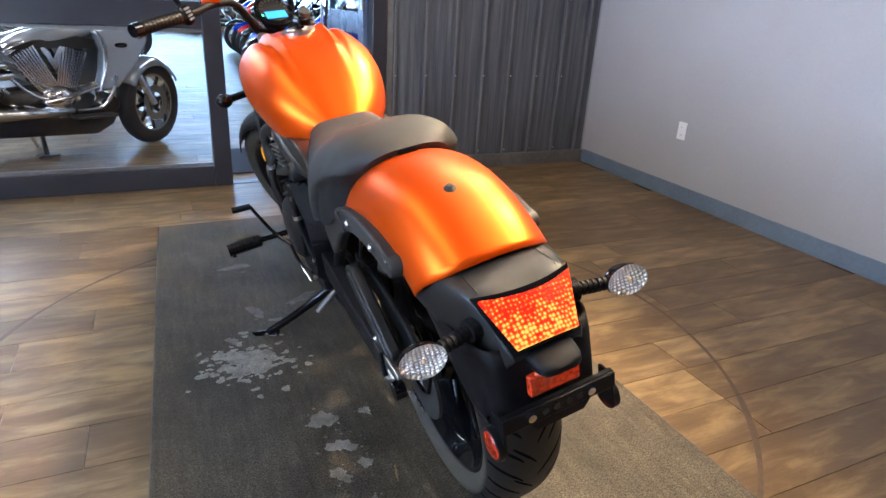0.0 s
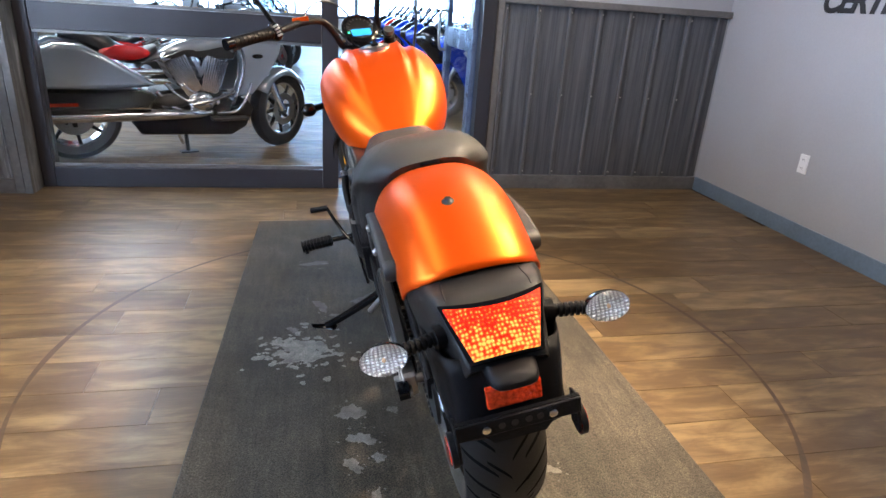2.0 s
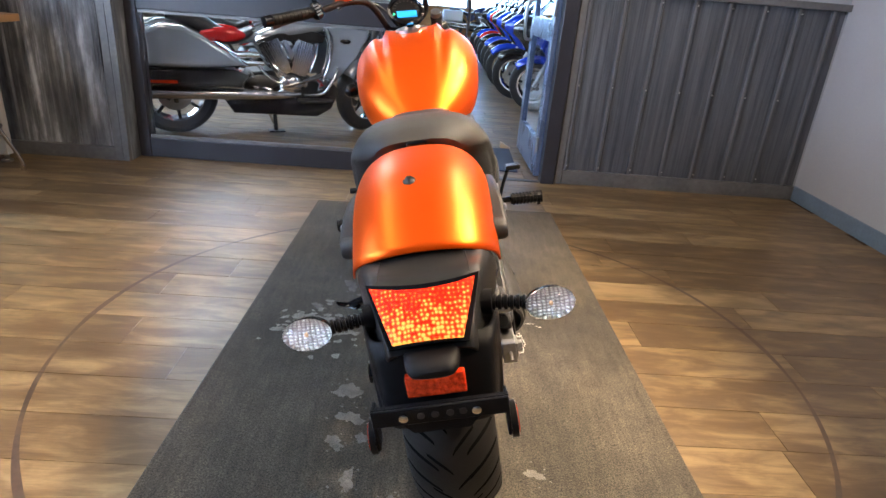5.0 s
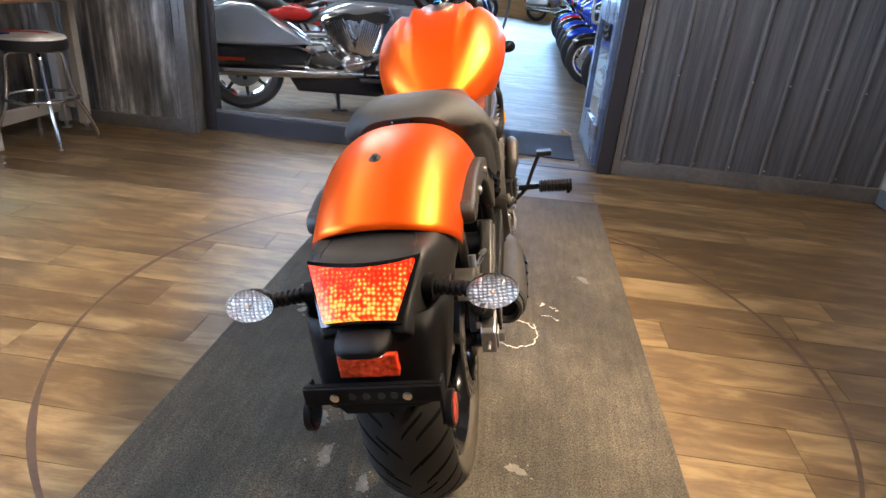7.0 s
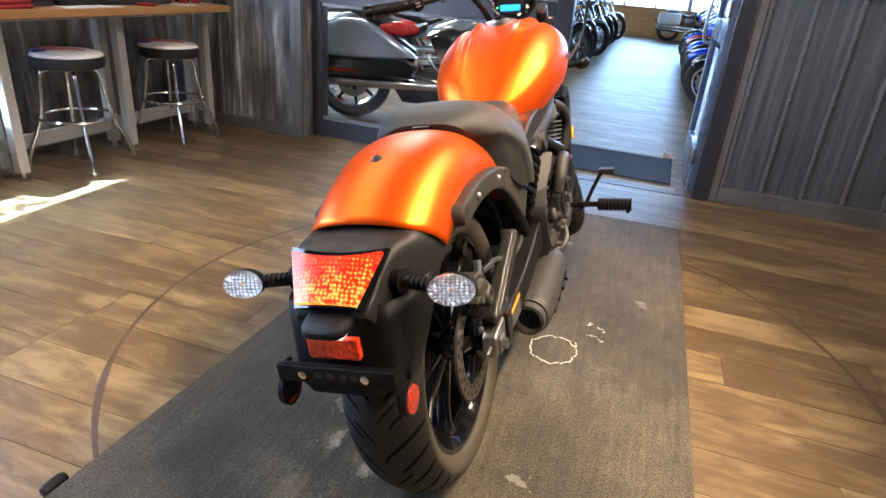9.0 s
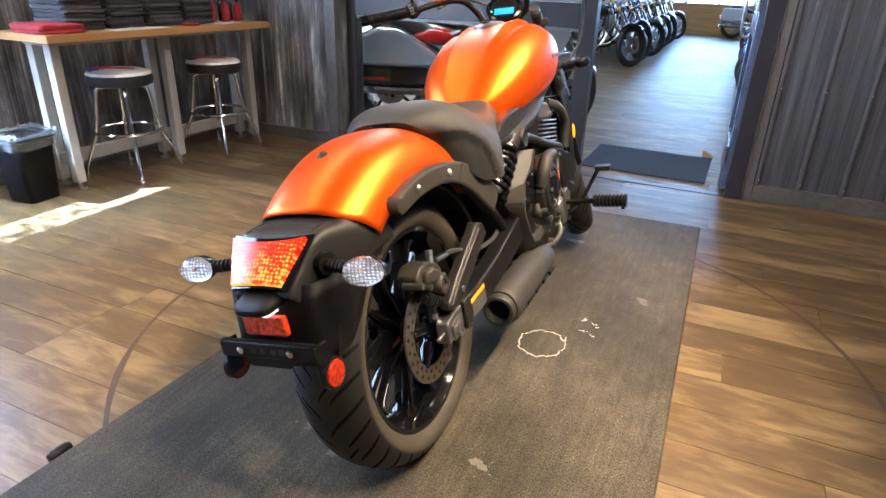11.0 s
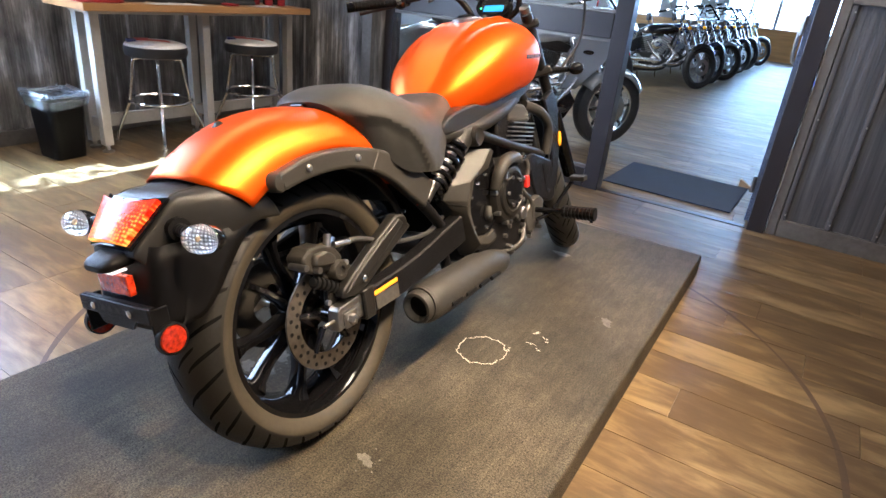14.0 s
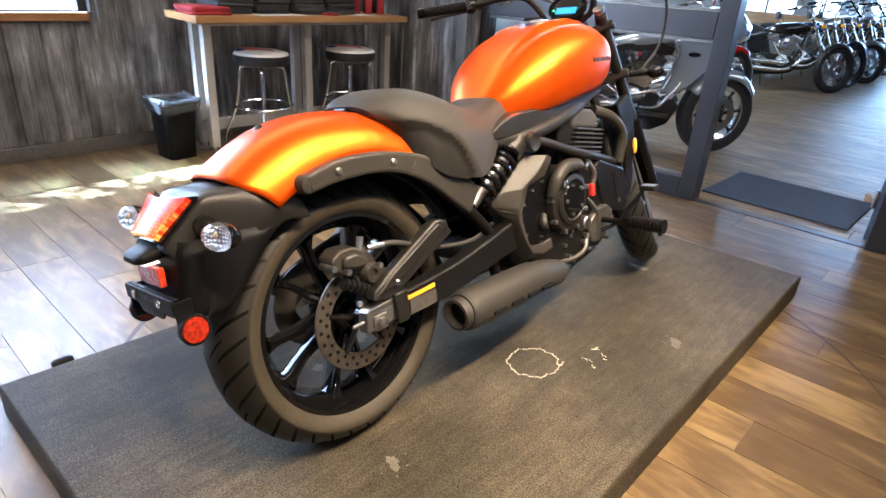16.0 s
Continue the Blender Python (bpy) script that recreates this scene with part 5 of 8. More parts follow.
TN = (0, -0.68, 0.73)
P("tail_bezel", quad_slab([(-0.092, -0.324, 0.686), (0.089, -0.324, 0.686), (0.060, -0.398, 0.608), (-0.063, -0.398, 0.608)], TN, 0.006, 0.014), GLOSS, "dark bezel")
P("tail_light", quad_slab([(-0.085, -0.335, 0.682), (0.081, -0.335, 0.682), (0.052, -0.399, 0.616), (-0.056, -0.399, 0.616)], TN, 0.012, 0.015), TAIL, "lit red tail light with small cells")
rings = []
for y, hw, h, z in ((-0.350, 0.044, 0.018, 0.598), (-0.385, 0.044, 0.018, 0.595), (-0.410, 0.043, 0.016, 0.591), (-0.426, 0.040, 0.014, 0.588), (-0.436, 0.034, 0.010, 0.586), (-0.441, 0.024, 0.005, 0.585)):
    rings.append([(hw * math.copysign(abs(math.cos(a)) ** 0.6, math.cos(a)), y, z + h * math.copysign(abs(math.sin(a)) ** 0.75, math.sin(a))) for a in (2 * math.pi * k / 28 for k in range(28))])
P("plate_lamp", skin(bmesh.new(), rings), PLASTIC, "smooth black plate lamp housing")
P("lamp_lens", boxed((-0.028, -0.424, 0.571), (0.028, -0.396, 0.5745)), material("lit_plate_lens", (1.0, 0.95, 0.88), 0.3, emit=0.10), "lit clear lens", smooth=False)
P("rear_reflector", boxed((-0.047, -0.412, 0.527), (0.047, -0.398, 0.566)), REFLECT_RED, "red-orange rectangular reflector", smooth=False, bevel=0.003)
rings = []
for z, yb, yf, w in ((0.612, -0.376, -0.170, 1.0), (0.585, -0.386, -0.205, 0.985), (0.550, -0.392, -0.235, 0.965), (0.510, -0.398, -0.268, 0.94), (0.475, -0.401, -0.300, 0.91), (0.462, -0.400, -0.320, 0.89)):
    half = [(0.118 * w, yf), (0.116 * w, (yf + yb) * 0.5), (0.108 * w, yb + 0.045), (0.098 * w, yb + 0.014), (0.080 * w, yb + 0.002), (0.040 * w, yb - 0.001)]
    rings.append([Vector((x, y, z)) for x, y in half] + [Vector((0, yb - 0.002, z))] + [Vector((-x, y, z)) for x, y in half[::-1]])
P("mud_flap", skin(bmesh.new(), [spline(r, 3) for r in rings], closed=False), PLASTIC, "smooth black lower tail shell", solid=0.006)
bracket = P("plate_bracket", boxed((-0.108, -0.424, 0.487), (0.108, -0.418, 0.517)), PLASTIC, "black plate bracket with holes", smooth=False, bevel=0.002)
P("bracket_lip", boxed((-0.108, -0.4175, 0.5135), (0.108, -0.409, 0.517)), PLASTIC, "", bracket, smooth=False)
P("bracket_drop", plate(bmesh.new(), [(-0.06, 0.486), (0.06, 0.486), (0.045, 0.468), (-0.045, 0.468)], "y", -0.421, -0.416), PLASTIC, "", bracket, smooth=False)
for x in (-0.057, 0.057):
    P("plate_bolt", lathe(bmesh.new(), [(0, -0.4245), (0.0075, -0.4245), (0.0075, -0.4285), (0.0035, -0.430), (0, -0.430)], "y", (x, 0, 0.503), 12), CHROME, "bright bolt", bracket)
for x in (-0.030, -0.008, 0.016, 0.036):
    P("bracket_hole", lathe(bmesh.new(), [(0, -0.4242), (0.0062, -0.4242), (0.0062, -0.4248), (0, -0.4248)], "y", (x, 0, 0.502), 12), GREYPART, "round hole", bracket)
for s in (1, -1):
    P("reflector_arm", boxed((s * 0.102, -0.420, 0.440), (s * 0.108, -0.385, 0.512)), PLASTIC, "", bracket, smooth=False, bevel=0.002)
    P("side_reflector", lathe(bmesh.new(), [(0, s * 0.1085), (0.027, s * 0.1085), (0.027, s * 0.117), (0.024, s * 0.121), (0, s * 0.123)], "x", (0, -0.394, 0.452), 28), REFLECT, "round orange side reflector", bracket)
    P("reflector_rim", lathe(bmesh.new(), [(0.0265, s * 0.1085), (0.0300, s * 0.1085), (0.0300, s * 0.1185), (0.0265, s * 0.1195)], "x", (0, -0.394, 0.452), 28, ring=True), BIN, "black rim", bracket)

# turn signals


def signal(center, inner, back, name="turn_signal", lens=True, body_r=(0.039, 0.030, 0.0255)):
    """A pod on a ribbed rubber stalk; back is the way the lens looks."""
    c, q = Vector(center), Vector(inner)
    bk = Vector(back).normalized()
    turn = bk.to_track_quat("Y", "Z").to_matrix().to_4x4()
    if lens:
        shell = lathe(bmesh.new(), [(1.0, 0.0), (0.96, -0.010), (0.80, -0.020), (0.5, -0.028), (0.0, -0.031)], "y", (0, 0, 0), 28)
        bmesh.ops.scale(shell, vec=(body_r[0], 1, body_r[2]), verts=shell.verts[:])
    else:
        shell = ball(bmesh.new(), (0, -0.006, 0), body_r, 20, 12)
    body = P(name, shell, GLOSS, "turn signal pod with clear lens" if lens else "dark turn signal pod")
    body.matrix_local = Matrix.Translation(c) @ turn
    if lens:
        P("lens", lathe(bmesh.new(), [(1.0, 0.0), (0.97, 0.012), (0.80, 0.022), (0.5, 0.028), (0.0, 0.030)], "y", (0, 0, 0), 28), LENS, "clear lens", body).matrix_local = Matrix.Diagonal((body_r[0] * 1.02, 1, body_r[2] * 1.02, 1))
        P("lens_cup", lathe(bmesh.new(), [(0.97, 0.003), (0.8, 0.001), (0.5, -0.001), (0.0, -0.002)], "y", (0, 0, 0), 28), REFLECTOR_CUP, "silvered cup", body).matrix_local = Matrix.Diagonal((body_r[0] * 1.0, 1, body_r[2] * 1.0, 1))
        P("bulb", ball(bmesh.new(), (0, 0.006, 0), 0.0032, 10, 6), BULB, "amber bulb", body)
    d = (q - c).normalized()
    start = c + d * body_r[0] * 0.85
    n = max(3, int((q - start).length / 0.009))
    P("stalk", ribbed_rod(bmesh.new(), start, q, 0.0095, 0.0125, n), BIN, "ribbed rubber stalk")
    return body


signal((0.193, -0.346, 0.629), (0.085, -0.325, 0.633), (0.03, -1, 0.12))
signal((-0.193, -0.346, 0.629), (-0.085, -0.325, 0.633), (-0.03, -1, 0.12))
both("stalk_base", lambda: rod(bmesh.new(), (0.075, -0.322, 0.633), (0.105, -0.328, 0.633), 0.021, 16), PLASTIC)

# seat


def smoothed(keys, n):
    """Rows of numbers, the first of them the place along y, smoothly filled in."""
    k = np.array(keys, float)
    ys = np.linspace(k[0, 0], k[-1, 0], n)
    out = [ys]
    for c in range(1, k.shape[1]):
        m = np.gradient(k[:, c], k[:, 0])
        i = np.clip(np.searchsorted(k[:, 0], ys) - 1, 0, len(k) - 2)
        h = k[i + 1, 0] - k[i, 0]
        t = (ys - k[i, 0]) / h
        out.append((2 * t ** 3 - 3 * t ** 2 + 1) * k[i, c] + (t ** 3 - 2 * t ** 2 + t) * h * m[i] + (-2 * t ** 3 + 3 * t ** 2) * k[i + 1, c] + (t ** 3 - t ** 2) * h * m[i + 1])
    return np.array(out).T


#        y      top    half   edge bottom
SEATK = [(0.104, 0.812, 0.108, 0.738), (0.13, 0.828, 0.140, 0.706), (0.17, 0.840, 0.168, 0.668), (0.24, 0.843, 0.184, 0.622), (0.32, 0.826, 0.188, 0.604), (0.40, 0.796, 0.180, 0.600), (0.48, 0.776, 0.158, 0.632), (0.54, 0.776, 0.136, 0.680), (0.60, 0.792, 0.112, 0.705), (0.68, 0.812, 0.080, 0.722)]
rings, under = [], []
for y, top, hw, bot in smoothed(SEATK, 60):
    ring = []
    back = max(0.0, (0.50 - y) / 0.46)
    for j in range(73):
        a = math.pi * j / 72
        c, s = math.cos(a), math.sin(a)
        x = hw * math.copysign(abs(c) ** 0.62, c)
        z = bot + (top - bot) * s ** 0.72
        z -= 0.012 * math.exp(-((x / 0.07) ** 2)) * max(0, 1 - ((y - 0.46) / 0.12) ** 2)
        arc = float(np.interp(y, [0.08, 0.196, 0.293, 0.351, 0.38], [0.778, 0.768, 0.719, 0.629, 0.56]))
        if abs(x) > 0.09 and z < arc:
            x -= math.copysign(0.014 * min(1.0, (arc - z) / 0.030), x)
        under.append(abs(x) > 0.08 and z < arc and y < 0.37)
        ring.append((x, y + 0.065 * back * (1 - s) ** 1.2, z))
    for j in range(1, 12):
        f = j / 12
        x = -hw * (1 - 2 * f)
        ring.append((x * 0.9, y + 0.085 * back * abs(1 - 2 * f) ** 2 + 0.01, bot + (top - 0.045 - bot) * math.sin(math.pi * f) ** 0.7))
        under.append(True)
    rings.append(ring)
bm = skin(bmesh.new(), rings)
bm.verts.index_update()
# faces below the side arc and underneath take the darker vinyl
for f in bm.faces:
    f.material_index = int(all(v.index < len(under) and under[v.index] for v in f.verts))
P("seat", bm, [SEAT, VINYL_DARKER], "black vinyl solo seat with darker lower sides")

P("seat_edge", tube(bmesh.new(), [(-0.098, 0.122, 0.746), (-0.06, 0.106, 0.780), (0.0, 0.100, 0.796), (0.06, 0.106, 0.780), (0.098, 0.122, 0.746)], 0.005, 8), BIN, "black seat base edge")

# tank
TANKK = [(0.585, 0.780, 0.060, 0.728), (0.625, 0.836, 0.112, 0.720), (0.68, 0.892, 0.154, 0.722), (0.76, 0.943, 0.184, 0.730), (0.84, 0.975, 0.196, 0.742), (0.94, 0.994, 0.203, 0.757), (1.02, 0.995, 0.201, 0.768), (1.08, 0.984, 0.190, 0.783), (1.12, 0.960, 0.166, 0.803), (1.14, 0.915, 0.120, 0.832)]
rings = []
for y, top, hw, bot in smoothed(TANKK, 46):
    H = top - bot
    cre = math.exp(-((y - 0.97) / 0.19) ** 2)
    half = [(0, top), (0.32 * hw, top - 0.006 * H), (0.63 * hw, top - 0.070 * H), (0.90 * hw, top - 0.265 * H), (hw, bot + 0.50 * H), (0.965 * hw, bot + 0.20 * H), (0.80 * hw, bot), (0.3 * hw, bot - 0.004)]
    line = spline([(x, 0, z) for x, z in half], 6)
    flip = [Vector((-p.x, 0, p.z)) for p in line[1:]][::-1]
    ring = []
    for p in flip + line:
        q = abs(p.x) - (0.062 - 0.16 * (1.06 - y) * 0.5 + 0.03)
        lift = cre * (0.010 * math.exp(-(q / 0.010) ** 2) - 0.015 * math.exp(-((q - 0.021) / 0.014) ** 2)) if p.z > bot + 0.5 * H else 0
        ring.append((p.x, y, p.z + lift))
    rings.append(ring)
P("fuel_tank", skin(bmesh.new(), rings), ORANGE, "candy orange fuel tank")
cap = P("fuel_cap", lathe(bmesh.new(), [(0, -0.01), (0.052, -0.01), (0.052, 0.003), (0.044, 0.007), (0.034, 0.006), (0.030, 0.010), (0, 0.012)], "z", (0, 0, 0), 36), STEEL, "bright ringed fuel cap")
cap.matrix_local = Matrix.Translation((0, 0.935, 0.995)) @ pose(0, 0, 0, 2, 0, 0)
P("cap_hinge", boxed((-0.012, -0.04, 0.010), (0.012, 0.03, 0.018)), GLOSS, "black cap lid", cap, smooth=False, bevel=0.003)
bm = bmesh.new()
for k, w in enumerate((0.012, 0.011, 0.013, 0.010, 0.012, 0.011, 0.010, 0.006)):
    y = 0.950 + k * 0.0145
    box(bm, (0.190, y, 0.858), (0.2065, y + w, 0.871 - 0.001 * (k % 2)))
P("tank_badge", bm, BADGE, "dark bar badge", smooth=False)

# frame
both("frame_cover", lambda: beam([(0.49, 0.690, 0.014), (0.55, 0.702, 0.028), (0.62, 0.706, 0.035), (0.78, 0.714, 0.036), (0.93, 0.738, 0.030), (1.09, 0.776, 0.018)], (0.098, 0.152)), SATIN, "satin black frame cover", bevel=0.004)
both("frame_spar", lambda: tube(bmesh.new(), [(0.125, 0.50, 0.672), (0.140, 0.64, 0.668), (0.145, 0.80, 0.690), (0.130, 0.98, 0.730), (0.085, 1.17, 0.795)], [0.020, 0.023, 0.023, 0.022, 0.024], 14), SATIN, "satin black frame tube")
both("pivot_cap", lambda: lathe(bmesh.new(), [(0, 0.12), (0.031, 0.12), (0.031, 0.168), (0.026, 0.176), (0.018, 0.172), (0, 0.172)], "x", (0, 0.655, 0.652), 24), SATIN, "round frame bolt cap")
both("side_tube", lambda: tube(bmesh.new(), [(0.150, 0.660, 0.656), (0.156, 0.72, 0.642), (0.158, 0.90, 0.585), (0.152, 1.10, 0.530), (0.125, 1.23, 0.495)], 0.0150, 14), SATIN, "black engine guard tube")
both("down_tube", lambda: tube(bmesh.new(), [(0.05, 1.18, 0.80), (0.085, 1.20, 0.66), (0.12, 1.20, 0.48), (0.125, 1.16, 0.30), (0.12, 1.02, 0.215), (0.12, 0.70, 0.20), (0.12, 0.52, 0.26), (0.12, 0.48, 0.36)], 0.017, 12), PLASTIC, "black frame tube")
both("rear_frame", lambda: tube(bmesh.new(), [(0.12, 0.66, 0.655), (0.12, 0.45, 0.625), (0.12, 0.25, 0.64), (0.115, 0.0, 0.70)], 0.015, 12), PLASTIC)
OUTER = [(0.646, 0.614), (0.560, 0.576), (0.474, 0.531), (0.476, 0.493), (0.520, 0.455), (0.560, 0.370), (0.602, 0.288), (0.655, 0.262), (0.715, 0.270)]
RIDGE = [(0.704, 0.606), (0.655, 0.566), (0.572, 0.530), (0.548, 0.478), (0.548, 0.436), (0.574, 0.372), (0.606, 0.328), (0.660, 0.312), (0.714, 0.318)]
INNER = [(0.734, 0.594), (0.696, 0.548), (0.606, 0.533), (0.571, 0.462), (0.571, 0.432), (0.590, 0.376), (0.604, 0.350), (0.660, 0.340), (0.710, 0.348)]
side_covers = both("side_cover", lambda: skin(bmesh.new(), [[(x, y, z) for y, z in c] for x, c in ((0.105, OUTER), (0.142, OUTER), (0.183, RIDGE), (0.177, INNER), (0.105, INNER))], closed=False), GREYPART, "dark grey faceted side cover", bevel=0.003)
side_covers[1].data.materials[0] = PLASTIC
both("cover_seam", lambda: tube(bmesh.new(), [(0.150, 0.488, 0.482), (0.181, 0.545, 0.462), (0.179, 0.574, 0.452)], 0.0016, 6, 1), BIN, "dark seam between the cover's halves")
insets = both("side_cover_inset", lambda: plate(bmesh.new(), [(0.692, 0.545), (0.605, 0.530), (0.571, 0.437), (0.602, 0.352), (0.690, 0.346), (0.735, 0.38), (0.745, 0.49), (0.735, 0.585)], "x", 0.13, 0.1735), GLOSS, "gloss black inset", bevel=0.004)
for y, z in ((0.628, 0.514), (0.583, 0.480), (0.586, 0.388), (0.664, 0.366), (0.680, 0.530)):
    P("inset_bolt", lathe(bmesh.new(), [(0, 0.1800), (0.0055, 0.1790), (0.007, 0.1730), (0, 0.1730)], "x", (0, y, z), 10), CHROME, "small bright bolt")
P("inset_lug", tube(bmesh.new(), [(0.178, 0.676, 0.432), (0.181, 0.668, 0.405), (0.178, 0.684, 0.388)], [0.010, 0.014, 0.010], 10), GREYPART, "grey cast lug")

# rear shock on the right side
P("shock_body", rod(bmesh.new(), (0.128, 0.40, 0.515), (0.128, 0.605, 0.648), 0.019, 16), STEEL, "steel shock body")
coil = []
a0, a1 = Vector((0.128, 0.425, 0.531)), Vector((0.128, 0.575, 0.628))
dd = (a1 - a0).normalized()
n1 = dd.cross(Vector((1, 0, 0))).normalized()
for k in range(97):
    t = k / 96
    an = 2 * math.pi * 6 * t
    coil.append(a0 + (a1 - a0) * t + 0.040 * (math.cos(an) * Vector((1, 0, 0)) + math.sin(an) * n1))
P("shock_spring", tube(bmesh.new(), coil, 0.0085, 8, 1), GLOSS, "gloss black coil spring")
P("shock_collar", rod(bmesh.new(), (0.128, 0.572, 0.626), (0.128, 0.618, 0.656), 0.040, 20), SATIN, "black spring collar")

# engine
P("crankcase", plate(bmesh.new(), [(0.60, 0.36), (0.62, 0.50), (0.74, 0.56), (0.90, 0.55), (1.04, 0.50), (1.08, 0.40), (1.04, 0.27), (0.92, 0.22), (0.72, 0.215), (0.62, 0.26)], "x", -0.165, 0.165), PLASTIC, "black engine case", bevel=0.012)
cl = P("clutch_cover", lathe(bmesh.new(), [(0, 0.150), (0.108, 0.150), (0.108, 0.178), (0.098, 0.192), (0.082, 0.196), (0.078, 0.204), (0.066, 0.208), (0.062, 0.202), (0.0, 0.202)], "x", (0, 0.806, 0.452), 40), SATIN, "round satin black clutch cover")
P("clutch_cap", lathe(bmesh.new(), [(0, 0.20), (0.060, 0.20), (0.055, 0.207), (0.03, 0.209), (0, 0.209)], "x", (0, 0.812, 0.452), 32), GLOSS, "gloss black disc", cl)
for k in range(9):
    a = 2 * math.pi * k / 9 + 0.2
    P("cover_bolt", lathe(bmesh.new(), [(0, 0.176), (0.0075, 0.176), (0.0075, 0.198), (0.004, 0.200), (0, 0.200)], "x", (0, 0.806 + 0.104 * math.cos(a), 0.452 + 0.104 * math.sin(a)), 10), STEEL, "small bolt", cl)
for k in range(5):
    a = 2 * math.pi * k / 5 + 0.6
    P("disc_bolt", lathe(bmesh.new(), [(0, 0.206), (0.006, 0.206), (0.006, 0.2125), (0, 0.2130)], "x", (0, 0.812 + 0.048 * math.cos(a), 0.452 + 0.048 * math.sin(a)), 8), STEEL, "small bright bolt", cl)
P("clutch_arm", tube(bmesh.new(), [(0.192, 0.700, 0.480), (0.202, 0.716, 0.528), (0.204, 0.765, 0.560), (0.200, 0.840, 0.556), (0.190, 0.882, 0.536)], [0.016, 0.020, 0.021, 0.019, 0.013], 14), GREYPART, "grey curved housing")
for y, z, r in ((0.742, 0.512, 0.013), (0.872, 0.548, 0.010)):
    P("housing_bolt", lathe(bmesh.new(), [(0, 0.20), (r, 0.20), (r, 0.219), (r * 0.6, 0.222), (0, 0.222)], "x", (0, y, z), 12), CHROME, "bright bolt")
al = P("alternator_cover", lathe(bmesh.new(), [(0, -0.150), (0.105, -0.150), (0.105, -0.180), (0.09, -0.195), (0.05, -0.202), (0, -0.202)], "x", (0, 0.86, 0.40), 40), SATIN, "round black engine cover")
P("oil_cap", lathe(bmesh.new(), [(0, 0.15), (0.022, 0.15), (0.022, 0.192), (0.018, 0.197), (0, 0.197)], "x", (0, 0.905, 0.352), 20), STEEL, "bright round plug")
P("red_plug", boxed((0.150, 0.972, 0.424), (0.178, 0.994, 0.466)), material("red_plastic", (0.45, 0.02, 0.015), 0.4), "small red connector", smooth=False, bevel=0.003)
head = P("cylinder_block", boxed((-0.14, 0.84, 0.50), (0.14, 1.07, 0.70), None), PLASTIC, "black finned cylinder block", bevel=0.01)
for k in range(6):
    z = 0.572 + 0.0148 * k
    P("cooling_fin", boxed((-0.158, 0.890 + 0.006 * k, z), (0.158, 1.080 + 0.003 * k, z + 0.005), pose(0, 0.985, 0.61, -9, 0, 0) @ pose(0, -0.985, -0.61)), STEEL, "machined-edge fin", head, smooth=False, bevel=0.0015)
P("cylinder_head", skin(bmesh.new(), [[(x, 0.905, 0.664), (x, 1.085, 0.640), (x, 1.085, 0.672), (x, 1.045, 0.705), (x, 0.945, 0.722), (x, 0.912, 0.712)] for x in (-0.146, 0.146)]), CAST, "grey cast cylinder head", bevel=0.010)
both("head_bolt", lambda: lathe(bmesh.new(), [(0, 0.140), (0.010, 0.140), (0.010, 0.156), (0, 0.158)], "x", (0, 1.060, 0.664), 10), CHROME, "bright head bolt")
both("intake_pipe", lambda: tube(bmesh.new(), [(0.125, 1.08, 0.700), (0.150, 1.165, 0.665), (0.152, 1.235, 0.60), (0.142, 1.225, 0.50)], 0.019, 12), GREYPART, "grey curved pipe")
both("radiator_shroud", lambda: plate(bmesh.new(), [(1.000, 0.525), (1.045, 0.538), (1.215, 0.480), (1.240, 0.420), (1.235, 0.335), (1.200, 0.322), (1.065, 0.362), (1.035, 0.420)], "x", 0.128, 0.172), PLASTIC, "black lower shroud", bevel=0.008)
both("shroud_slot", lambda: beam([(1.158, 0.378, 0.009), (1.146, 0.43, 0.010), (1.126, 0.48, 0.008)], (0.168, 0.1735)), BIN, "dark vent slot")
P("shroud_bolt", lathe(bmesh.new(), [(0, 0.172), (0.007, 0.172), (0.007, 0.179), (0, 0.180)], "x", (0, 1.162, 0.372), 10), CHROME, "bright bolt")
P("radiator", boxed((-0.15, 1.235, 0.34), (0.15, 1.275, 0.70)), PLASTIC, "black radiator core", smooth=False, bevel=0.004)
both("radiator_guard", lambda: plate(bmesh.new(), [(1.19, 0.705), (1.27, 0.735), (1.315, 0.700), (1.325, 0.60), (1.315, 0.44), (1.285, 0.36), (1.255, 0.37), (1.245, 0.60)], "x", 0.138, 0.160), PLASTIC, "black radiator side cover", bevel=0.006)
both("amber_reflector", lambda: ball(bmesh.new(), (0.165, 1.315, 0.545), (0.007, 0.014, 0.030), 12, 8), AMBER, "amber side reflector")
# exhaust
both("header_pipe", lambda: tube(bmesh.new(), [(0.06, 1.08, 0.56), (0.075, 1.21, 0.50), (0.075, 1.215, 0.33), (0.07, 1.10, 0.215), (0.09, 0.92, 0.175), (0.12, 0.78, 0.19)], 0.021, 12), SATIN, "black header pipe")
muf = P("muffler", tube(bmesh.new(), [(0.12, 0.86, 0.20), (0.150, 0.76, 0.218), (0.160, 0.64, 0.240), (0.166, 0.50, 0.246), (0.168, 0.38, 0.250), (0.168, 0.300, 0.252), (0.168, 0.280, 0.253)], [0.030, 0.044, 0.052, 0.056, 0.058, 0.056, 0.050], 32), MUFFLER, "short dark grey muffler")
P("muffler_rim", lathe(bmesh.new(), [(0.030, 0.275), (0.046, 0.275), (0.046, 0.246), (0.043, 0.236), (0.036, 0.234), (0.033, 0.240), (0.030, 0.262)], "y", (0.168, 0.022, 0.252), 32, ring=True), MUFFLER, "rolled muffler end", muf)
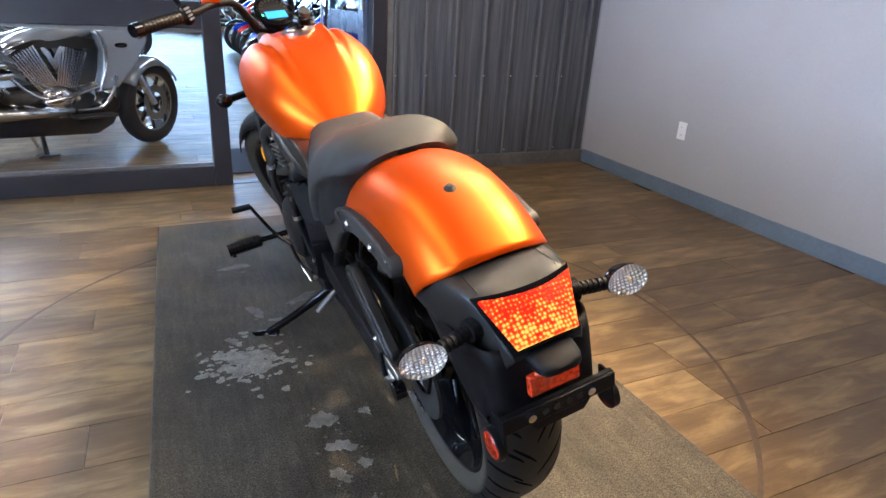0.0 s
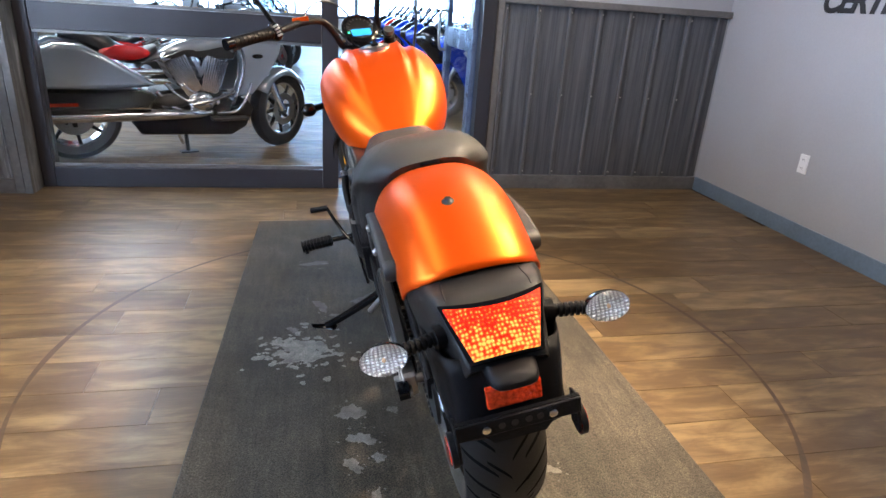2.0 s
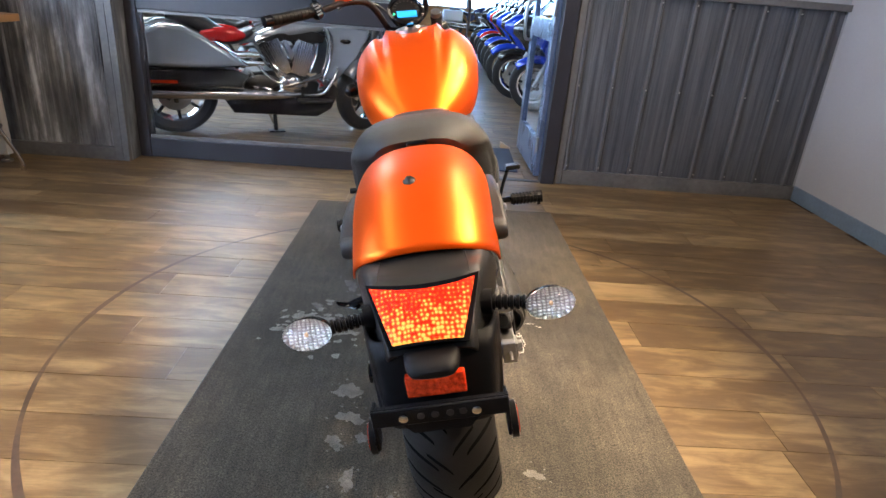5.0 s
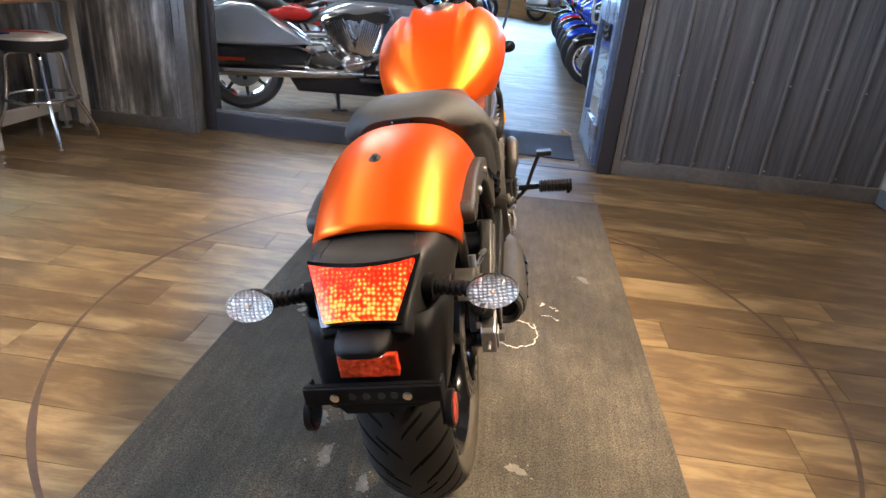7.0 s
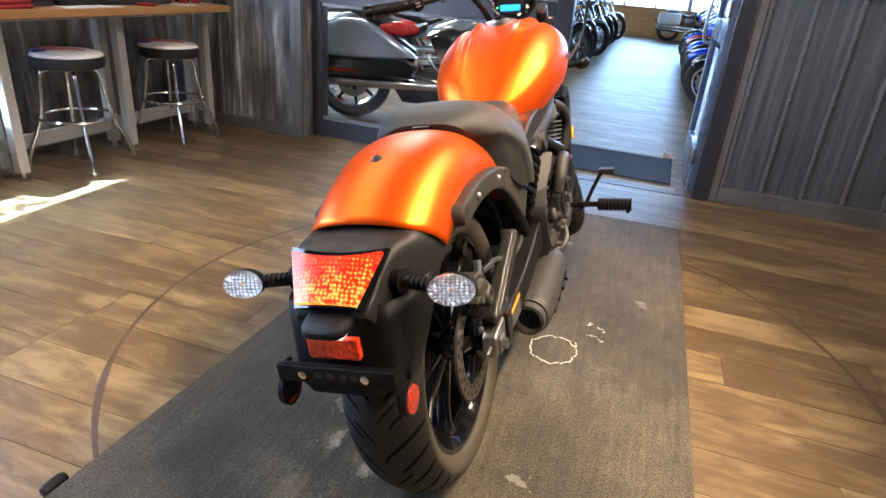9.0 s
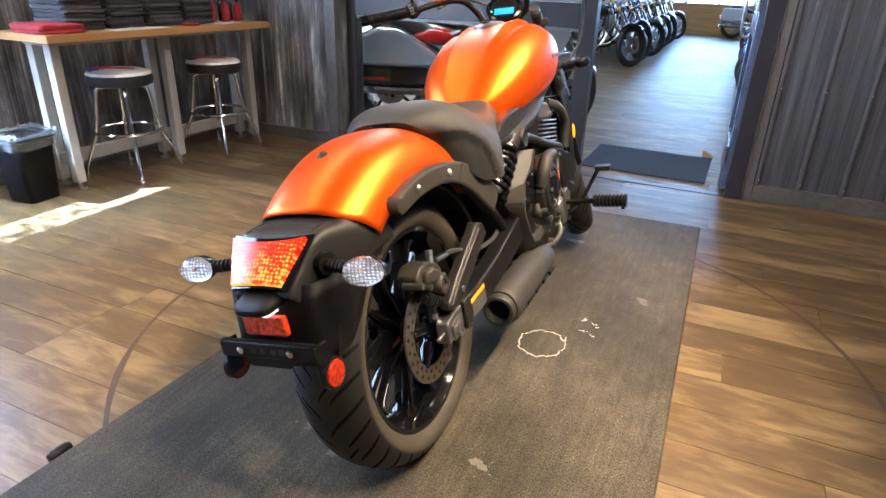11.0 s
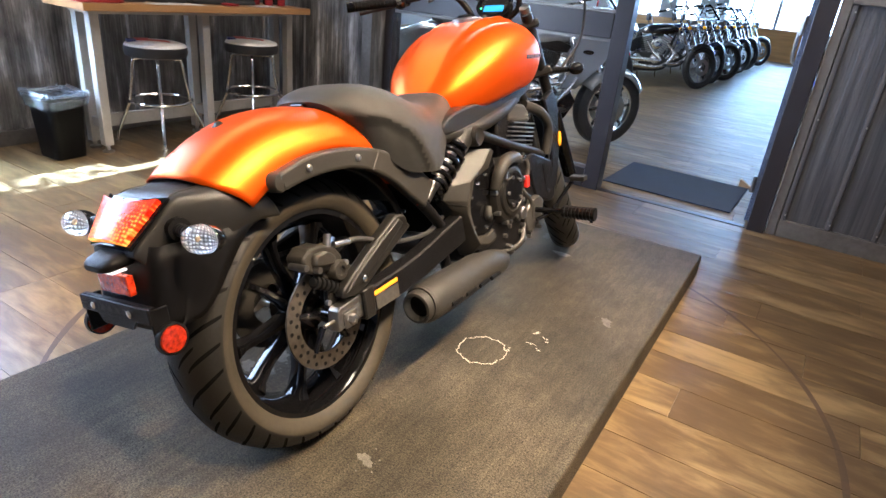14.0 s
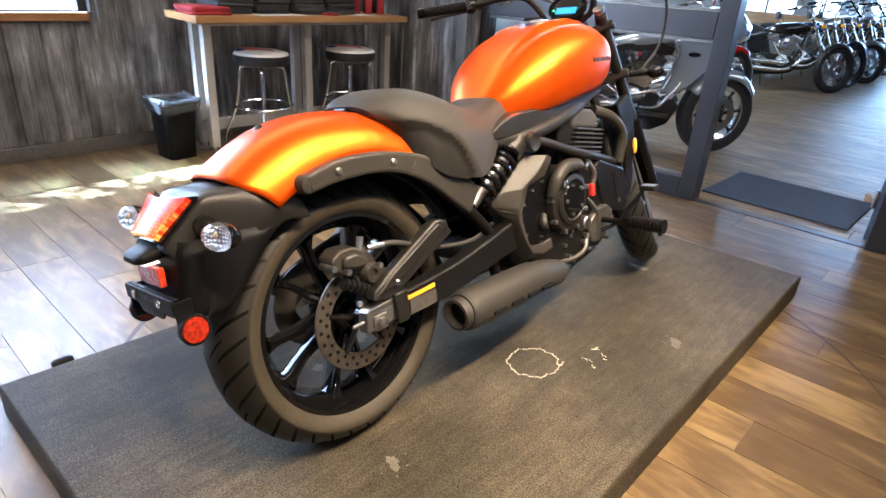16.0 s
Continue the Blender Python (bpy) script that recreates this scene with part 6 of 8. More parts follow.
P("muffler_bore", lathe(bmesh.new(), [(0, 0.256), (0.034, 0.256), (0.034, 0.2605), (0, 0.2605)], "y", (0.168, 0.022, 0.252), 24), BIN, "dark opening", muf)
for y, zc in ((0.38, 0.250), (0.462, 0.247), (0.544, 0.243), (0.618, 0.240)):
    bm = tube(bmesh.new(), [(0.2215, y - 0.028, zc - 0.014), (0.2195, y + 0.028, zc - 0.016)], 0.0068, 8)
    P("muffler_slot", bm, BIN, "dark slot", muf)

# foot controls
both("peg_bracket", lambda: plate(bmesh.new(), [(0.93, 0.33), (0.99, 0.375), (1.06, 0.38), (1.10, 0.35), (1.07, 0.29), (1.0, 0.26), (0.95, 0.27)], "x", 0.150, 0.185), CAST, "alloy peg bracket", bevel=0.006)
for s, y, z in ((1, 1.032, 0.330), (-1, 1.062, 0.310)):
    bm = rod(bmesh.new(), (s * 0.18, y - 0.01, z + 0.003), (s * 0.285, y, z), 0.010, 10)
    P("peg_arm", bm, GLOSS)
    P("foot_peg", ribbed_rod(bmesh.new(), (s * 0.283, y, z), (s * 0.402, y, z - 0.004), 0.0205, 0.0240, 9, 12), BIN, "ribbed black rubber foot peg", smooth=False)
    P("peg_tip", rod(bmesh.new(), (s * 0.388, y, z - 0.006), (s * 0.388, y - 0.004, z - 0.034), 0.006, 8), GLOSS)
P("brake_pedal", tube(bmesh.new(), [(0.20, 0.99, 0.305), (0.235, 1.04, 0.325), (0.262, 1.085, 0.375), (0.290, 1.120, 0.425)], 0.007, 8), GLOSS, "black brake pedal arm")
P("pedal_pad", boxed((0.282, 1.098, 0.424), (0.338, 1.142, 0.442)), SATIN, "ribbed pedal pad", smooth=False, bevel=0.004)
P("shift_lever", tube(bmesh.new(), [(-0.19, 0.98, 0.29), (-0.23, 1.06, 0.32), (-0.262, 1.13, 0.37), (-0.280, 1.17, 0.404)], 0.0065, 8), GLOSS, "black shift lever")
P("shift_pad", rod(bmesh.new(), (-0.278, 1.172, 0.405), (-0.345, 1.178, 0.406), 0.012, 12), BIN, "rubber shift pad")
P("shift_rod", tube(bmesh.new(), [(-0.195, 0.98, 0.285), (-0.19, 0.86, 0.25), (-0.185, 0.76, 0.24)], 0.005, 8), GLOSS, "black shift rod")
bm = bmesh.new()
rng = random.Random(8)
for k in range(12):
    y, z = rng.uniform(0.78, 1.08), rng.uniform(0.23, 0.34)
    lathe(bm, [(0, 0.16), (0.008, 0.16), (0.008, 0.172 + rng.uniform(0, 0.012)), (0, 0.178)], "x", (0, y, z), 8)
P("engine_bolts", bm, STEEL, "small case bolts and fittings")["kind"] = "stuff"
for pts, r in (([(0.17, 0.94, 0.30), (0.185, 0.90, 0.26), (0.18, 0.83, 0.245), (0.16, 0.76, 0.25)], 0.008), ([(0.165, 0.96, 0.42), (0.185, 0.985, 0.37), (0.18, 0.99, 0.31)], 0.007), ([(0.15, 0.97, 0.56), (0.17, 1.0, 0.50), (0.165, 0.98, 0.44)], 0.010)):
    P("hose", tube(bmesh.new(), pts, r, 8), CAST, "small metal line")
for y, z, r in ((0.66, 0.36, 0.008), (0.74, 0.26, 0.007), (0.80, 0.52, 0.008), (0.93, 0.50, 0.007), (0.97, 0.30, 0.008), (0.70, 0.46, 0.006), (1.02, 0.44, 0.007)):
    P("case_bolt", lathe(bmesh.new(), [(0, -0.165), (r, -0.165), (r, -0.176), (0, -0.180)], "x", (0, y, z), 8), STEEL, "small steel bolt")
for pts, r in (([(-0.14, 1.06, 0.62), (-0.185, 1.02, 0.55), (-0.19, 0.93, 0.47), (-0.17, 0.84, 0.42)], 0.013), ([(-0.15, 0.66, 0.62), (-0.178, 0.70, 0.55), (-0.18, 0.69, 0.45), (-0.165, 0.65, 0.34)], 0.008),
               ([(-0.16, 1.04, 0.34), (-0.19, 0.99, 0.29), (-0.19, 0.90, 0.255), (-0.17, 0.80, 0.25)], 0.007)):
    P("hose", tube(bmesh.new(), pts, r, 10), PLASTIC, "black rubber hose")
for y, z in ((1.02, 0.575), (0.865, 0.44), (0.69, 0.50)):
    P("hose_clip", lathe(bmesh.new(), [(0.012, -0.006), (0.0155, -0.006), (0.0155, 0.006), (0.012, 0.006)], "z", (-0.182, y, z), 16, ring=True), STEEL, "steel hose clip")
# left side: chain guard, chain run, side stand
P("chain_guard", beam([(-0.09, 0.36, 0.05), (0.05, 0.43, 0.035), (0.20, 0.465, 0.03), (0.34, 0.47, 0.03)], (-0.112, -0.098)), PLASTIC, "black belt guard")
P("rear_sprocket", lathe(bmesh.new(), [(0.05, -0.104), (0.112, -0.104), (0.112, -0.096), (0.05, -0.096)], "x", (0, 0, AX), 56, ring=True), GREYPART, "rear sprocket")
ch = bmesh.new()
for k in range(34):
    for z0, z1 in ((AX + 0.113, 0.415), (AX - 0.113, 0.36)):
        f = k / 33
        y, z = 0.62 * f, z0 + (z1 - z0) * f
        box(ch, (-0.108, y, z - 0.006), (-0.092, y + 0.012, z + 0.006))
P("chain", ch, CAST, "dirty drive chain", smooth=False)["kind"] = "stuff"
P("left_signal_bracket", rod(bmesh.new(), (-0.15, -0.03, 0.33), (-0.175, -0.03, 0.33), 0.022, 14), GLOSS, "black axle end cap")
P("side_stand", tube(bmesh.new(), [(-0.125, 0.70, 0.235), (-0.20, 0.727, 0.185), (-0.30, 0.772, 0.122), (-0.362, 0.800, 0.088)], [0.015, 0.014, 0.013, 0.013], 10), GLOSS, "black side stand")
P("stand_foot", tube(bmesh.new(), [(-0.335, 0.785, 0.080), (-0.372, 0.806, 0.083), (-0.402, 0.806, 0.092), (-0.414, 0.803, 0.102)], [0.016, 0.016, 0.013, 0.008], 10, flat=0.4), GLOSS)
P("stand_spring", tube(bmesh.new(), [(-0.13, 0.64, 0.25), (-0.20, 0.68, 0.17)], 0.009, 8), STEEL, "side stand spring")

# ---- front end, steered to the left ----
HEAD, STEER = Vector((0, 1.20, 0.95)), 29.0
axis = Vector((0, 1.585 - 1.20, 0.325 - 0.95)).normalized() * -1
TURNED = Matrix.Translation(HEAD) @ Matrix.Rotation(radians(STEER), 4, axis) @ Matrix.Translation(-HEAD)


def F(name, bm, mat, label="", **kw):
    bmesh.ops.transform(bm, matrix=TURNED, verts=bm.verts[:])
    return P(name, bm, mat, label, **kw)


def fboth(name, make, mat, label="", **kw):
    for s in (1, -1):
        bm = make()
        if s < 0:
            bmesh.ops.transform(bm, matrix=Matrix.Diagonal((-1, 1, 1, 1)), verts=bm.verts[:])
        F(name, bm, mat, label, **kw)


front = wheel("front_wheel", (0, 0, 0), 0.322, 0.062, 0.242, 10)
front.matrix_local = TURNED @ Matrix.Translation(FRONT)
disc(front, -0.075, 0.145, 0.10)
fboth("fork_tube", lambda: rod(bmesh.new(), (0.098, 1.17, 0.985), (0.098, 1.44, 0.555), 0.0215, 18), SATIN, "black fork tube")
fboth("fork_slider", lambda: rod(bmesh.new(), (0.098, 1.41, 0.605), (0.098, 1.59, 0.320), 0.029, 18), GLOSS, "gloss black fork leg")
for a, w in (((0, 1.205, 0.945), 0.028), ((0, 1.31, 0.775), 0.034)):
    F("fork_yoke", boxed((-0.135, a[1] - 0.035, a[2] - w / 2), (0.135, a[1] + 0.035, a[2] + w / 2)), SATIN, "black fork yoke", bevel=0.008)
fboth("fork_cap", lambda: rod(bmesh.new(), (0.098, 1.165, 0.992), (0.098, 1.155, 1.006), 0.019, 16), STEEL, "bright fork cap")
rows = []
for i in range(20):
    ph = radians(-62 + 118 * i / 19)
    row = []
    for j in range(15):
        s = j / 14 * 2 - 1
        r = 0.350 - 0.05 * abs(s) ** 2.4
        row.append((0.078 * s, FRONT[1] + r * math.sin(ph), FRONT[2] + r * math.cos(ph)))
    rows.append(row)
F("front_fender", skin(bmesh.new(), rows, closed=False), PLASTIC, "black front fender", solid=0.004)
F("headlamp", ball(bmesh.new(), (0, 1.40, 0.87), (0.085, 0.075, 0.095), 22, 14), GLOSS, "black headlamp shell")
# instrument pod, tilted to the rider
pod = P("gauge_pod", lathe(bmesh.new(), [(0, -0.035), (0.05, -0.03), (0.066, -0.005), (0.068, 0.012), (0.060, 0.016), (0.056, 0.010), (0, 0.010)], "z", (0, 0, 0), 32), GLOSS, "black instrument pod")
pod.matrix_local = Matrix.Translation(TURNED @ Vector((0, 1.185, 1.045))) @ pose(0, 0, 0, 44, 4, STEER * 0.4)
P("display", boxed((-0.036, -0.034, 0.0105), (0.036, -0.004, 0.0125)), LCD, "lit blue display", pod, smooth=False)
P("dial_face", lathe(bmesh.new(), [(0, 0.0102), (0.05, 0.0102), (0.05, 0.0108), (0, 0.0108)], "z", (0, 0.004, 0), 28), BIN, "dark dial", pod)
P("warning_lamp", boxed((-0.050, -0.020, 0.0112), (-0.044, -0.014, 0.0132)), LED_GREEN, "small green lamp", pod, smooth=False)
bm = bmesh.new()
for k in range(13):
    a = radians(-30 + 240 * k / 12)
    box(bm, (-0.001, 0.037, 0.0110), (0.001, 0.046, 0.0118), pose(0, 0.004, 0) @ pose(0, 0, 0, 0, 0, math.degrees(a) - 90))
P("dial_marks", bm, CAST, "faint dial marks", pod, smooth=False)
F("pod_stem", rod(bmesh.new(), (0, 1.20, 0.955), (0, 1.19, 1.02), 0.018, 12), GLOSS)

# handlebar: points of the left half as they stand, the right half by mirroring in the steered plane
unturn = TURNED.inverted()
LBAR = [unturn @ Vector(q) for q in ((-0.030, 1.195, 0.985), (-0.085, 1.165, 0.995), (-0.110, 1.140, 1.045), (-0.140, 1.112, 1.090), (-0.180, 1.085, 1.104), (-0.235, 1.048, 1.102), (-0.290, 1.000, 1.092), (-0.435, 0.885, 1.083))]
GRIP = LBAR[-1], LBAR[-2]
for s in (1, -1):
    fl = lambda q: Vector((q.x * s, q.y, q.z))
    bm = tube(bmesh.new(), [fl(q) for q in LBAR], 0.0115, 12)
    F("handlebar", bm, PLASTIC, "black handlebar")
    a, b = fl(GRIP[0]), fl(GRIP[1])
    F("grip", ribbed_rod(bmesh.new(), a, b + (a - b) * 0.18, 0.0172, 0.0188, 11, 18), BIN, "black rubber grip")
    F("bar_end", rod(bmesh.new(), a + (a - b) * 0.14, a, 0.0185, 16), GLOSS, "bar end weight")
    c = b + (a - b) * 0.10
    F("switch_box", ball(bmesh.new(), tuple(c), (0.026, 0.024, 0.030), 14, 10), GLOSS, "switch housing")
    bm = bmesh.new()
    for k in range(4):
        q = c + Vector((0.0, -0.024, -0.012 + 0.010 * k))
        box(bm, tuple(q - Vector((0.008, 0.004, 0.003))), tuple(q + Vector((0.008, 0.004, 0.003))))
    F("switch", bm, STEEL, "small switches", smooth=False)
    lev = [b + Vector((0, 0.035, -0.004)), b + (a - b) * 0.3 + Vector((0, 0.055, -0.008)), b + (a - b) * 0.75 + Vector((0, 0.050, -0.016)), a + Vector((0, 0.046, -0.020))]
    F("lever", tube(bmesh.new(), lev, [0.010, 0.007, 0.006, 0.008], 10), CAST, "silver hand lever")
    F("lever_perch", rod(bmesh.new(), b + Vector((0, 0.0, 0)), b + Vector((0, 0.042, -0.004)), 0.013, 10), GLOSS)
    bm = tube(bmesh.new(), [b + Vector((0, 0.02, 0.01)), b + Vector((s * -0.01, 0.04, 0.10)), b + Vector((s * -0.05, 0.06, 0.20)), b + Vector((s * -0.11, 0.07, 0.26))], 0.0078, 8)
    F("mirror_stem", bm, GLOSS, "black mirror stem")
    mir = ball(bmesh.new(), tuple(b + Vector((s * -0.16, 0.07, 0.29))), (0.075, 0.016, 0.045), 20, 10)
    F("mirror", mir, GLOSS, "black oval mirror")
for pts, r in (([(-0.25, 1.09, 1.085), (-0.20, 1.20, 1.11), (-0.10, 1.27, 1.06), (-0.03, 1.28, 0.93), (-0.02, 1.24, 0.80)], 0.005), ([(0.22, 1.33, 1.085), (0.235, 1.42, 1.04), (0.20, 1.45, 0.90), (0.14, 1.40, 0.80)], 0.0055),
               ([(-0.23, 1.07, 1.10), (-0.15, 1.16, 1.16), (-0.06, 1.24, 1.12), (0.0, 1.29, 0.98)], 0.004)):
    P("cable", tube(bmesh.new(), pts, r, 8), CABLE, "black control cable")
P("clutch_tag", boxed((-0.245, 1.05, 1.108), (-0.19, 1.075, 1.122)), ORANGE, "orange tag on the bar", smooth=False, bevel=0.002)
signal((-0.257, 1.145, 0.802), (-0.11, 1.245, 0.80), (0.45, 0.9, 0), "front_turn_signal", False, (0.027, 0.034, 0.024))
signal((0.205, 1.415, 0.802), (0.08, 1.345, 0.80), (0.45, 0.9, 0), "front_turn_signal", False, (0.027, 0.034, 0.024))

# ---- motorcycles in the hall ----
SILVER = material("silver_grey_paint", (0.30, 0.33, 0.36), 0.16, 0.45, 0.06, 300, coat=0.8)
PAINT_RED = material("deep_red_paint", (0.48, 0.012, 0.012), 0.18, 0.2, coat=0.6)
PAINT_BLACK = material("black_paint", (0.008, 0.008, 0.010), 0.12, 0.1, coat=0.6)
PAINT_BLUE = material("blue_paint", (0.008, 0.045, 0.42), 0.2, 0.25, coat=0.6)
PAINT_NAVY = material("navy_paint", (0.012, 0.02, 0.075), 0.15, 0.2, coat=0.6)
PAINT_WHITE = material("white_paint", (0.65, 0.66, 0.68), 0.25, 0.0, coat=0.6)
TYRE_FAR = material("tyre_black", (0.014, 0.014, 0.015), 0.6, 0, 0.2, 60)
SCREEN_FILM = clear_glass("screen_film", (0.8, 0.88, 0.95))
BELLY = material("engine_black", (0.016, 0.015, 0.014), 0.4, 0.2, 0.3, 60)


def hall_wheel(parent, y, R, half, spokes, alloy, turn=0.0, n=44):
    at = Matrix.Translation((0, y, R)) @ Matrix.Rotation(radians(turn), 4, "Z")
    prof = [(R - 0.10, half * 0.8), (R - 0.05, half), (R - 0.015, half * 0.75), (R, half * 0.2), (R, -half * 0.2), (R - 0.015, -half * 0.75), (R - 0.05, -half), (R - 0.10, -half * 0.8)]
    w = part("wheel", lathe(bmesh.new(), prof, "x", (0, 0, 0), n, ring=True), TYRE_FAR, parent, "black tyre")
    w.matrix_local = at
    r = R - 0.098
    rim = lathe(bmesh.new(), [(r + 0.004, half * 0.75), (r - 0.018, half * 0.7), (r - 0.022, -half * 0.7), (r + 0.004, -half * 0.75)], "x", (0, 0, 0), n, ring=True)
    part("rim", rim, CHROME, w, "chrome rim")
    for k in range(spokes):
        a = 2 * math.pi * k / spokes
        bm = tube(bmesh.new(), [(0, 0.03 * math.cos(a), 0.03 * math.sin(a)), (0, (r - 0.01) * math.cos(a + 0.12), (r - 0.01) * math.sin(a + 0.12))], [0.020, 0.013], 6)
        part("spoke", bm, alloy, w)
    for s in (1, -1):
        part("disc", lathe(bmesh.new(), [(0.08, s * half * 0.95), (0.135, s * half * 0.95), (0.135, s * (half * 0.95 + 0.005)), (0.08, s * (half * 0.95 + 0.005))], "x", (0, 0, 0), 32, ring=True), STEEL, w)
    part("hub", lathe(bmesh.new(), [(0, -half), (0.045, -half), (0.045, half), (0, half)], "x", (0, 0, 0), 20), alloy, w)
    return w


def steered(y, turn):
    return Matrix.Translation((0, y, 0)) @ Matrix.Rotation(radians(turn), 4, "Z") @ Matrix.Translation((0, -y, 0))


def finned(parent, base, top, w, d, mat, count=9, name="cylinder"):
    """A finned cylinder between two points of the middle plane."""
    a, b = Vector((0, *base)), Vector((0, *top))
    ax = (b - a).normalized()
    side = Vector((0, ax.z, -ax.y))
    cyl = None
    for k in range(count):
        p = a + (b - a) * (k + 0.5) / count
        h = (b - a).length / count * 0.30
        ring = []
        for q in (-h, h):
            ring.append([p + ax * q + Vector((x, 0, 0)) + side * u for x, u in ((-w, -d), (w, -d), (w * 1.08, 0), (w, d), (-w, d), (-w * 1.08, 0))])
        bm = skin(bmesh.new(), ring)
        if cyl is None:
            core = skin(bmesh.new(), [[a + Vector((x, 0, 0)) + side * u for x, u in ((-w * .85, -d * .85), (w * .85, -d * .85), (w * .85, d * .85), (-w * .85, d * .85))], [b + Vector((x, 0, 0)) + side * u for x, u in ((-w * .85, -d * .85), (w * .85, -d * .85), (w * .85, d * .85), (-w * .85, d * .85))]])
            cyl = part(name, core, BELLY, parent, "finned cylinder", False)
        part("fin", bm, mat, cyl, "", False)
    part("rocker_cover", skin(bmesh.new(), [[b + ax * q + Vector((x, 0, 0)) * s + side * u * s for x, u in ((-w, -d), (w, -d), (w, d), (-w, d))] for q, s in ((0, 1.05), (0.035, 1.05), (0.06, 0.8))]), CHROME, cyl, "chrome rocker cover", bevel=0.006)
    return cyl


def body_loft(parent, name, keys, mat, label="", p=0.7, n=24, steps=24):
    """keys: y, top, half width, bottom."""
    rings = []
    for y, top, hw, bot in smoothed(keys, steps):
        mid = (top + bot) / 2
        rings.append([(float(hw * math.copysign(abs(math.cos(a)) ** p, math.cos(a))), float(y), float(mid + (top - bot) / 2 * math.copysign(abs(math.sin(a)) ** p, math.sin(a)))) for a in (2 * math.pi * j / n for j in range(n))])
    return part(name, skin(bmesh.new(), rings), mat, parent, label)


def tourer(m):
    b = root("touring_motorcycle", m, "silver-grey touring motorcycle with hard bags, behind the glass", "motorcycle")
    hall_wheel(b, 0.0, 0.325, 0.085, 8, BELLY)
    hall_wheel(b, 1.55, 0.320, 0.062, 8, BELLY, 30)
    bag = [(-0.26, 0.55), (-0.30, 0.66), (-0.24, 0.79), (-0.08, 0.855), (0.08, 0.845), (0.22, 0.775), (0.40, 0.66), (0.54, 0.57), (0.35, 0.555), (0.12, 0.545)]
    for s in (1, -1):
        rings = []
        for x, q in ((0.17, 0.96), (0.22, 1.0), (0.33, 1.0), (0.375, 0.95), (0.395, 0.84)):
            rings.append([(s * x, 0.08 + (y - 0.08) * q, 0.68 + (z - 0.68) * q) for y, z in bag])
        case = part("saddlebag", skin(bmesh.new(), rings), SILVER, b, "silver-grey hard saddlebag", bevel=0.012)
        part("bag_seam", boxed((s * 0.37, -0.27, 0.542), (s * 0.386, 0.36, 0.550)), PAINT_BLACK, case, "dark seam", False)
        low = [(-0.26, 0.535), (-0.24, 0.42), (0.10, 0.405), (0.46, 0.42), (0.53, 0.50), (0.42, 0.545), (0.10, 0.535)]
        part("lower_panel", plate(bmesh.new(), low, "x", s * 0.18, s * 0.37), PAINT_BLACK, b, "black lower panel", bevel=0.012)
        part("bag_reflector", boxed((s * 0.365, -0.20, 0.440), (s * 0.374, 0.02, 0.462)), REFLECT, b, "red strip", False)
        part("exhaust", tube(bmesh.new(), [(s * 0.16, 0.95, 0.33), (s * 0.22, 0.75, 0.335), (s * 0.25, 0.45, 0.345), (s * 0.26, 0.0, 0.352), (s * 0.26, -0.40, 0.358)], [0.028, 0.036, 0.044, 0.046, 0.046], 16), CHROME, b, "long chrome exhaust")
        part("fork_leg", rod(bmesh.new(), (s * 0.10, 1.34, 0.80), (s * 0.10, 1.55, 0.320), 0.030, 14), CHROME, b, "chrome fork leg")
        fair = [(1.13, 0.86), (1.26, 0.915), (1.52, 0.945), (1.50, 0.80), (1.40, 0.64), (1.25, 0.47), (1.10, 0.45), (1.155, 0.60), (1.175, 0.74)]
        rings = [[(s * x, 1.28 + (y - 1.28) * q, 0.70 + (z - 0.70) * q) for y, z in fair] for x, q in ((0.15, 0.98), (0.22, 1.0), (0.255, 0.93))]
        part("fairing_side", skin(bmesh.new(), rings), SILVER, b, "silver-grey leg shield", bevel=0.01)
        part("fairing_strip", tube(bmesh.new(), [(s * 0.262, 1.15, 0.865), (s * 0.272, 1.185, 0.78), (s * 0.270, 1.175, 0.62), (s * 0.262, 1.115, 0.46)], [0.016, 0.030, 0.028, 0.016], 10, flat=0.4), CHROME, b, "chrome strip")
        part("vent", ball(bmesh.new(), (s * 0.26, 1.30, 0.77), (0.012, 0.045, 0.018)), PAINT_BLACK, b, "dark vent")
        part("side_arch", plate(bmesh.new(), [(0.62, 0.74), (0.78, 0.80), (1.05, 0.83), (1.16, 0.80), (1.14, 0.74), (0.85, 0.745)], "x", s * 0.10, s * 0.165), BELLY, b, "dark tank underside", bevel=0.006)
        part("engine_bar", tube(bmesh.new(), [(s * 0.20, 0.80, 0.40), (s * 0.24, 0.95, 0.44), (s * 0.25, 1.12, 0.50)], 0.014, 10), CHROME, b, "chrome bar")
        part("crank_cover", ball(bmesh.new(), (s * 0.17, 0.87, 0.41), (0.05, 0.11, 0.085), 18, 10), CHROME, b, "polished engine cover")
        part("gear_cover", ball(bmesh.new(), (s * 0.17, 0.66, 0.43), (0.045, 0.13, 0.055), 18, 10), CAST, b, "alloy gearbox cover")
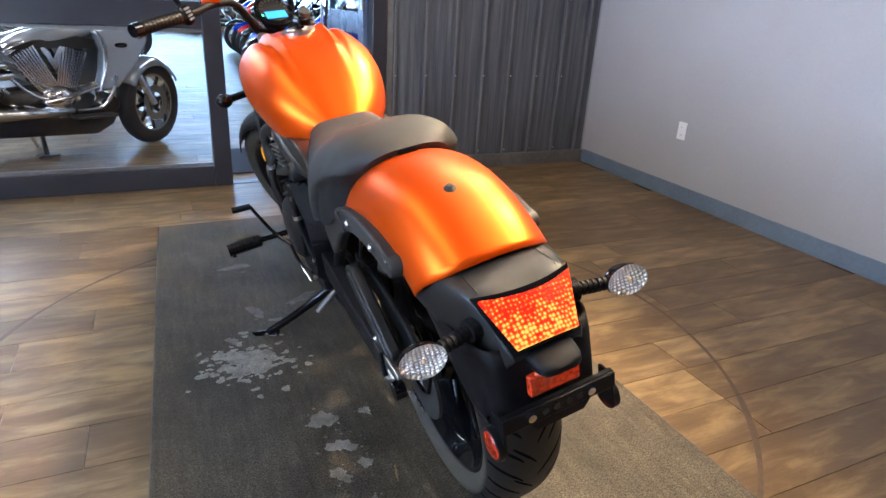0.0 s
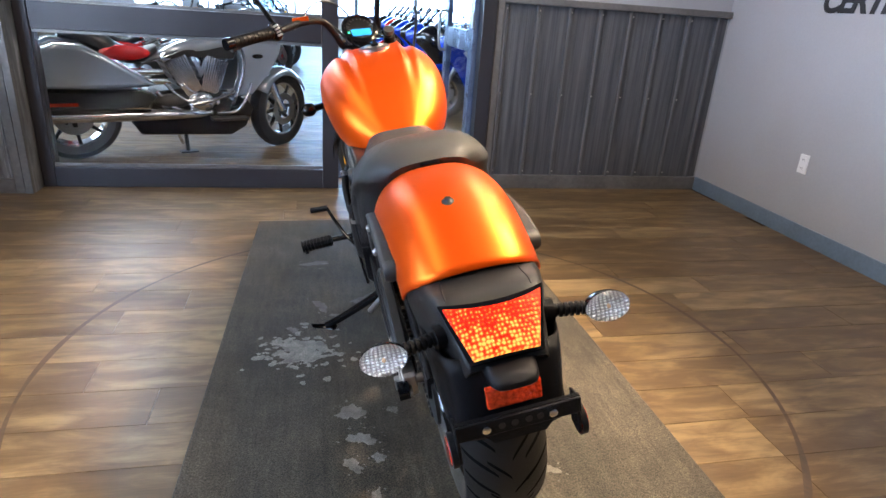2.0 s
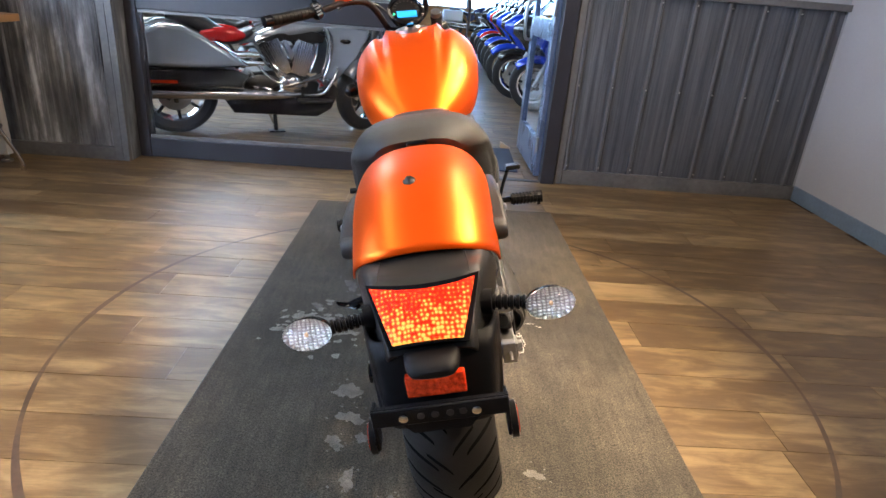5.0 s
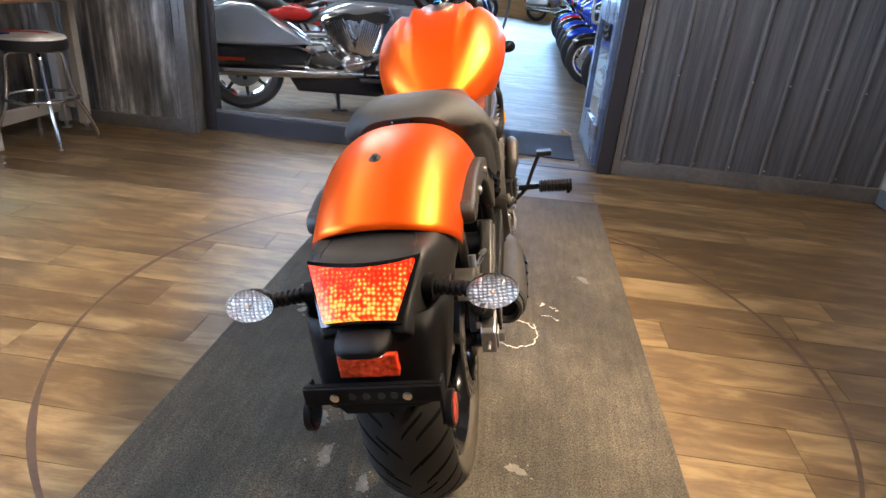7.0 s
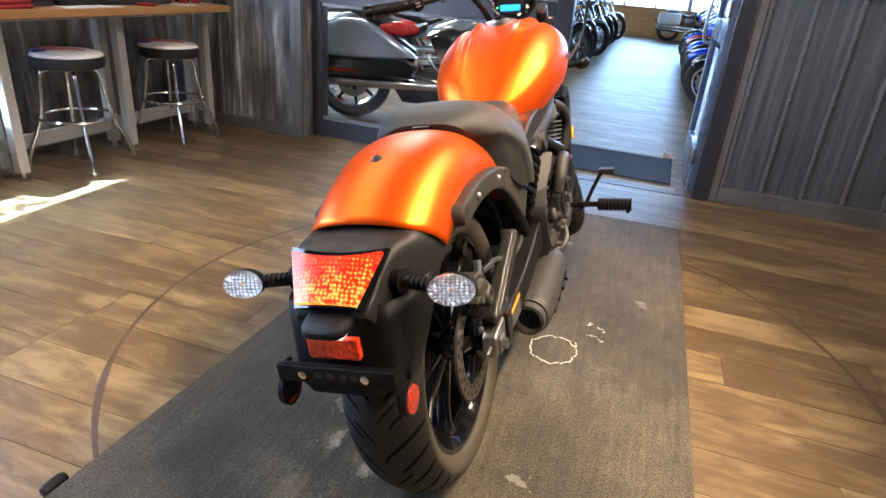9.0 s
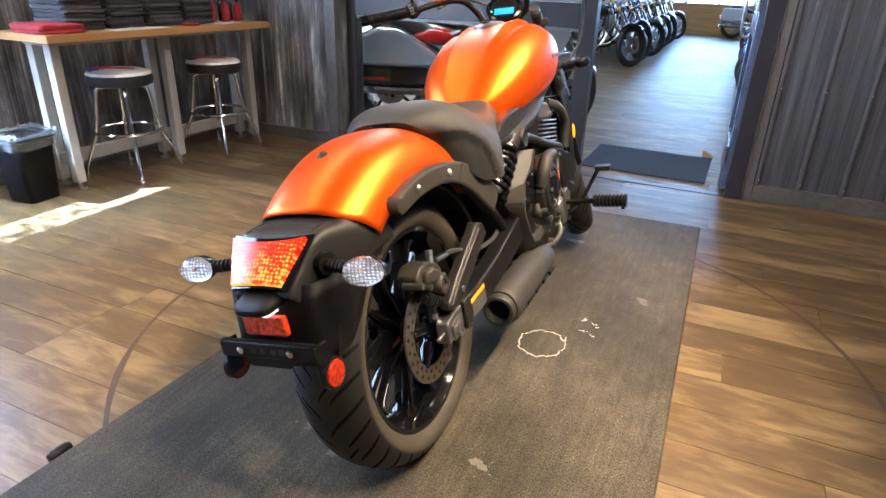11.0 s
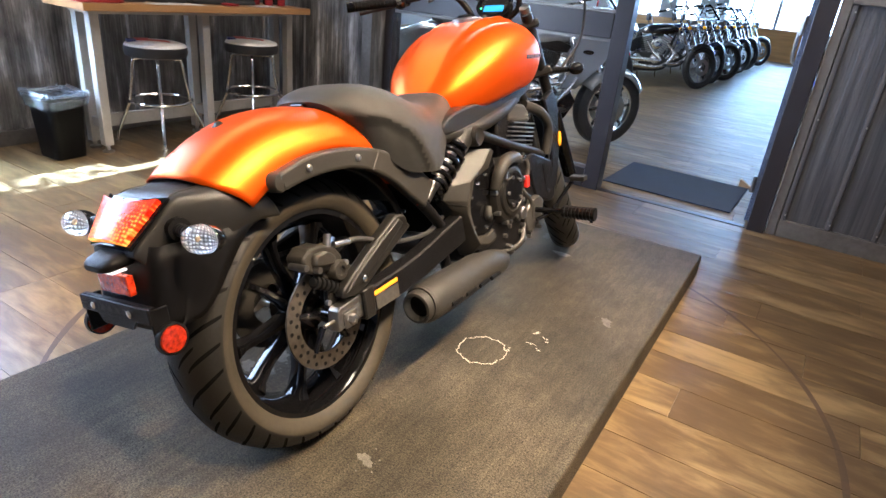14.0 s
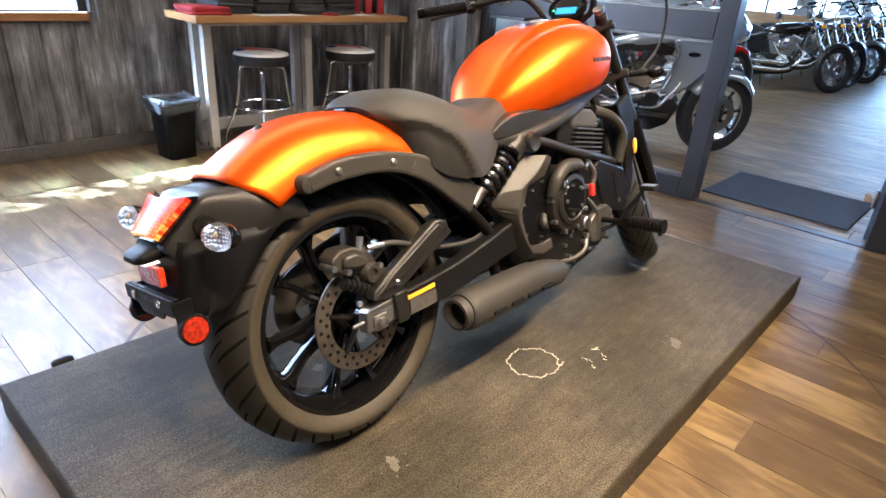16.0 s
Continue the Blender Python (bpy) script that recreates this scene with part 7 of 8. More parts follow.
    for base, top in (((0.84, 0.47), (0.70, 0.74)), ((0.93, 0.47), (1.02, 0.75))):
        cyl = finned(b, base, top, 0.140, 0.082, BELLY, 6)
        a, q = Vector((0, *base)), Vector((0, *top))
        ax = (q - a).normalized()
        side = Vector((0, ax.z, -ax.y))
        for k in range(9):
            u = (k - 4) * 0.0185
            for x in (0.158, -0.158):
                p0, p1 = a + ax * 0.02 + side * u * 0.75, q - ax * 0.01 + side * u * 1.05
                part("bright_fin", skin(bmesh.new(), [[p + Vector((x + dx, 0, 0)) + side * du for dx, du in ((-0.014, -0.0060), (0.014, -0.0060), (0.014, 0.0060), (-0.014, 0.0060))] for p in (p0, p1)]), CHROME, cyl, "bright fin edge", False)
    for pts, r in (([(0.175, 0.62, 0.56), (0.190, 0.70, 0.47), (0.195, 0.80, 0.425), (0.195, 0.96, 0.44), (0.190, 1.12, 0.50)], 0.013), ([(0.170, 0.56, 0.50), (0.185, 0.64, 0.40), (0.19, 0.72, 0.36)], 0.016), ([(0.160, 0.74, 0.56), (0.180, 0.80, 0.50), (0.178, 0.88, 0.47)], 0.012)):
        part("engine_pipe", tube(bmesh.new(), pts, r, 10), CHROME, b, "chrome engine pipe")
    for y, z, r in ((0.60, 0.40, 0.030), (0.70, 0.44, 0.026), (0.98, 0.42, 0.034), (0.80, 0.36, 0.022), (1.06, 0.46, 0.020)):
        part("engine_boss", lathe(bmesh.new(), [(0, 0.15), (r, 0.15), (r, 0.185), (r * 0.7, 0.197), (0, 0.20)], "x", (0, y, z), 16), CHROME, b, "round chrome boss")
    part("v_cover", plate(bmesh.new(), [(0.815, 0.755), (0.885, 0.60), (0.955, 0.755), (0.925, 0.755), (0.885, 0.68), (0.845, 0.755)], "x", -0.16, 0.178), CHROME, b, "chrome V-shaped cover", False)
    part("foot_board", boxed((0.18, 0.92, 0.285), (0.31, 1.20, 0.305)), BELLY, b, "black rider foot board", False, 0.008)
    part("crash_bar", tube(bmesh.new(), [(0.20, 0.98, 0.33), (0.30, 1.10, 0.36), (0.315, 1.18, 0.46), (0.26, 1.24, 0.56)], 0.013, 10), CHROME, b, "chrome crash bar")
    part("engine_case", plate(bmesh.new(), [(0.50, 0.38), (0.56, 0.50), (0.75, 0.52), (1.0, 0.50), (1.12, 0.42), (1.08, 0.30), (0.60, 0.29)], "x", -0.16, 0.16), BELLY, b, "dark engine case", bevel=0.015)
    part("belly_pan", plate(bmesh.new(), [(0.35, 0.30), (1.00, 0.30), (1.22, 0.43), (1.27, 0.36), (1.20, 0.22), (1.08, 0.155), (0.42, 0.19)], "x", -0.19, 0.205), PAINT_BLACK, b, "black belly pan", bevel=0.01)
    part("side_stand", tube(bmesh.new(), [(-0.12, 0.74, 0.22), (-0.20, 0.76, 0.10), (-0.27, 0.80, 0.010)], 0.014, 8), CHROME, b)
    part("stand_plate", boxed((0.05, 0.70, 0.012), (0.13, 0.83, 0.024)), BELLY, b, "", False)
    part("stand_post", rod(bmesh.new(), (0.09, 0.76, 0.018), (0.09, 0.75, 0.20), 0.016, 8), BELLY, b)
    body_loft(b, "fuel_tank", [(0.50, 0.72, 0.05, 0.69), (0.62, 0.80, 0.11, 0.72), (0.80, 0.87, 0.16, 0.74), (1.0, 0.92, 0.175, 0.78), (1.18, 0.945, 0.15, 0.82), (1.30, 0.94, 0.10, 0.86)], SILVER, "silver-grey fuel tank")
    body_loft(b, "seat", [(-0.02, 0.93, 0.10, 0.86), (0.10, 0.96, 0.16, 0.82), (0.25, 0.90, 0.18, 0.74), (0.36, 0.83, 0.185, 0.70), (0.48, 0.80, 0.16, 0.70), (0.60, 0.83, 0.09, 0.76)], VINYL_BLACK, "black seat")
    for s in (1, -1):
        part("seat_side", ball(bmesh.new(), (s * 0.165, 0.37, 0.775), (0.035, 0.17, 0.055), 18, 10), PAINT_RED, b, "glossy red side panel")
    part("pillion_pad", ball(bmesh.new(), (0, 0.08, 0.93), (0.17, 0.19, 0.045), 20, 10), PAINT_RED, b, "red pillion pad")
    part("rear_fender", body_mesh_arc(0.0, 0.395, 0.13, -70, 50, 0.325), SILVER, b, "silver-grey rear fender", solid=0.006)
    part("front_fender", body_mesh_arc(1.55, 0.352, 0.095, -58, 60, 0.320), SILVER, b, "silver-grey front fender", solid=0.006).matrix_local = steered(1.55, 30)
    body_loft(b, "fairing", [(1.18, 1.00, 0.20, 0.86), (1.30, 1.10, 0.33, 0.86), (1.45, 1.12, 0.36, 0.84), (1.58, 1.08, 0.28, 0.86), (1.66, 1.00, 0.12, 0.90)], SILVER, "silver-grey handlebar fairing")
    part("windscreen", body_mesh_screen(1.44, 1.10), SCREEN_FILM, b, "clear windscreen", solid=0.004)
    for s in (1, -1):
        part("handlebar", tube(bmesh.new(), [(0, 1.22, 1.02), (s * 0.18, 1.16, 1.05), (s * 0.38, 0.98, 1.02)], 0.012, 8), CHROME, b)
        part("grip", rod(bmesh.new(), (s * 0.32, 1.03, 1.03), (s * 0.42, 0.94, 1.01), 0.018, 10), BIN, b)
    return b


def body_mesh_arc(y, R, half, a0, a1, cz):
    rows = []
    for i in range(18):
        ph = radians(a0 + (a1 - a0) * i / 17)
        rows.append([(float(half * s), float(y + (R - 0.07 * abs(s) ** 2.5) * math.sin(ph)), float(cz + (R - 0.07 * abs(s) ** 2.5) * math.cos(ph))) for s in np.linspace(-1, 1, 11)])
    return skin(bmesh.new(), rows, closed=False)


def body_mesh_screen(y, z):
    rows = []
    for i in range(8):
        f = i / 7
        rows.append([(float(s * 0.24 * (1 - 0.25 * f)), float(y + 0.06 - 0.20 * f - 0.05 * s * s), float(z + 0.22 * f)) for s in np.linspace(-1, 1, 9)])
    return skin(bmesh.new(), rows, closed=False)


def wire_wheel(parent, y, R, half, turn=0.0, n=36):
    """A black tyre on a chrome rim with thin crossed spokes."""
    w = part("wheel", lathe(bmesh.new(), [(R - 0.085, half * 0.7), (R - 0.05, half), (R - 0.018, half * 0.8), (R, half * 0.25), (R, -half * 0.25), (R - 0.018, -half * 0.8), (R - 0.05, -half), (R - 0.085, -half * 0.7)], "x", (0, 0, 0), n, ring=True), TYRE_FAR, parent, "black tyre")
    w.matrix_local = Matrix.Translation((0, y, R)) @ Matrix.Rotation(radians(turn), 4, "Z")
    r = R - 0.086
    part("rim", lathe(bmesh.new(), [(r + 0.004, half * 0.66), (r - 0.012, half * 0.58), (r - 0.014, -half * 0.58), (r + 0.004, -half * 0.66)], "x", (0, 0, 0), n, ring=True), BELLY, w, "dark rim")
    bm = bmesh.new()
    for k in range(26):
        a, side = 2 * math.pi * k / 26, (0.024 if k % 2 else -0.024)
        b = a + (0.24 if k % 4 < 2 else -0.24)
        rod(bm, (side, 0.028 * math.cos(b), 0.028 * math.sin(b)), (0, r * math.cos(a), r * math.sin(a)), 0.0032, 5)
    part("spokes", bm, CHROME, w, "thin wire spokes")
    part("hub", lathe(bmesh.new(), [(0, -half * 1.1), (0.032, -half * 1.1), (0.032, half * 1.1), (0, half * 1.1)], "x", (0, 0, 0), 16), CHROME, w, "chrome hub")
    part("disc", lathe(bmesh.new(), [(0.07, half * 1.12), (0.125, half * 1.12), (0.125, half * 1.12 + 0.005), (0.07, half * 1.12 + 0.005)], "x", (0, 0, 0), 28, ring=True), STEEL, w, "brake disc")
    return w


def cruiser(m, paint, label, group, bars=0.0, steer=30.0, screen=False, bags=False, back=False):
    b = root("motorcycle", m, label, "motorcycle", group)
    wire_wheel(b, 0.0, 0.315, 0.075)
    wire_wheel(b, 1.62, 0.325, 0.048, steer)
    part("rear_fender", body_mesh_arc(0.0, 0.365, 0.095, -72, 40, 0.32), paint, b, "", solid=0.006)
    part("front_fender", body_mesh_arc(1.62, 0.352, 0.064, -48, 34, 0.325), paint, b, "", solid=0.005).matrix_local = steered(1.62, steer)
    body_loft(b, "fuel_tank", [(0.58, 0.78, 0.05, 0.70), (0.70, 0.85, 0.115, 0.69), (0.90, 0.895, 0.150, 0.71), (1.05, 0.90, 0.135, 0.75), (1.17, 0.87, 0.07, 0.79)], paint, "glossy fuel tank", steps=16, n=18)
    body_loft(b, "seat", [(-0.12, 0.80, 0.07, 0.73), (0.05, 0.82, 0.12, 0.71), (0.26, 0.76, 0.15, 0.66), (0.42, 0.71, 0.15, 0.63), (0.60, 0.76, 0.08, 0.67)], VINYL_BLACK, "black seat", steps=16, n=16)
    finned(b, (0.80, 0.44), (0.70, 0.69), 0.115, 0.070, STEEL, 9)
    finned(b, (0.89, 0.44), (1.00, 0.69), 0.115, 0.070, STEEL, 9)
    part("engine_case", plate(bmesh.new(), [(0.48, 0.34), (0.54, 0.46), (0.75, 0.47), (0.98, 0.45), (1.08, 0.36), (1.0, 0.24), (0.56, 0.24)], "x", -0.13, 0.13), BELLY, b, "", bevel=0.012)
    for s in (1, -1):
        part("timing_cover", lathe(bmesh.new(), [(0, s * 0.12), (0.085, s * 0.12), (0.080, s * 0.165), (0.055, s * 0.176), (0, s * 0.178)], "x", (0, 0.86, 0.385), 22), CHROME, b, "chrome timing cover")
        part("primary_cover", lathe(bmesh.new(), [(0, s * 0.12), (0.075, s * 0.12), (0.070, s * 0.160), (0, s * 0.168)], "x", (0, 0.58, 0.365), 22), CHROME, b, "chrome cover")
        leg = part("fork_leg", rod(bmesh.new(), (s * 0.095, 1.24, 0.98), (s * 0.095, 1.46, 0.60), 0.022, 12), CHROME, b, "chrome fork tube")
        leg.matrix_local = steered(1.30, steer * 0.6)
        low = part("fork_slider", rod(bmesh.new(), (s * 0.095, 1.44, 0.64), (s * 0.095, 1.62, 0.325), 0.031, 12), STEEL, b, "silver fork slider")
        low.matrix_local = steered(1.30, steer * 0.6)
        bar = part("handlebar", tube(bmesh.new(), [(0, 1.22, 1.00), (s * 0.12, 1.21, 1.04 + bars), (s * 0.27, 1.16, 1.13 + bars), (s * 0.38, 1.00, 1.10 + bars)], 0.0125, 8), CHROME, b)
        part("grip", rod(bmesh.new(), (s * 0.34, 1.06, 1.112 + bars), (s * 0.41, 0.95, 1.085 + bars), 0.019, 8), BIN, b)
        part("mirror", ball(bmesh.new(), (s * 0.36, 1.10, 1.25 + bars), (0.055, 0.014, 0.034), 12, 8), CHROME, b, "chrome mirror")
        part("mirror_stem", rod(bmesh.new(), (s * 0.30, 1.12, 1.13 + bars), (s * 0.35, 1.10, 1.23 + bars), 0.006, 6), CHROME, b)
        part("frame_tube", tube(bmesh.new(), [(s * 0.05, 1.20, 0.85), (s * 0.12, 1.10, 0.45), (s * 0.13, 0.98, 0.24), (s * 0.13, 0.50, 0.24), (s * 0.12, 0.30, 0.50), (s * 0.11, 0.0, 0.56)], 0.017, 8), BELLY, b)
        part("shock", rod(bmesh.new(), (s * 0.125, 0.02, 0.34), (s * 0.125, 0.20, 0.62), 0.026, 10), CHROME, b, "chrome shock")
        part("foot_peg", rod(bmesh.new(), (s * 0.15, 0.98, 0.30), (s * 0.29, 1.00, 0.30), 0.017, 8), BIN, b)
        part("turn_signal", ball(bmesh.new(), (s * 0.20, 1.28, 0.86), (0.030, 0.030, 0.026), 12, 8), AMBER, b, "amber turn signal")
        if bags:
            part("saddlebag", boxed((s * 0.15, -0.34, 0.42), (s * 0.31, 0.24, 0.70)), VINYL_BLACK, b, "black saddlebag", bevel=0.035)
    for z, y in ((0.27, -0.36), (0.36, -0.30)):
        part("exhaust", tube(bmesh.new(), [(0.12, 1.02 if z < 0.3 else 0.72, 0.62), (0.18, 1.12 if z < 0.3 else 0.82, 0.46), (0.19, 0.92, z), (0.20, 0.45, z), (0.20, y, z + 0.03)], [0.020, 0.022, 0.026, 0.040, 0.042], 12), CHROME, b, "chrome exhaust")
    part("headlamp", lathe(bmesh.new(), [(0, -0.10), (0.06, -0.08), (0.088, 0.0), (0.088, 0.03), (0.07, 0.04), (0, 0.045)], "y", (0, 1.40, 0.90), 20), CHROME, b, "chrome headlamp").matrix_local = steered(1.30, steer * 0.6)
    part("side_panel", plate(bmesh.new(), [(0.36, 0.62), (0.60, 0.66), (0.64, 0.52), (0.50, 0.46), (0.40, 0.48)], "x", -0.13, 0.13), paint, b, "", bevel=0.01)
    part("air_cleaner", lathe(bmesh.new(), [(0, 0.12), (0.085, 0.12), (0.085, 0.165), (0.065, 0.180), (0.030, 0.182), (0, 0.178)], "x", (0, 0.85, 0.60), 24), CHROME, b, "round chrome air cleaner")
    part("side_stand", tube(bmesh.new(), [(-0.12, 0.70, 0.24), (-0.20, 0.74, 0.11), (-0.27, 0.78, 0.010)], 0.013, 8), CHROME, b)
    part("tail_lamp", ball(bmesh.new(), (0, -0.37, 0.52), (0.05, 0.035, 0.032), 12, 8), PAINT_RED, b, "red tail lamp")
    if screen:
        part("windscreen", body_mesh_screen(1.40, 1.00), SCREEN_FILM, b, "clear windscreen", solid=0.004).matrix_local = Matrix.Diagonal((1.05, 1, 1.0, 1)) @ steered(1.30, steer * 0.6)
    if back:
        part("sissy_bar", tube(bmesh.new(), [(-0.11, 0.02, 0.62), (-0.10, -0.14, 0.98), (0.0, -0.16, 1.04), (0.10, -0.14, 0.98), (0.11, 0.02, 0.62)], 0.009, 8), CHROME, b, "chrome sissy bar")
        part("back_pad", boxed((-0.085, -0.155, 0.86), (0.085, -0.105, 1.0)), VINYL_BLACK, b, "black back pad", bevel=0.018)
    return b


def sport(m, paint, label, group):
    b = root("motorcycle", m, label, "motorcycle", group)
    hall_wheel(b, 0.0, 0.31, 0.09, 5, PAINT_BLACK, n=32)
    hall_wheel(b, 1.40, 0.30, 0.06, 5, PAINT_BLACK, -12, n=32)
    part("front_fender", body_mesh_arc(1.40, 0.33, 0.075, -50, 50, 0.30), paint, b, "", solid=0.005)
    body_loft(b, "fairing", [(0.72, 0.62, 0.10, 0.30), (0.85, 0.80, 0.19, 0.20), (1.05, 0.95, 0.23, 0.22), (1.22, 1.02, 0.22, 0.50), (1.38, 0.98, 0.16, 0.72), (1.48, 0.90, 0.06, 0.80)], paint, "glossy full fairing", steps=20, n=20)
    body_loft(b, "fuel_tank", [(0.50, 0.82, 0.07, 0.74), (0.65, 0.93, 0.15, 0.74), (0.85, 0.98, 0.17, 0.76), (1.02, 0.96, 0.12, 0.80)], paint, "fuel tank", steps=14, n=16)
    body_loft(b, "tail", [(-0.25, 0.98, 0.05, 0.93), (0.0, 0.96, 0.12, 0.84), (0.25, 0.86, 0.15, 0.74), (0.52, 0.82, 0.12, 0.72)], PAINT_BLACK, "black seat and tail", steps=14, n=16)
    part("engine_case", plate(bmesh.new(), [(0.42, 0.30), (0.48, 0.62), (0.80, 0.66), (0.95, 0.45), (0.90, 0.22), (0.55, 0.20)], "x", -0.17, 0.17), BELLY, b, "", bevel=0.012)
    part("windscreen", body_mesh_screen(1.22, 1.00), clear_glass("tinted_screen", (0.25, 0.3, 0.38)), b, "tinted screen", solid=0.004)
    for s in (1, -1):
        part("fork_leg", rod(bmesh.new(), (s * 0.095, 1.14, 0.92), (s * 0.095, 1.40, 0.30), 0.025, 12), STEEL, b)
        part("handlebar", rod(bmesh.new(), (s * 0.10, 1.12, 0.98), (s * 0.34, 1.00, 1.0), 0.016, 8), BIN, b)
        part("swing_arm", rod(bmesh.new(), (s * 0.12, 0.0, 0.31), (s * 0.12, 0.48, 0.40), 0.028, 10), STEEL, b)
        part("mirror", ball(bmesh.new(), (s * 0.28, 1.20, 1.10), (0.06, 0.02, 0.035), 12, 8), PAINT_BLACK, b)
        part("panel_stripe", plate(bmesh.new(), [(0.92, 0.62), (1.16, 0.84), (1.20, 0.80), (0.96, 0.55)], "x", s * 0.205, s * 0.232), PAINT_WHITE, b, "white stripe", False)
    part("muffler", tube(bmesh.new(), [(0.10, 0.70, 0.25), (0.16, 0.35, 0.33), (0.17, 0.0, 0.45)], [0.03, 0.05, 0.055], 12), STEEL, b)
    part("side_stand", tube(bmesh.new(), [(-0.12, 0.55, 0.24), (-0.20, 0.58, 0.10), (-0.25, 0.60, 0.010)], 0.012, 8), BIN, b)
    return b


def lean(x, y, turn, tilt=-7.0):
    return pose(x, y, 0.0, 0, 0, turn) @ pose(0, 0, 0, 0, tilt, 0)


tourer(pose(0.98, 6.35, 0.0, 0, 0, -66.8) @ pose(0, 0, 0, 0, 0, 0))
# a row of cruisers on one side of the aisle, wheels to the aisle
ROW = "motorcycles along the aisle"
black = cruiser(lean(0.80, 11.25, -59), PAINT_BLACK, "black cruiser motorcycle with chrome engine and twin exhausts", ROW, 0.02, 24, False, False, True)
navy = cruiser(lean(0.84, 12.25, -57), PAINT_NAVY, "dark blue cruiser motorcycle with windscreen and saddlebags", ROW, 0.05, 34, True, True)
silver = cruiser(lean(0.86, 13.20, -60), SILVER, "silver cruiser motorcycle with chrome engine", ROW, 0.0, 18)
black_tall = cruiser(lean(0.86, 14.15, -56), PAINT_BLACK, "black cruiser motorcycle with tall bars and windscreen", ROW, 0.12, 38, True, False, True)
for k, (src, y) in enumerate(((navy, 15.10), (black, 16.05), (black_tall, 17.00), (silver, 17.95))):
    copy_thing(src, lean(0.86 + 0.03 * (k % 2), y, -59 + 2 * (k % 3)))
cruiser(lean(0.42, 8.45, -52), PAINT_RED, "dark red cruiser motorcycle with chrome engine", ROW, 0.0, 32)
# sports machines on the other side
SROW = "sports motorcycles along the aisle"
blue = sport(lean(5.56, 8.35, 80, -6), PAINT_BLUE, "blue sports motorcycle with white stripes", SROW)
for k, y in enumerate((10.0, 11.4, 13.6)):
    copy_thing(blue, lean(5.42 + 0.02 * k, y, 82 - k, -6))
sblack = sport(lean(5.44, 9.2, 81, -6), PAINT_BLACK, "black sports motorcycle with white stripes", SROW)
for y in (10.7, 12.2, 14.6):
    copy_thing(sblack, lean(5.44, y, 82, -6))
sred = sport(lean(5.46, 12.9, 80, -6), PAINT_RED, "red sports motorcycle with white stripes", SROW)
# one across the end of the aisle
end = cruiser(lean(3.55, 20.35, -88), PAINT_NAVY, "dark blue and white touring cruiser by the far windows", "", 0.05, 20, True)
for s in (1, -1):
    part("saddlebag", boxed((s * 0.16, -0.32, 0.42), (s * 0.32, 0.26, 0.72)), PAINT_WHITE, end, "white saddlebag", bevel=0.03)

# ---- floor boards, laid along x; the near ones one by one, the hall's in one sheet ----
W, LEN = 0.187, 1.22


def board_mesh(w, l):
    bm = bmesh.new()
    g = 0.0010
    lo = [(g, g, -0.0058), (l - g, g, -0.0058), (l - g, w - g, -0.0058), (g, w - g, -0.0058)]
    top = [(x, y, 0) for x, y, _ in lo]
    skin(bm, [lo, top])
    me = bpy.data.meshes.new("board")
    bmesh.ops.recalc_face_normals(bm, faces=bm.faces[:])
    bm.to_mesh(me)
    bm.free()
    me.materials.append(FLOOR)
    return me


rng = random.Random(21)
cache = {}


def board(x0, x1, y):
    l = round(x1 - x0, 2)
    if l < 0.05:
        return
    if l not in cache:
        cache[l] = board_mesh(W, l)
    ob = new("board", cache[l])
    ob.parent = floor
    ob.location = (x0, y, 0)


# where the boards of some rows meet
JOINT = {9: 4.127, 10: 2.198, 12: 3.86, 13: 1.95, 16: 1.46, 19: 4.40, 20: 1.30}
y, row = 1.20, 0
while y < YF + 0.02:
    x = X0 - (round(rng.uniform(0.1, 1.1), 1) if row not in JOINT else LEN - (JOINT[row] - X0) % LEN)
    while x < X1:
        a, b = max(x, X0), min(x + LEN, X1)
        board(round(a, 2), round(b, 2), y)
        x += LEN
    y += W
    row += 1
BREAK = y
rest = bmesh.new()


def slab(x0, x1, y0, y1):
    e = 0.0022
    v = [rest.verts.new(p) for p in ((x0 + e, y0 + e, 0), (x1 - e, y0 + e, 0), (x1 - e, y1 - e, 0), (x0 + e, y1 - e, 0))]
    u = [rest.verts.new(p) for p in ((x0, y0, -0.005), (x1, y0, -0.005), (x1, y1, -0.005), (x0, y1, -0.005))]
    rest.faces.new(v)
    for i in range(4):
        j = (i + 1) % 4
        rest.faces.new((u[i], u[j], v[j], v[i]))


y = BREAK
while y < 21.1:
    x = -6.0 - rng.uniform(0, LEN)
    while x < 12:
        if x + LEN > -6.0:
            slab(max(x, -6.0), min(x + LEN, 12.0), y, y + W)
        x += LEN
    y += W
y = 1.20 - W
while y > YB:
    x = X0 - rng.uniform(0, LEN)
    while x < X1:
        slab(max(x, X0), min(x + LEN, X1), y, y + W)
        x += LEN
    y -= W
part("boards", rest, FLOOR_FAR, floor, "wood-look boards of the hall", smooth=False)["kind"] = "stuff"

# the round mark that the turning platform's wheels have left on the boards
ring = bmesh.new()
cx, cy, R = 3.069, 3.364, 1.288
rows = []
for k in range(181):
    a = 2 * math.pi * k / 180
    w = 0.0080 + 0.002 * math.sin(7 * a) + 0.0015 * math.sin(17 * a)
    rows.append([(cx + (R + d) * math.cos(a), cy + (R + d) * math.sin(a), 0.0008) for d in (-w, w)])
skin(ring, rows, closed=False)
mark = part("floor_mark", ring, material("rubbed_mark", (0.050, 0.028, 0.0155), 0.5, 0, 0.3, 60, 0.5, 4), None, "", False)
tagged(mark, "thin dark circular rub mark on the plank floor", "floor mark", "", "structure")

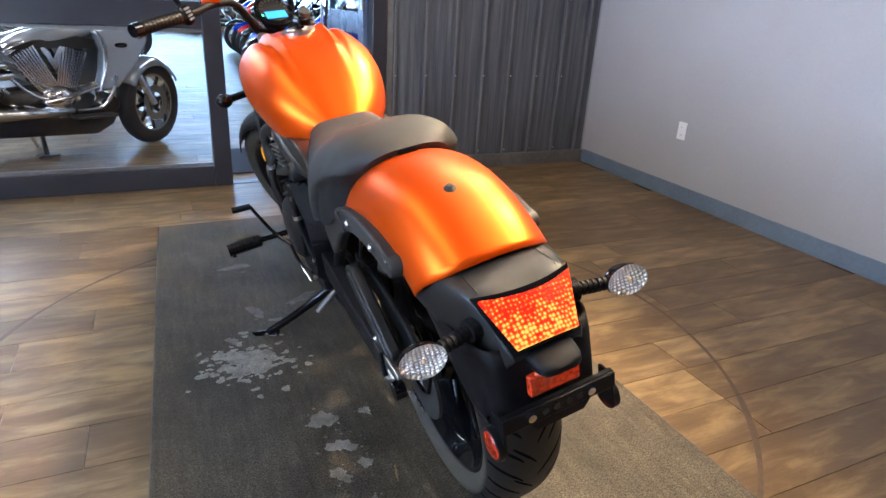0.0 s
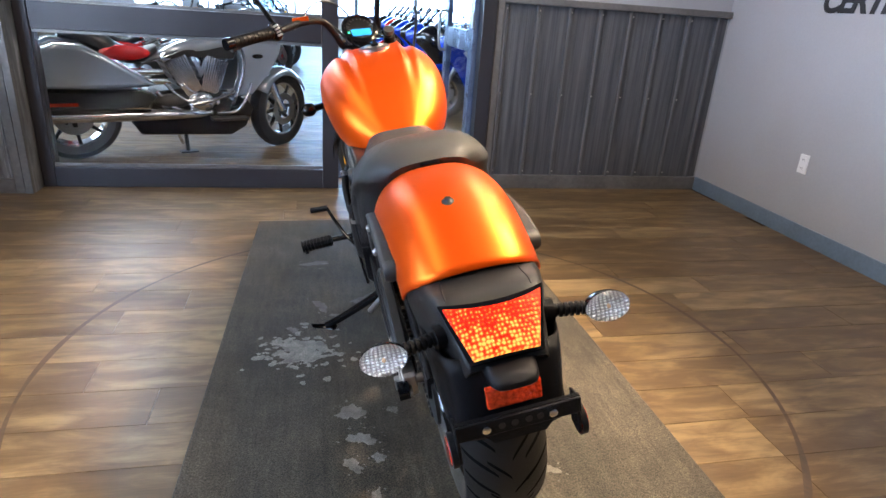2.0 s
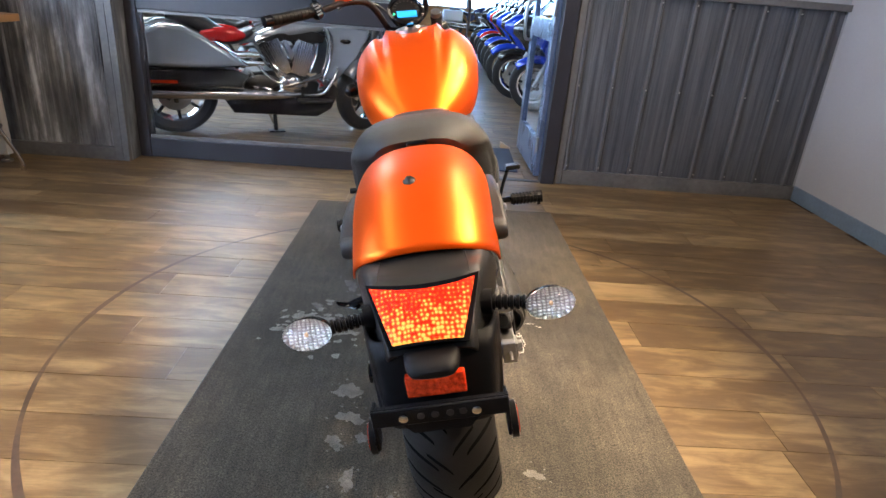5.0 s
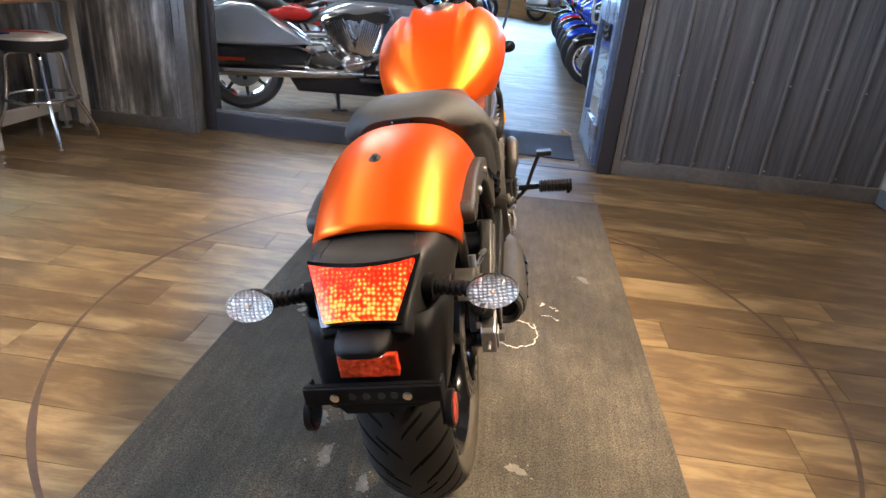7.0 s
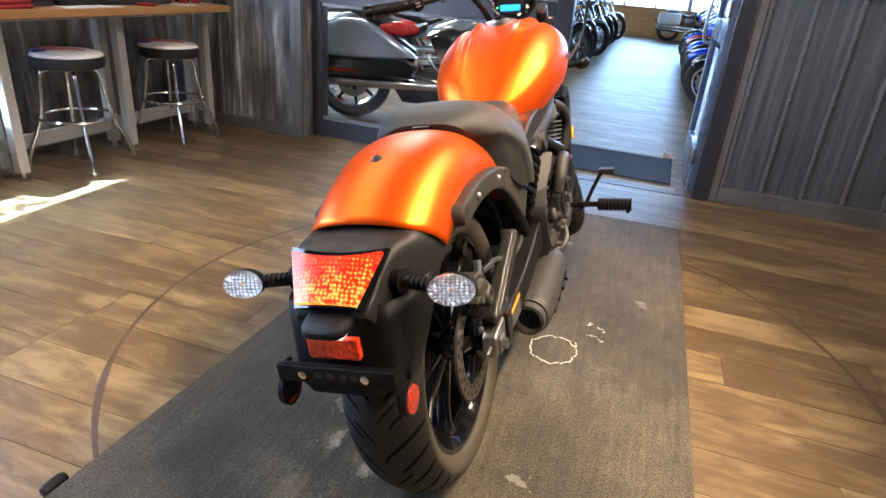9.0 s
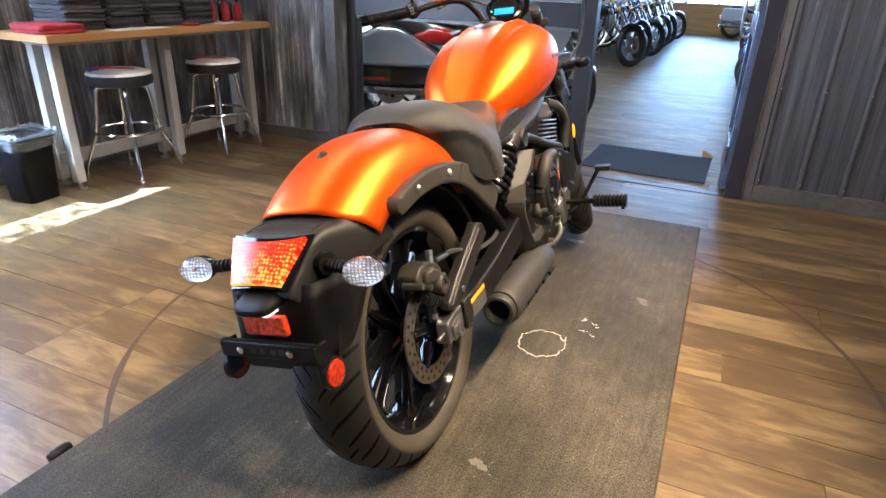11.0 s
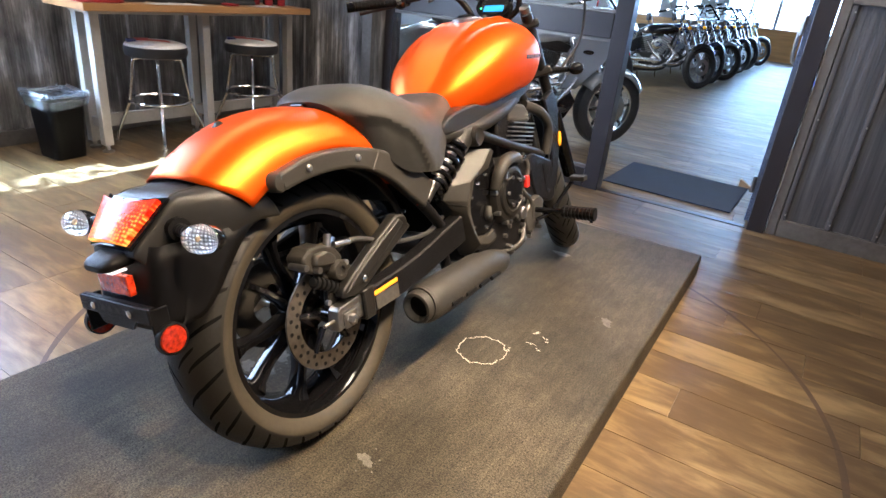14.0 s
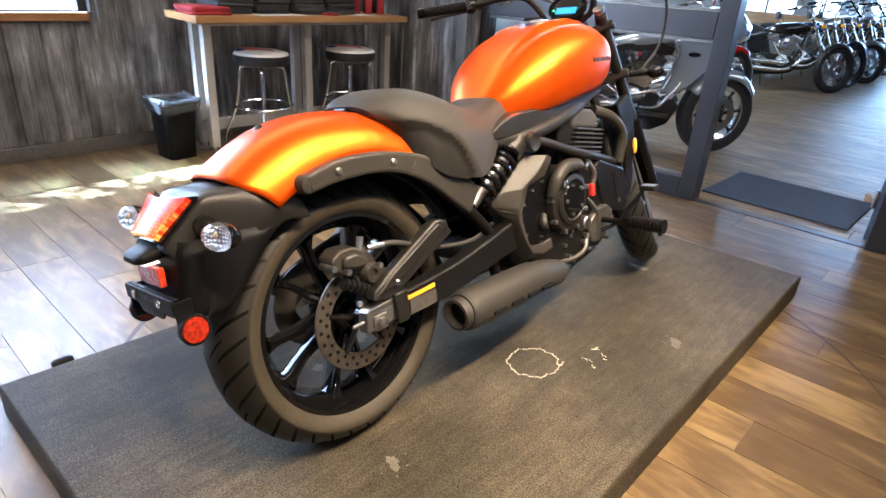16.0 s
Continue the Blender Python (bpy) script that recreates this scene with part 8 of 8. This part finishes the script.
# worn spots, spills and a dried ring on the matting
rng = random.Random(5)


def blot(name, cx, cy, r, n, mat, squash, turn, label, dots=0):
    bm = bmesh.new()

    def one(x0, y0, q0, k):
        pts = []
        ph = [rng.uniform(0, 6.28) for _ in range(4)]
        for i in range(k):
            a = 2 * math.pi * i / k
            q = q0 * (0.75 + 0.16 * math.sin(2 * a + ph[0]) + 0.12 * math.sin(3 * a + ph[1]) + 0.10 * math.sin(7 * a + ph[2]) + 0.08 * rng.uniform(-1, 1))
            x, y = q * math.cos(a), q * squash * math.sin(a)
            pts.append((x0 + x * math.cos(turn) - y * math.sin(turn), y0 + x * math.sin(turn) + y * math.cos(turn)))
        lift = PZ + 0.0006 + 0.00001 * (len(bm.faces) % 90)
        v = [bm.verts.new((x, y, lift)) for x, y in pts]
        bm.faces.new(v)
    if n > 50:
        for _ in range(150):
            a, q = rng.uniform(0, 6.28), r * rng.uniform(0, 1) ** 0.75
            one(cx + q * math.cos(a) * 1.05, cy + q * math.sin(a) * 0.85, r * rng.uniform(0.04, 0.26) * (1.15 - 0.7 * q / r), 13)
    else:
        one(cx, cy, r, n)
    for _ in range(dots):
        a, q = rng.uniform(0, 6.28), r * rng.uniform(0.8, 1.5)
        one(cx + q * math.cos(a), cy + q * math.sin(a), r * rng.uniform(0.05, 0.16), 9)
    ob = part(name, bm, mat, platform, label, False)
    ob["kind"] = "stuff"
    return ob


blot("worn_patch", 2.645, 3.27, 0.135, 60, SPOT, 0.9, 0.3, "pale worn patch beside the side stand", 26)
RUBBED = material("rubbed_rubber", (0.098, 0.091, 0.079), 0.8, 0, 0.5, 300, 0.45, 30, 0.6, 420)
for x, y, r, q in ((2.80, 2.92, 0.052, 0.8), (2.82, 2.80, 0.045, 0.7), (2.79, 2.70, 0.034, 0.8), (2.86, 2.72, 0.025, 0.8), (2.95, 2.50, 0.03, 0.7), (2.72, 3.60, 0.06, 0.5), (2.90, 3.66, 0.08, 0.4), (2.62, 3.42, 0.03, 0.8),
                   (2.70, 4.02, 0.07, 0.5), (2.92, 2.92, 0.024, 0.8), (2.84, 2.57, 0.04, 0.6), (2.78, 3.52, 0.03, 0.6), (3.30, 2.62, 0.03, 0.7), (3.55, 3.7, 0.04, 0.6), (3.05, 4.35, 0.07, 0.5)):
    blot("worn_patch", x, y, r, 36, RUBBED, q, rng.uniform(0, 3), "faint rubbed patch", 7)
bm = bmesh.new()
def wob(a):
    return 0.072 * (1 + 0.05 * math.sin(2 * a + 1) + 0.035 * math.sin(7 * a) + 0.03 * math.sin(13 * a + 2) + 0.02 * math.sin(29 * a))


for k in range(110):
    a = 2 * math.pi * k / 110
    r = wob(a)
    a2 = a + 2 * math.pi * rng.uniform(0.7, 1.0) / 110
    r2 = wob(a2)
    w = rng.uniform(0.0012, 0.003)
    v = [bm.verts.new((3.285 + q * math.cos(b), 3.235 + q * 1.2 * math.sin(b), PZ + 0.001)) for q, b in ((r - w, a), (r + w, a), (r2 + w, a2), (r2 - w, a2))]
    bm.faces.new(v)
for x, y in ((3.40, 3.385), (3.425, 3.43), (3.43, 3.36), (3.395, 3.45), (3.36, 3.30)):
    for k in range(3):
        a = rng.uniform(0, 3)
        l, w = rng.uniform(0.003, 0.011), rng.uniform(0.001, 0.0025)
        dx, dy = math.cos(a), math.sin(a)
        px, py = x + rng.uniform(-0.015, 0.015), y + rng.uniform(-0.015, 0.015)
        v = [bm.verts.new((px + dx * l * i - dy * w * j, py + dy * l * i + dx * w * j, PZ + 0.001)) for i, j in ((-1, -1), (1, -1), (1, 1), (-1, 1))]
        bm.faces.new(v)
part("dried_ring", bm, CHALK, platform, "pale dried ring and specks", False)["kind"] = "stuff"
# this flat blot stands for a scrap of paper beside the front wheel
blot("worn_patch", 3.18, 4.17, 0.05, 24, SPOT, 0.6, 0.2, "pale paper scrap beside the front wheel", 3)
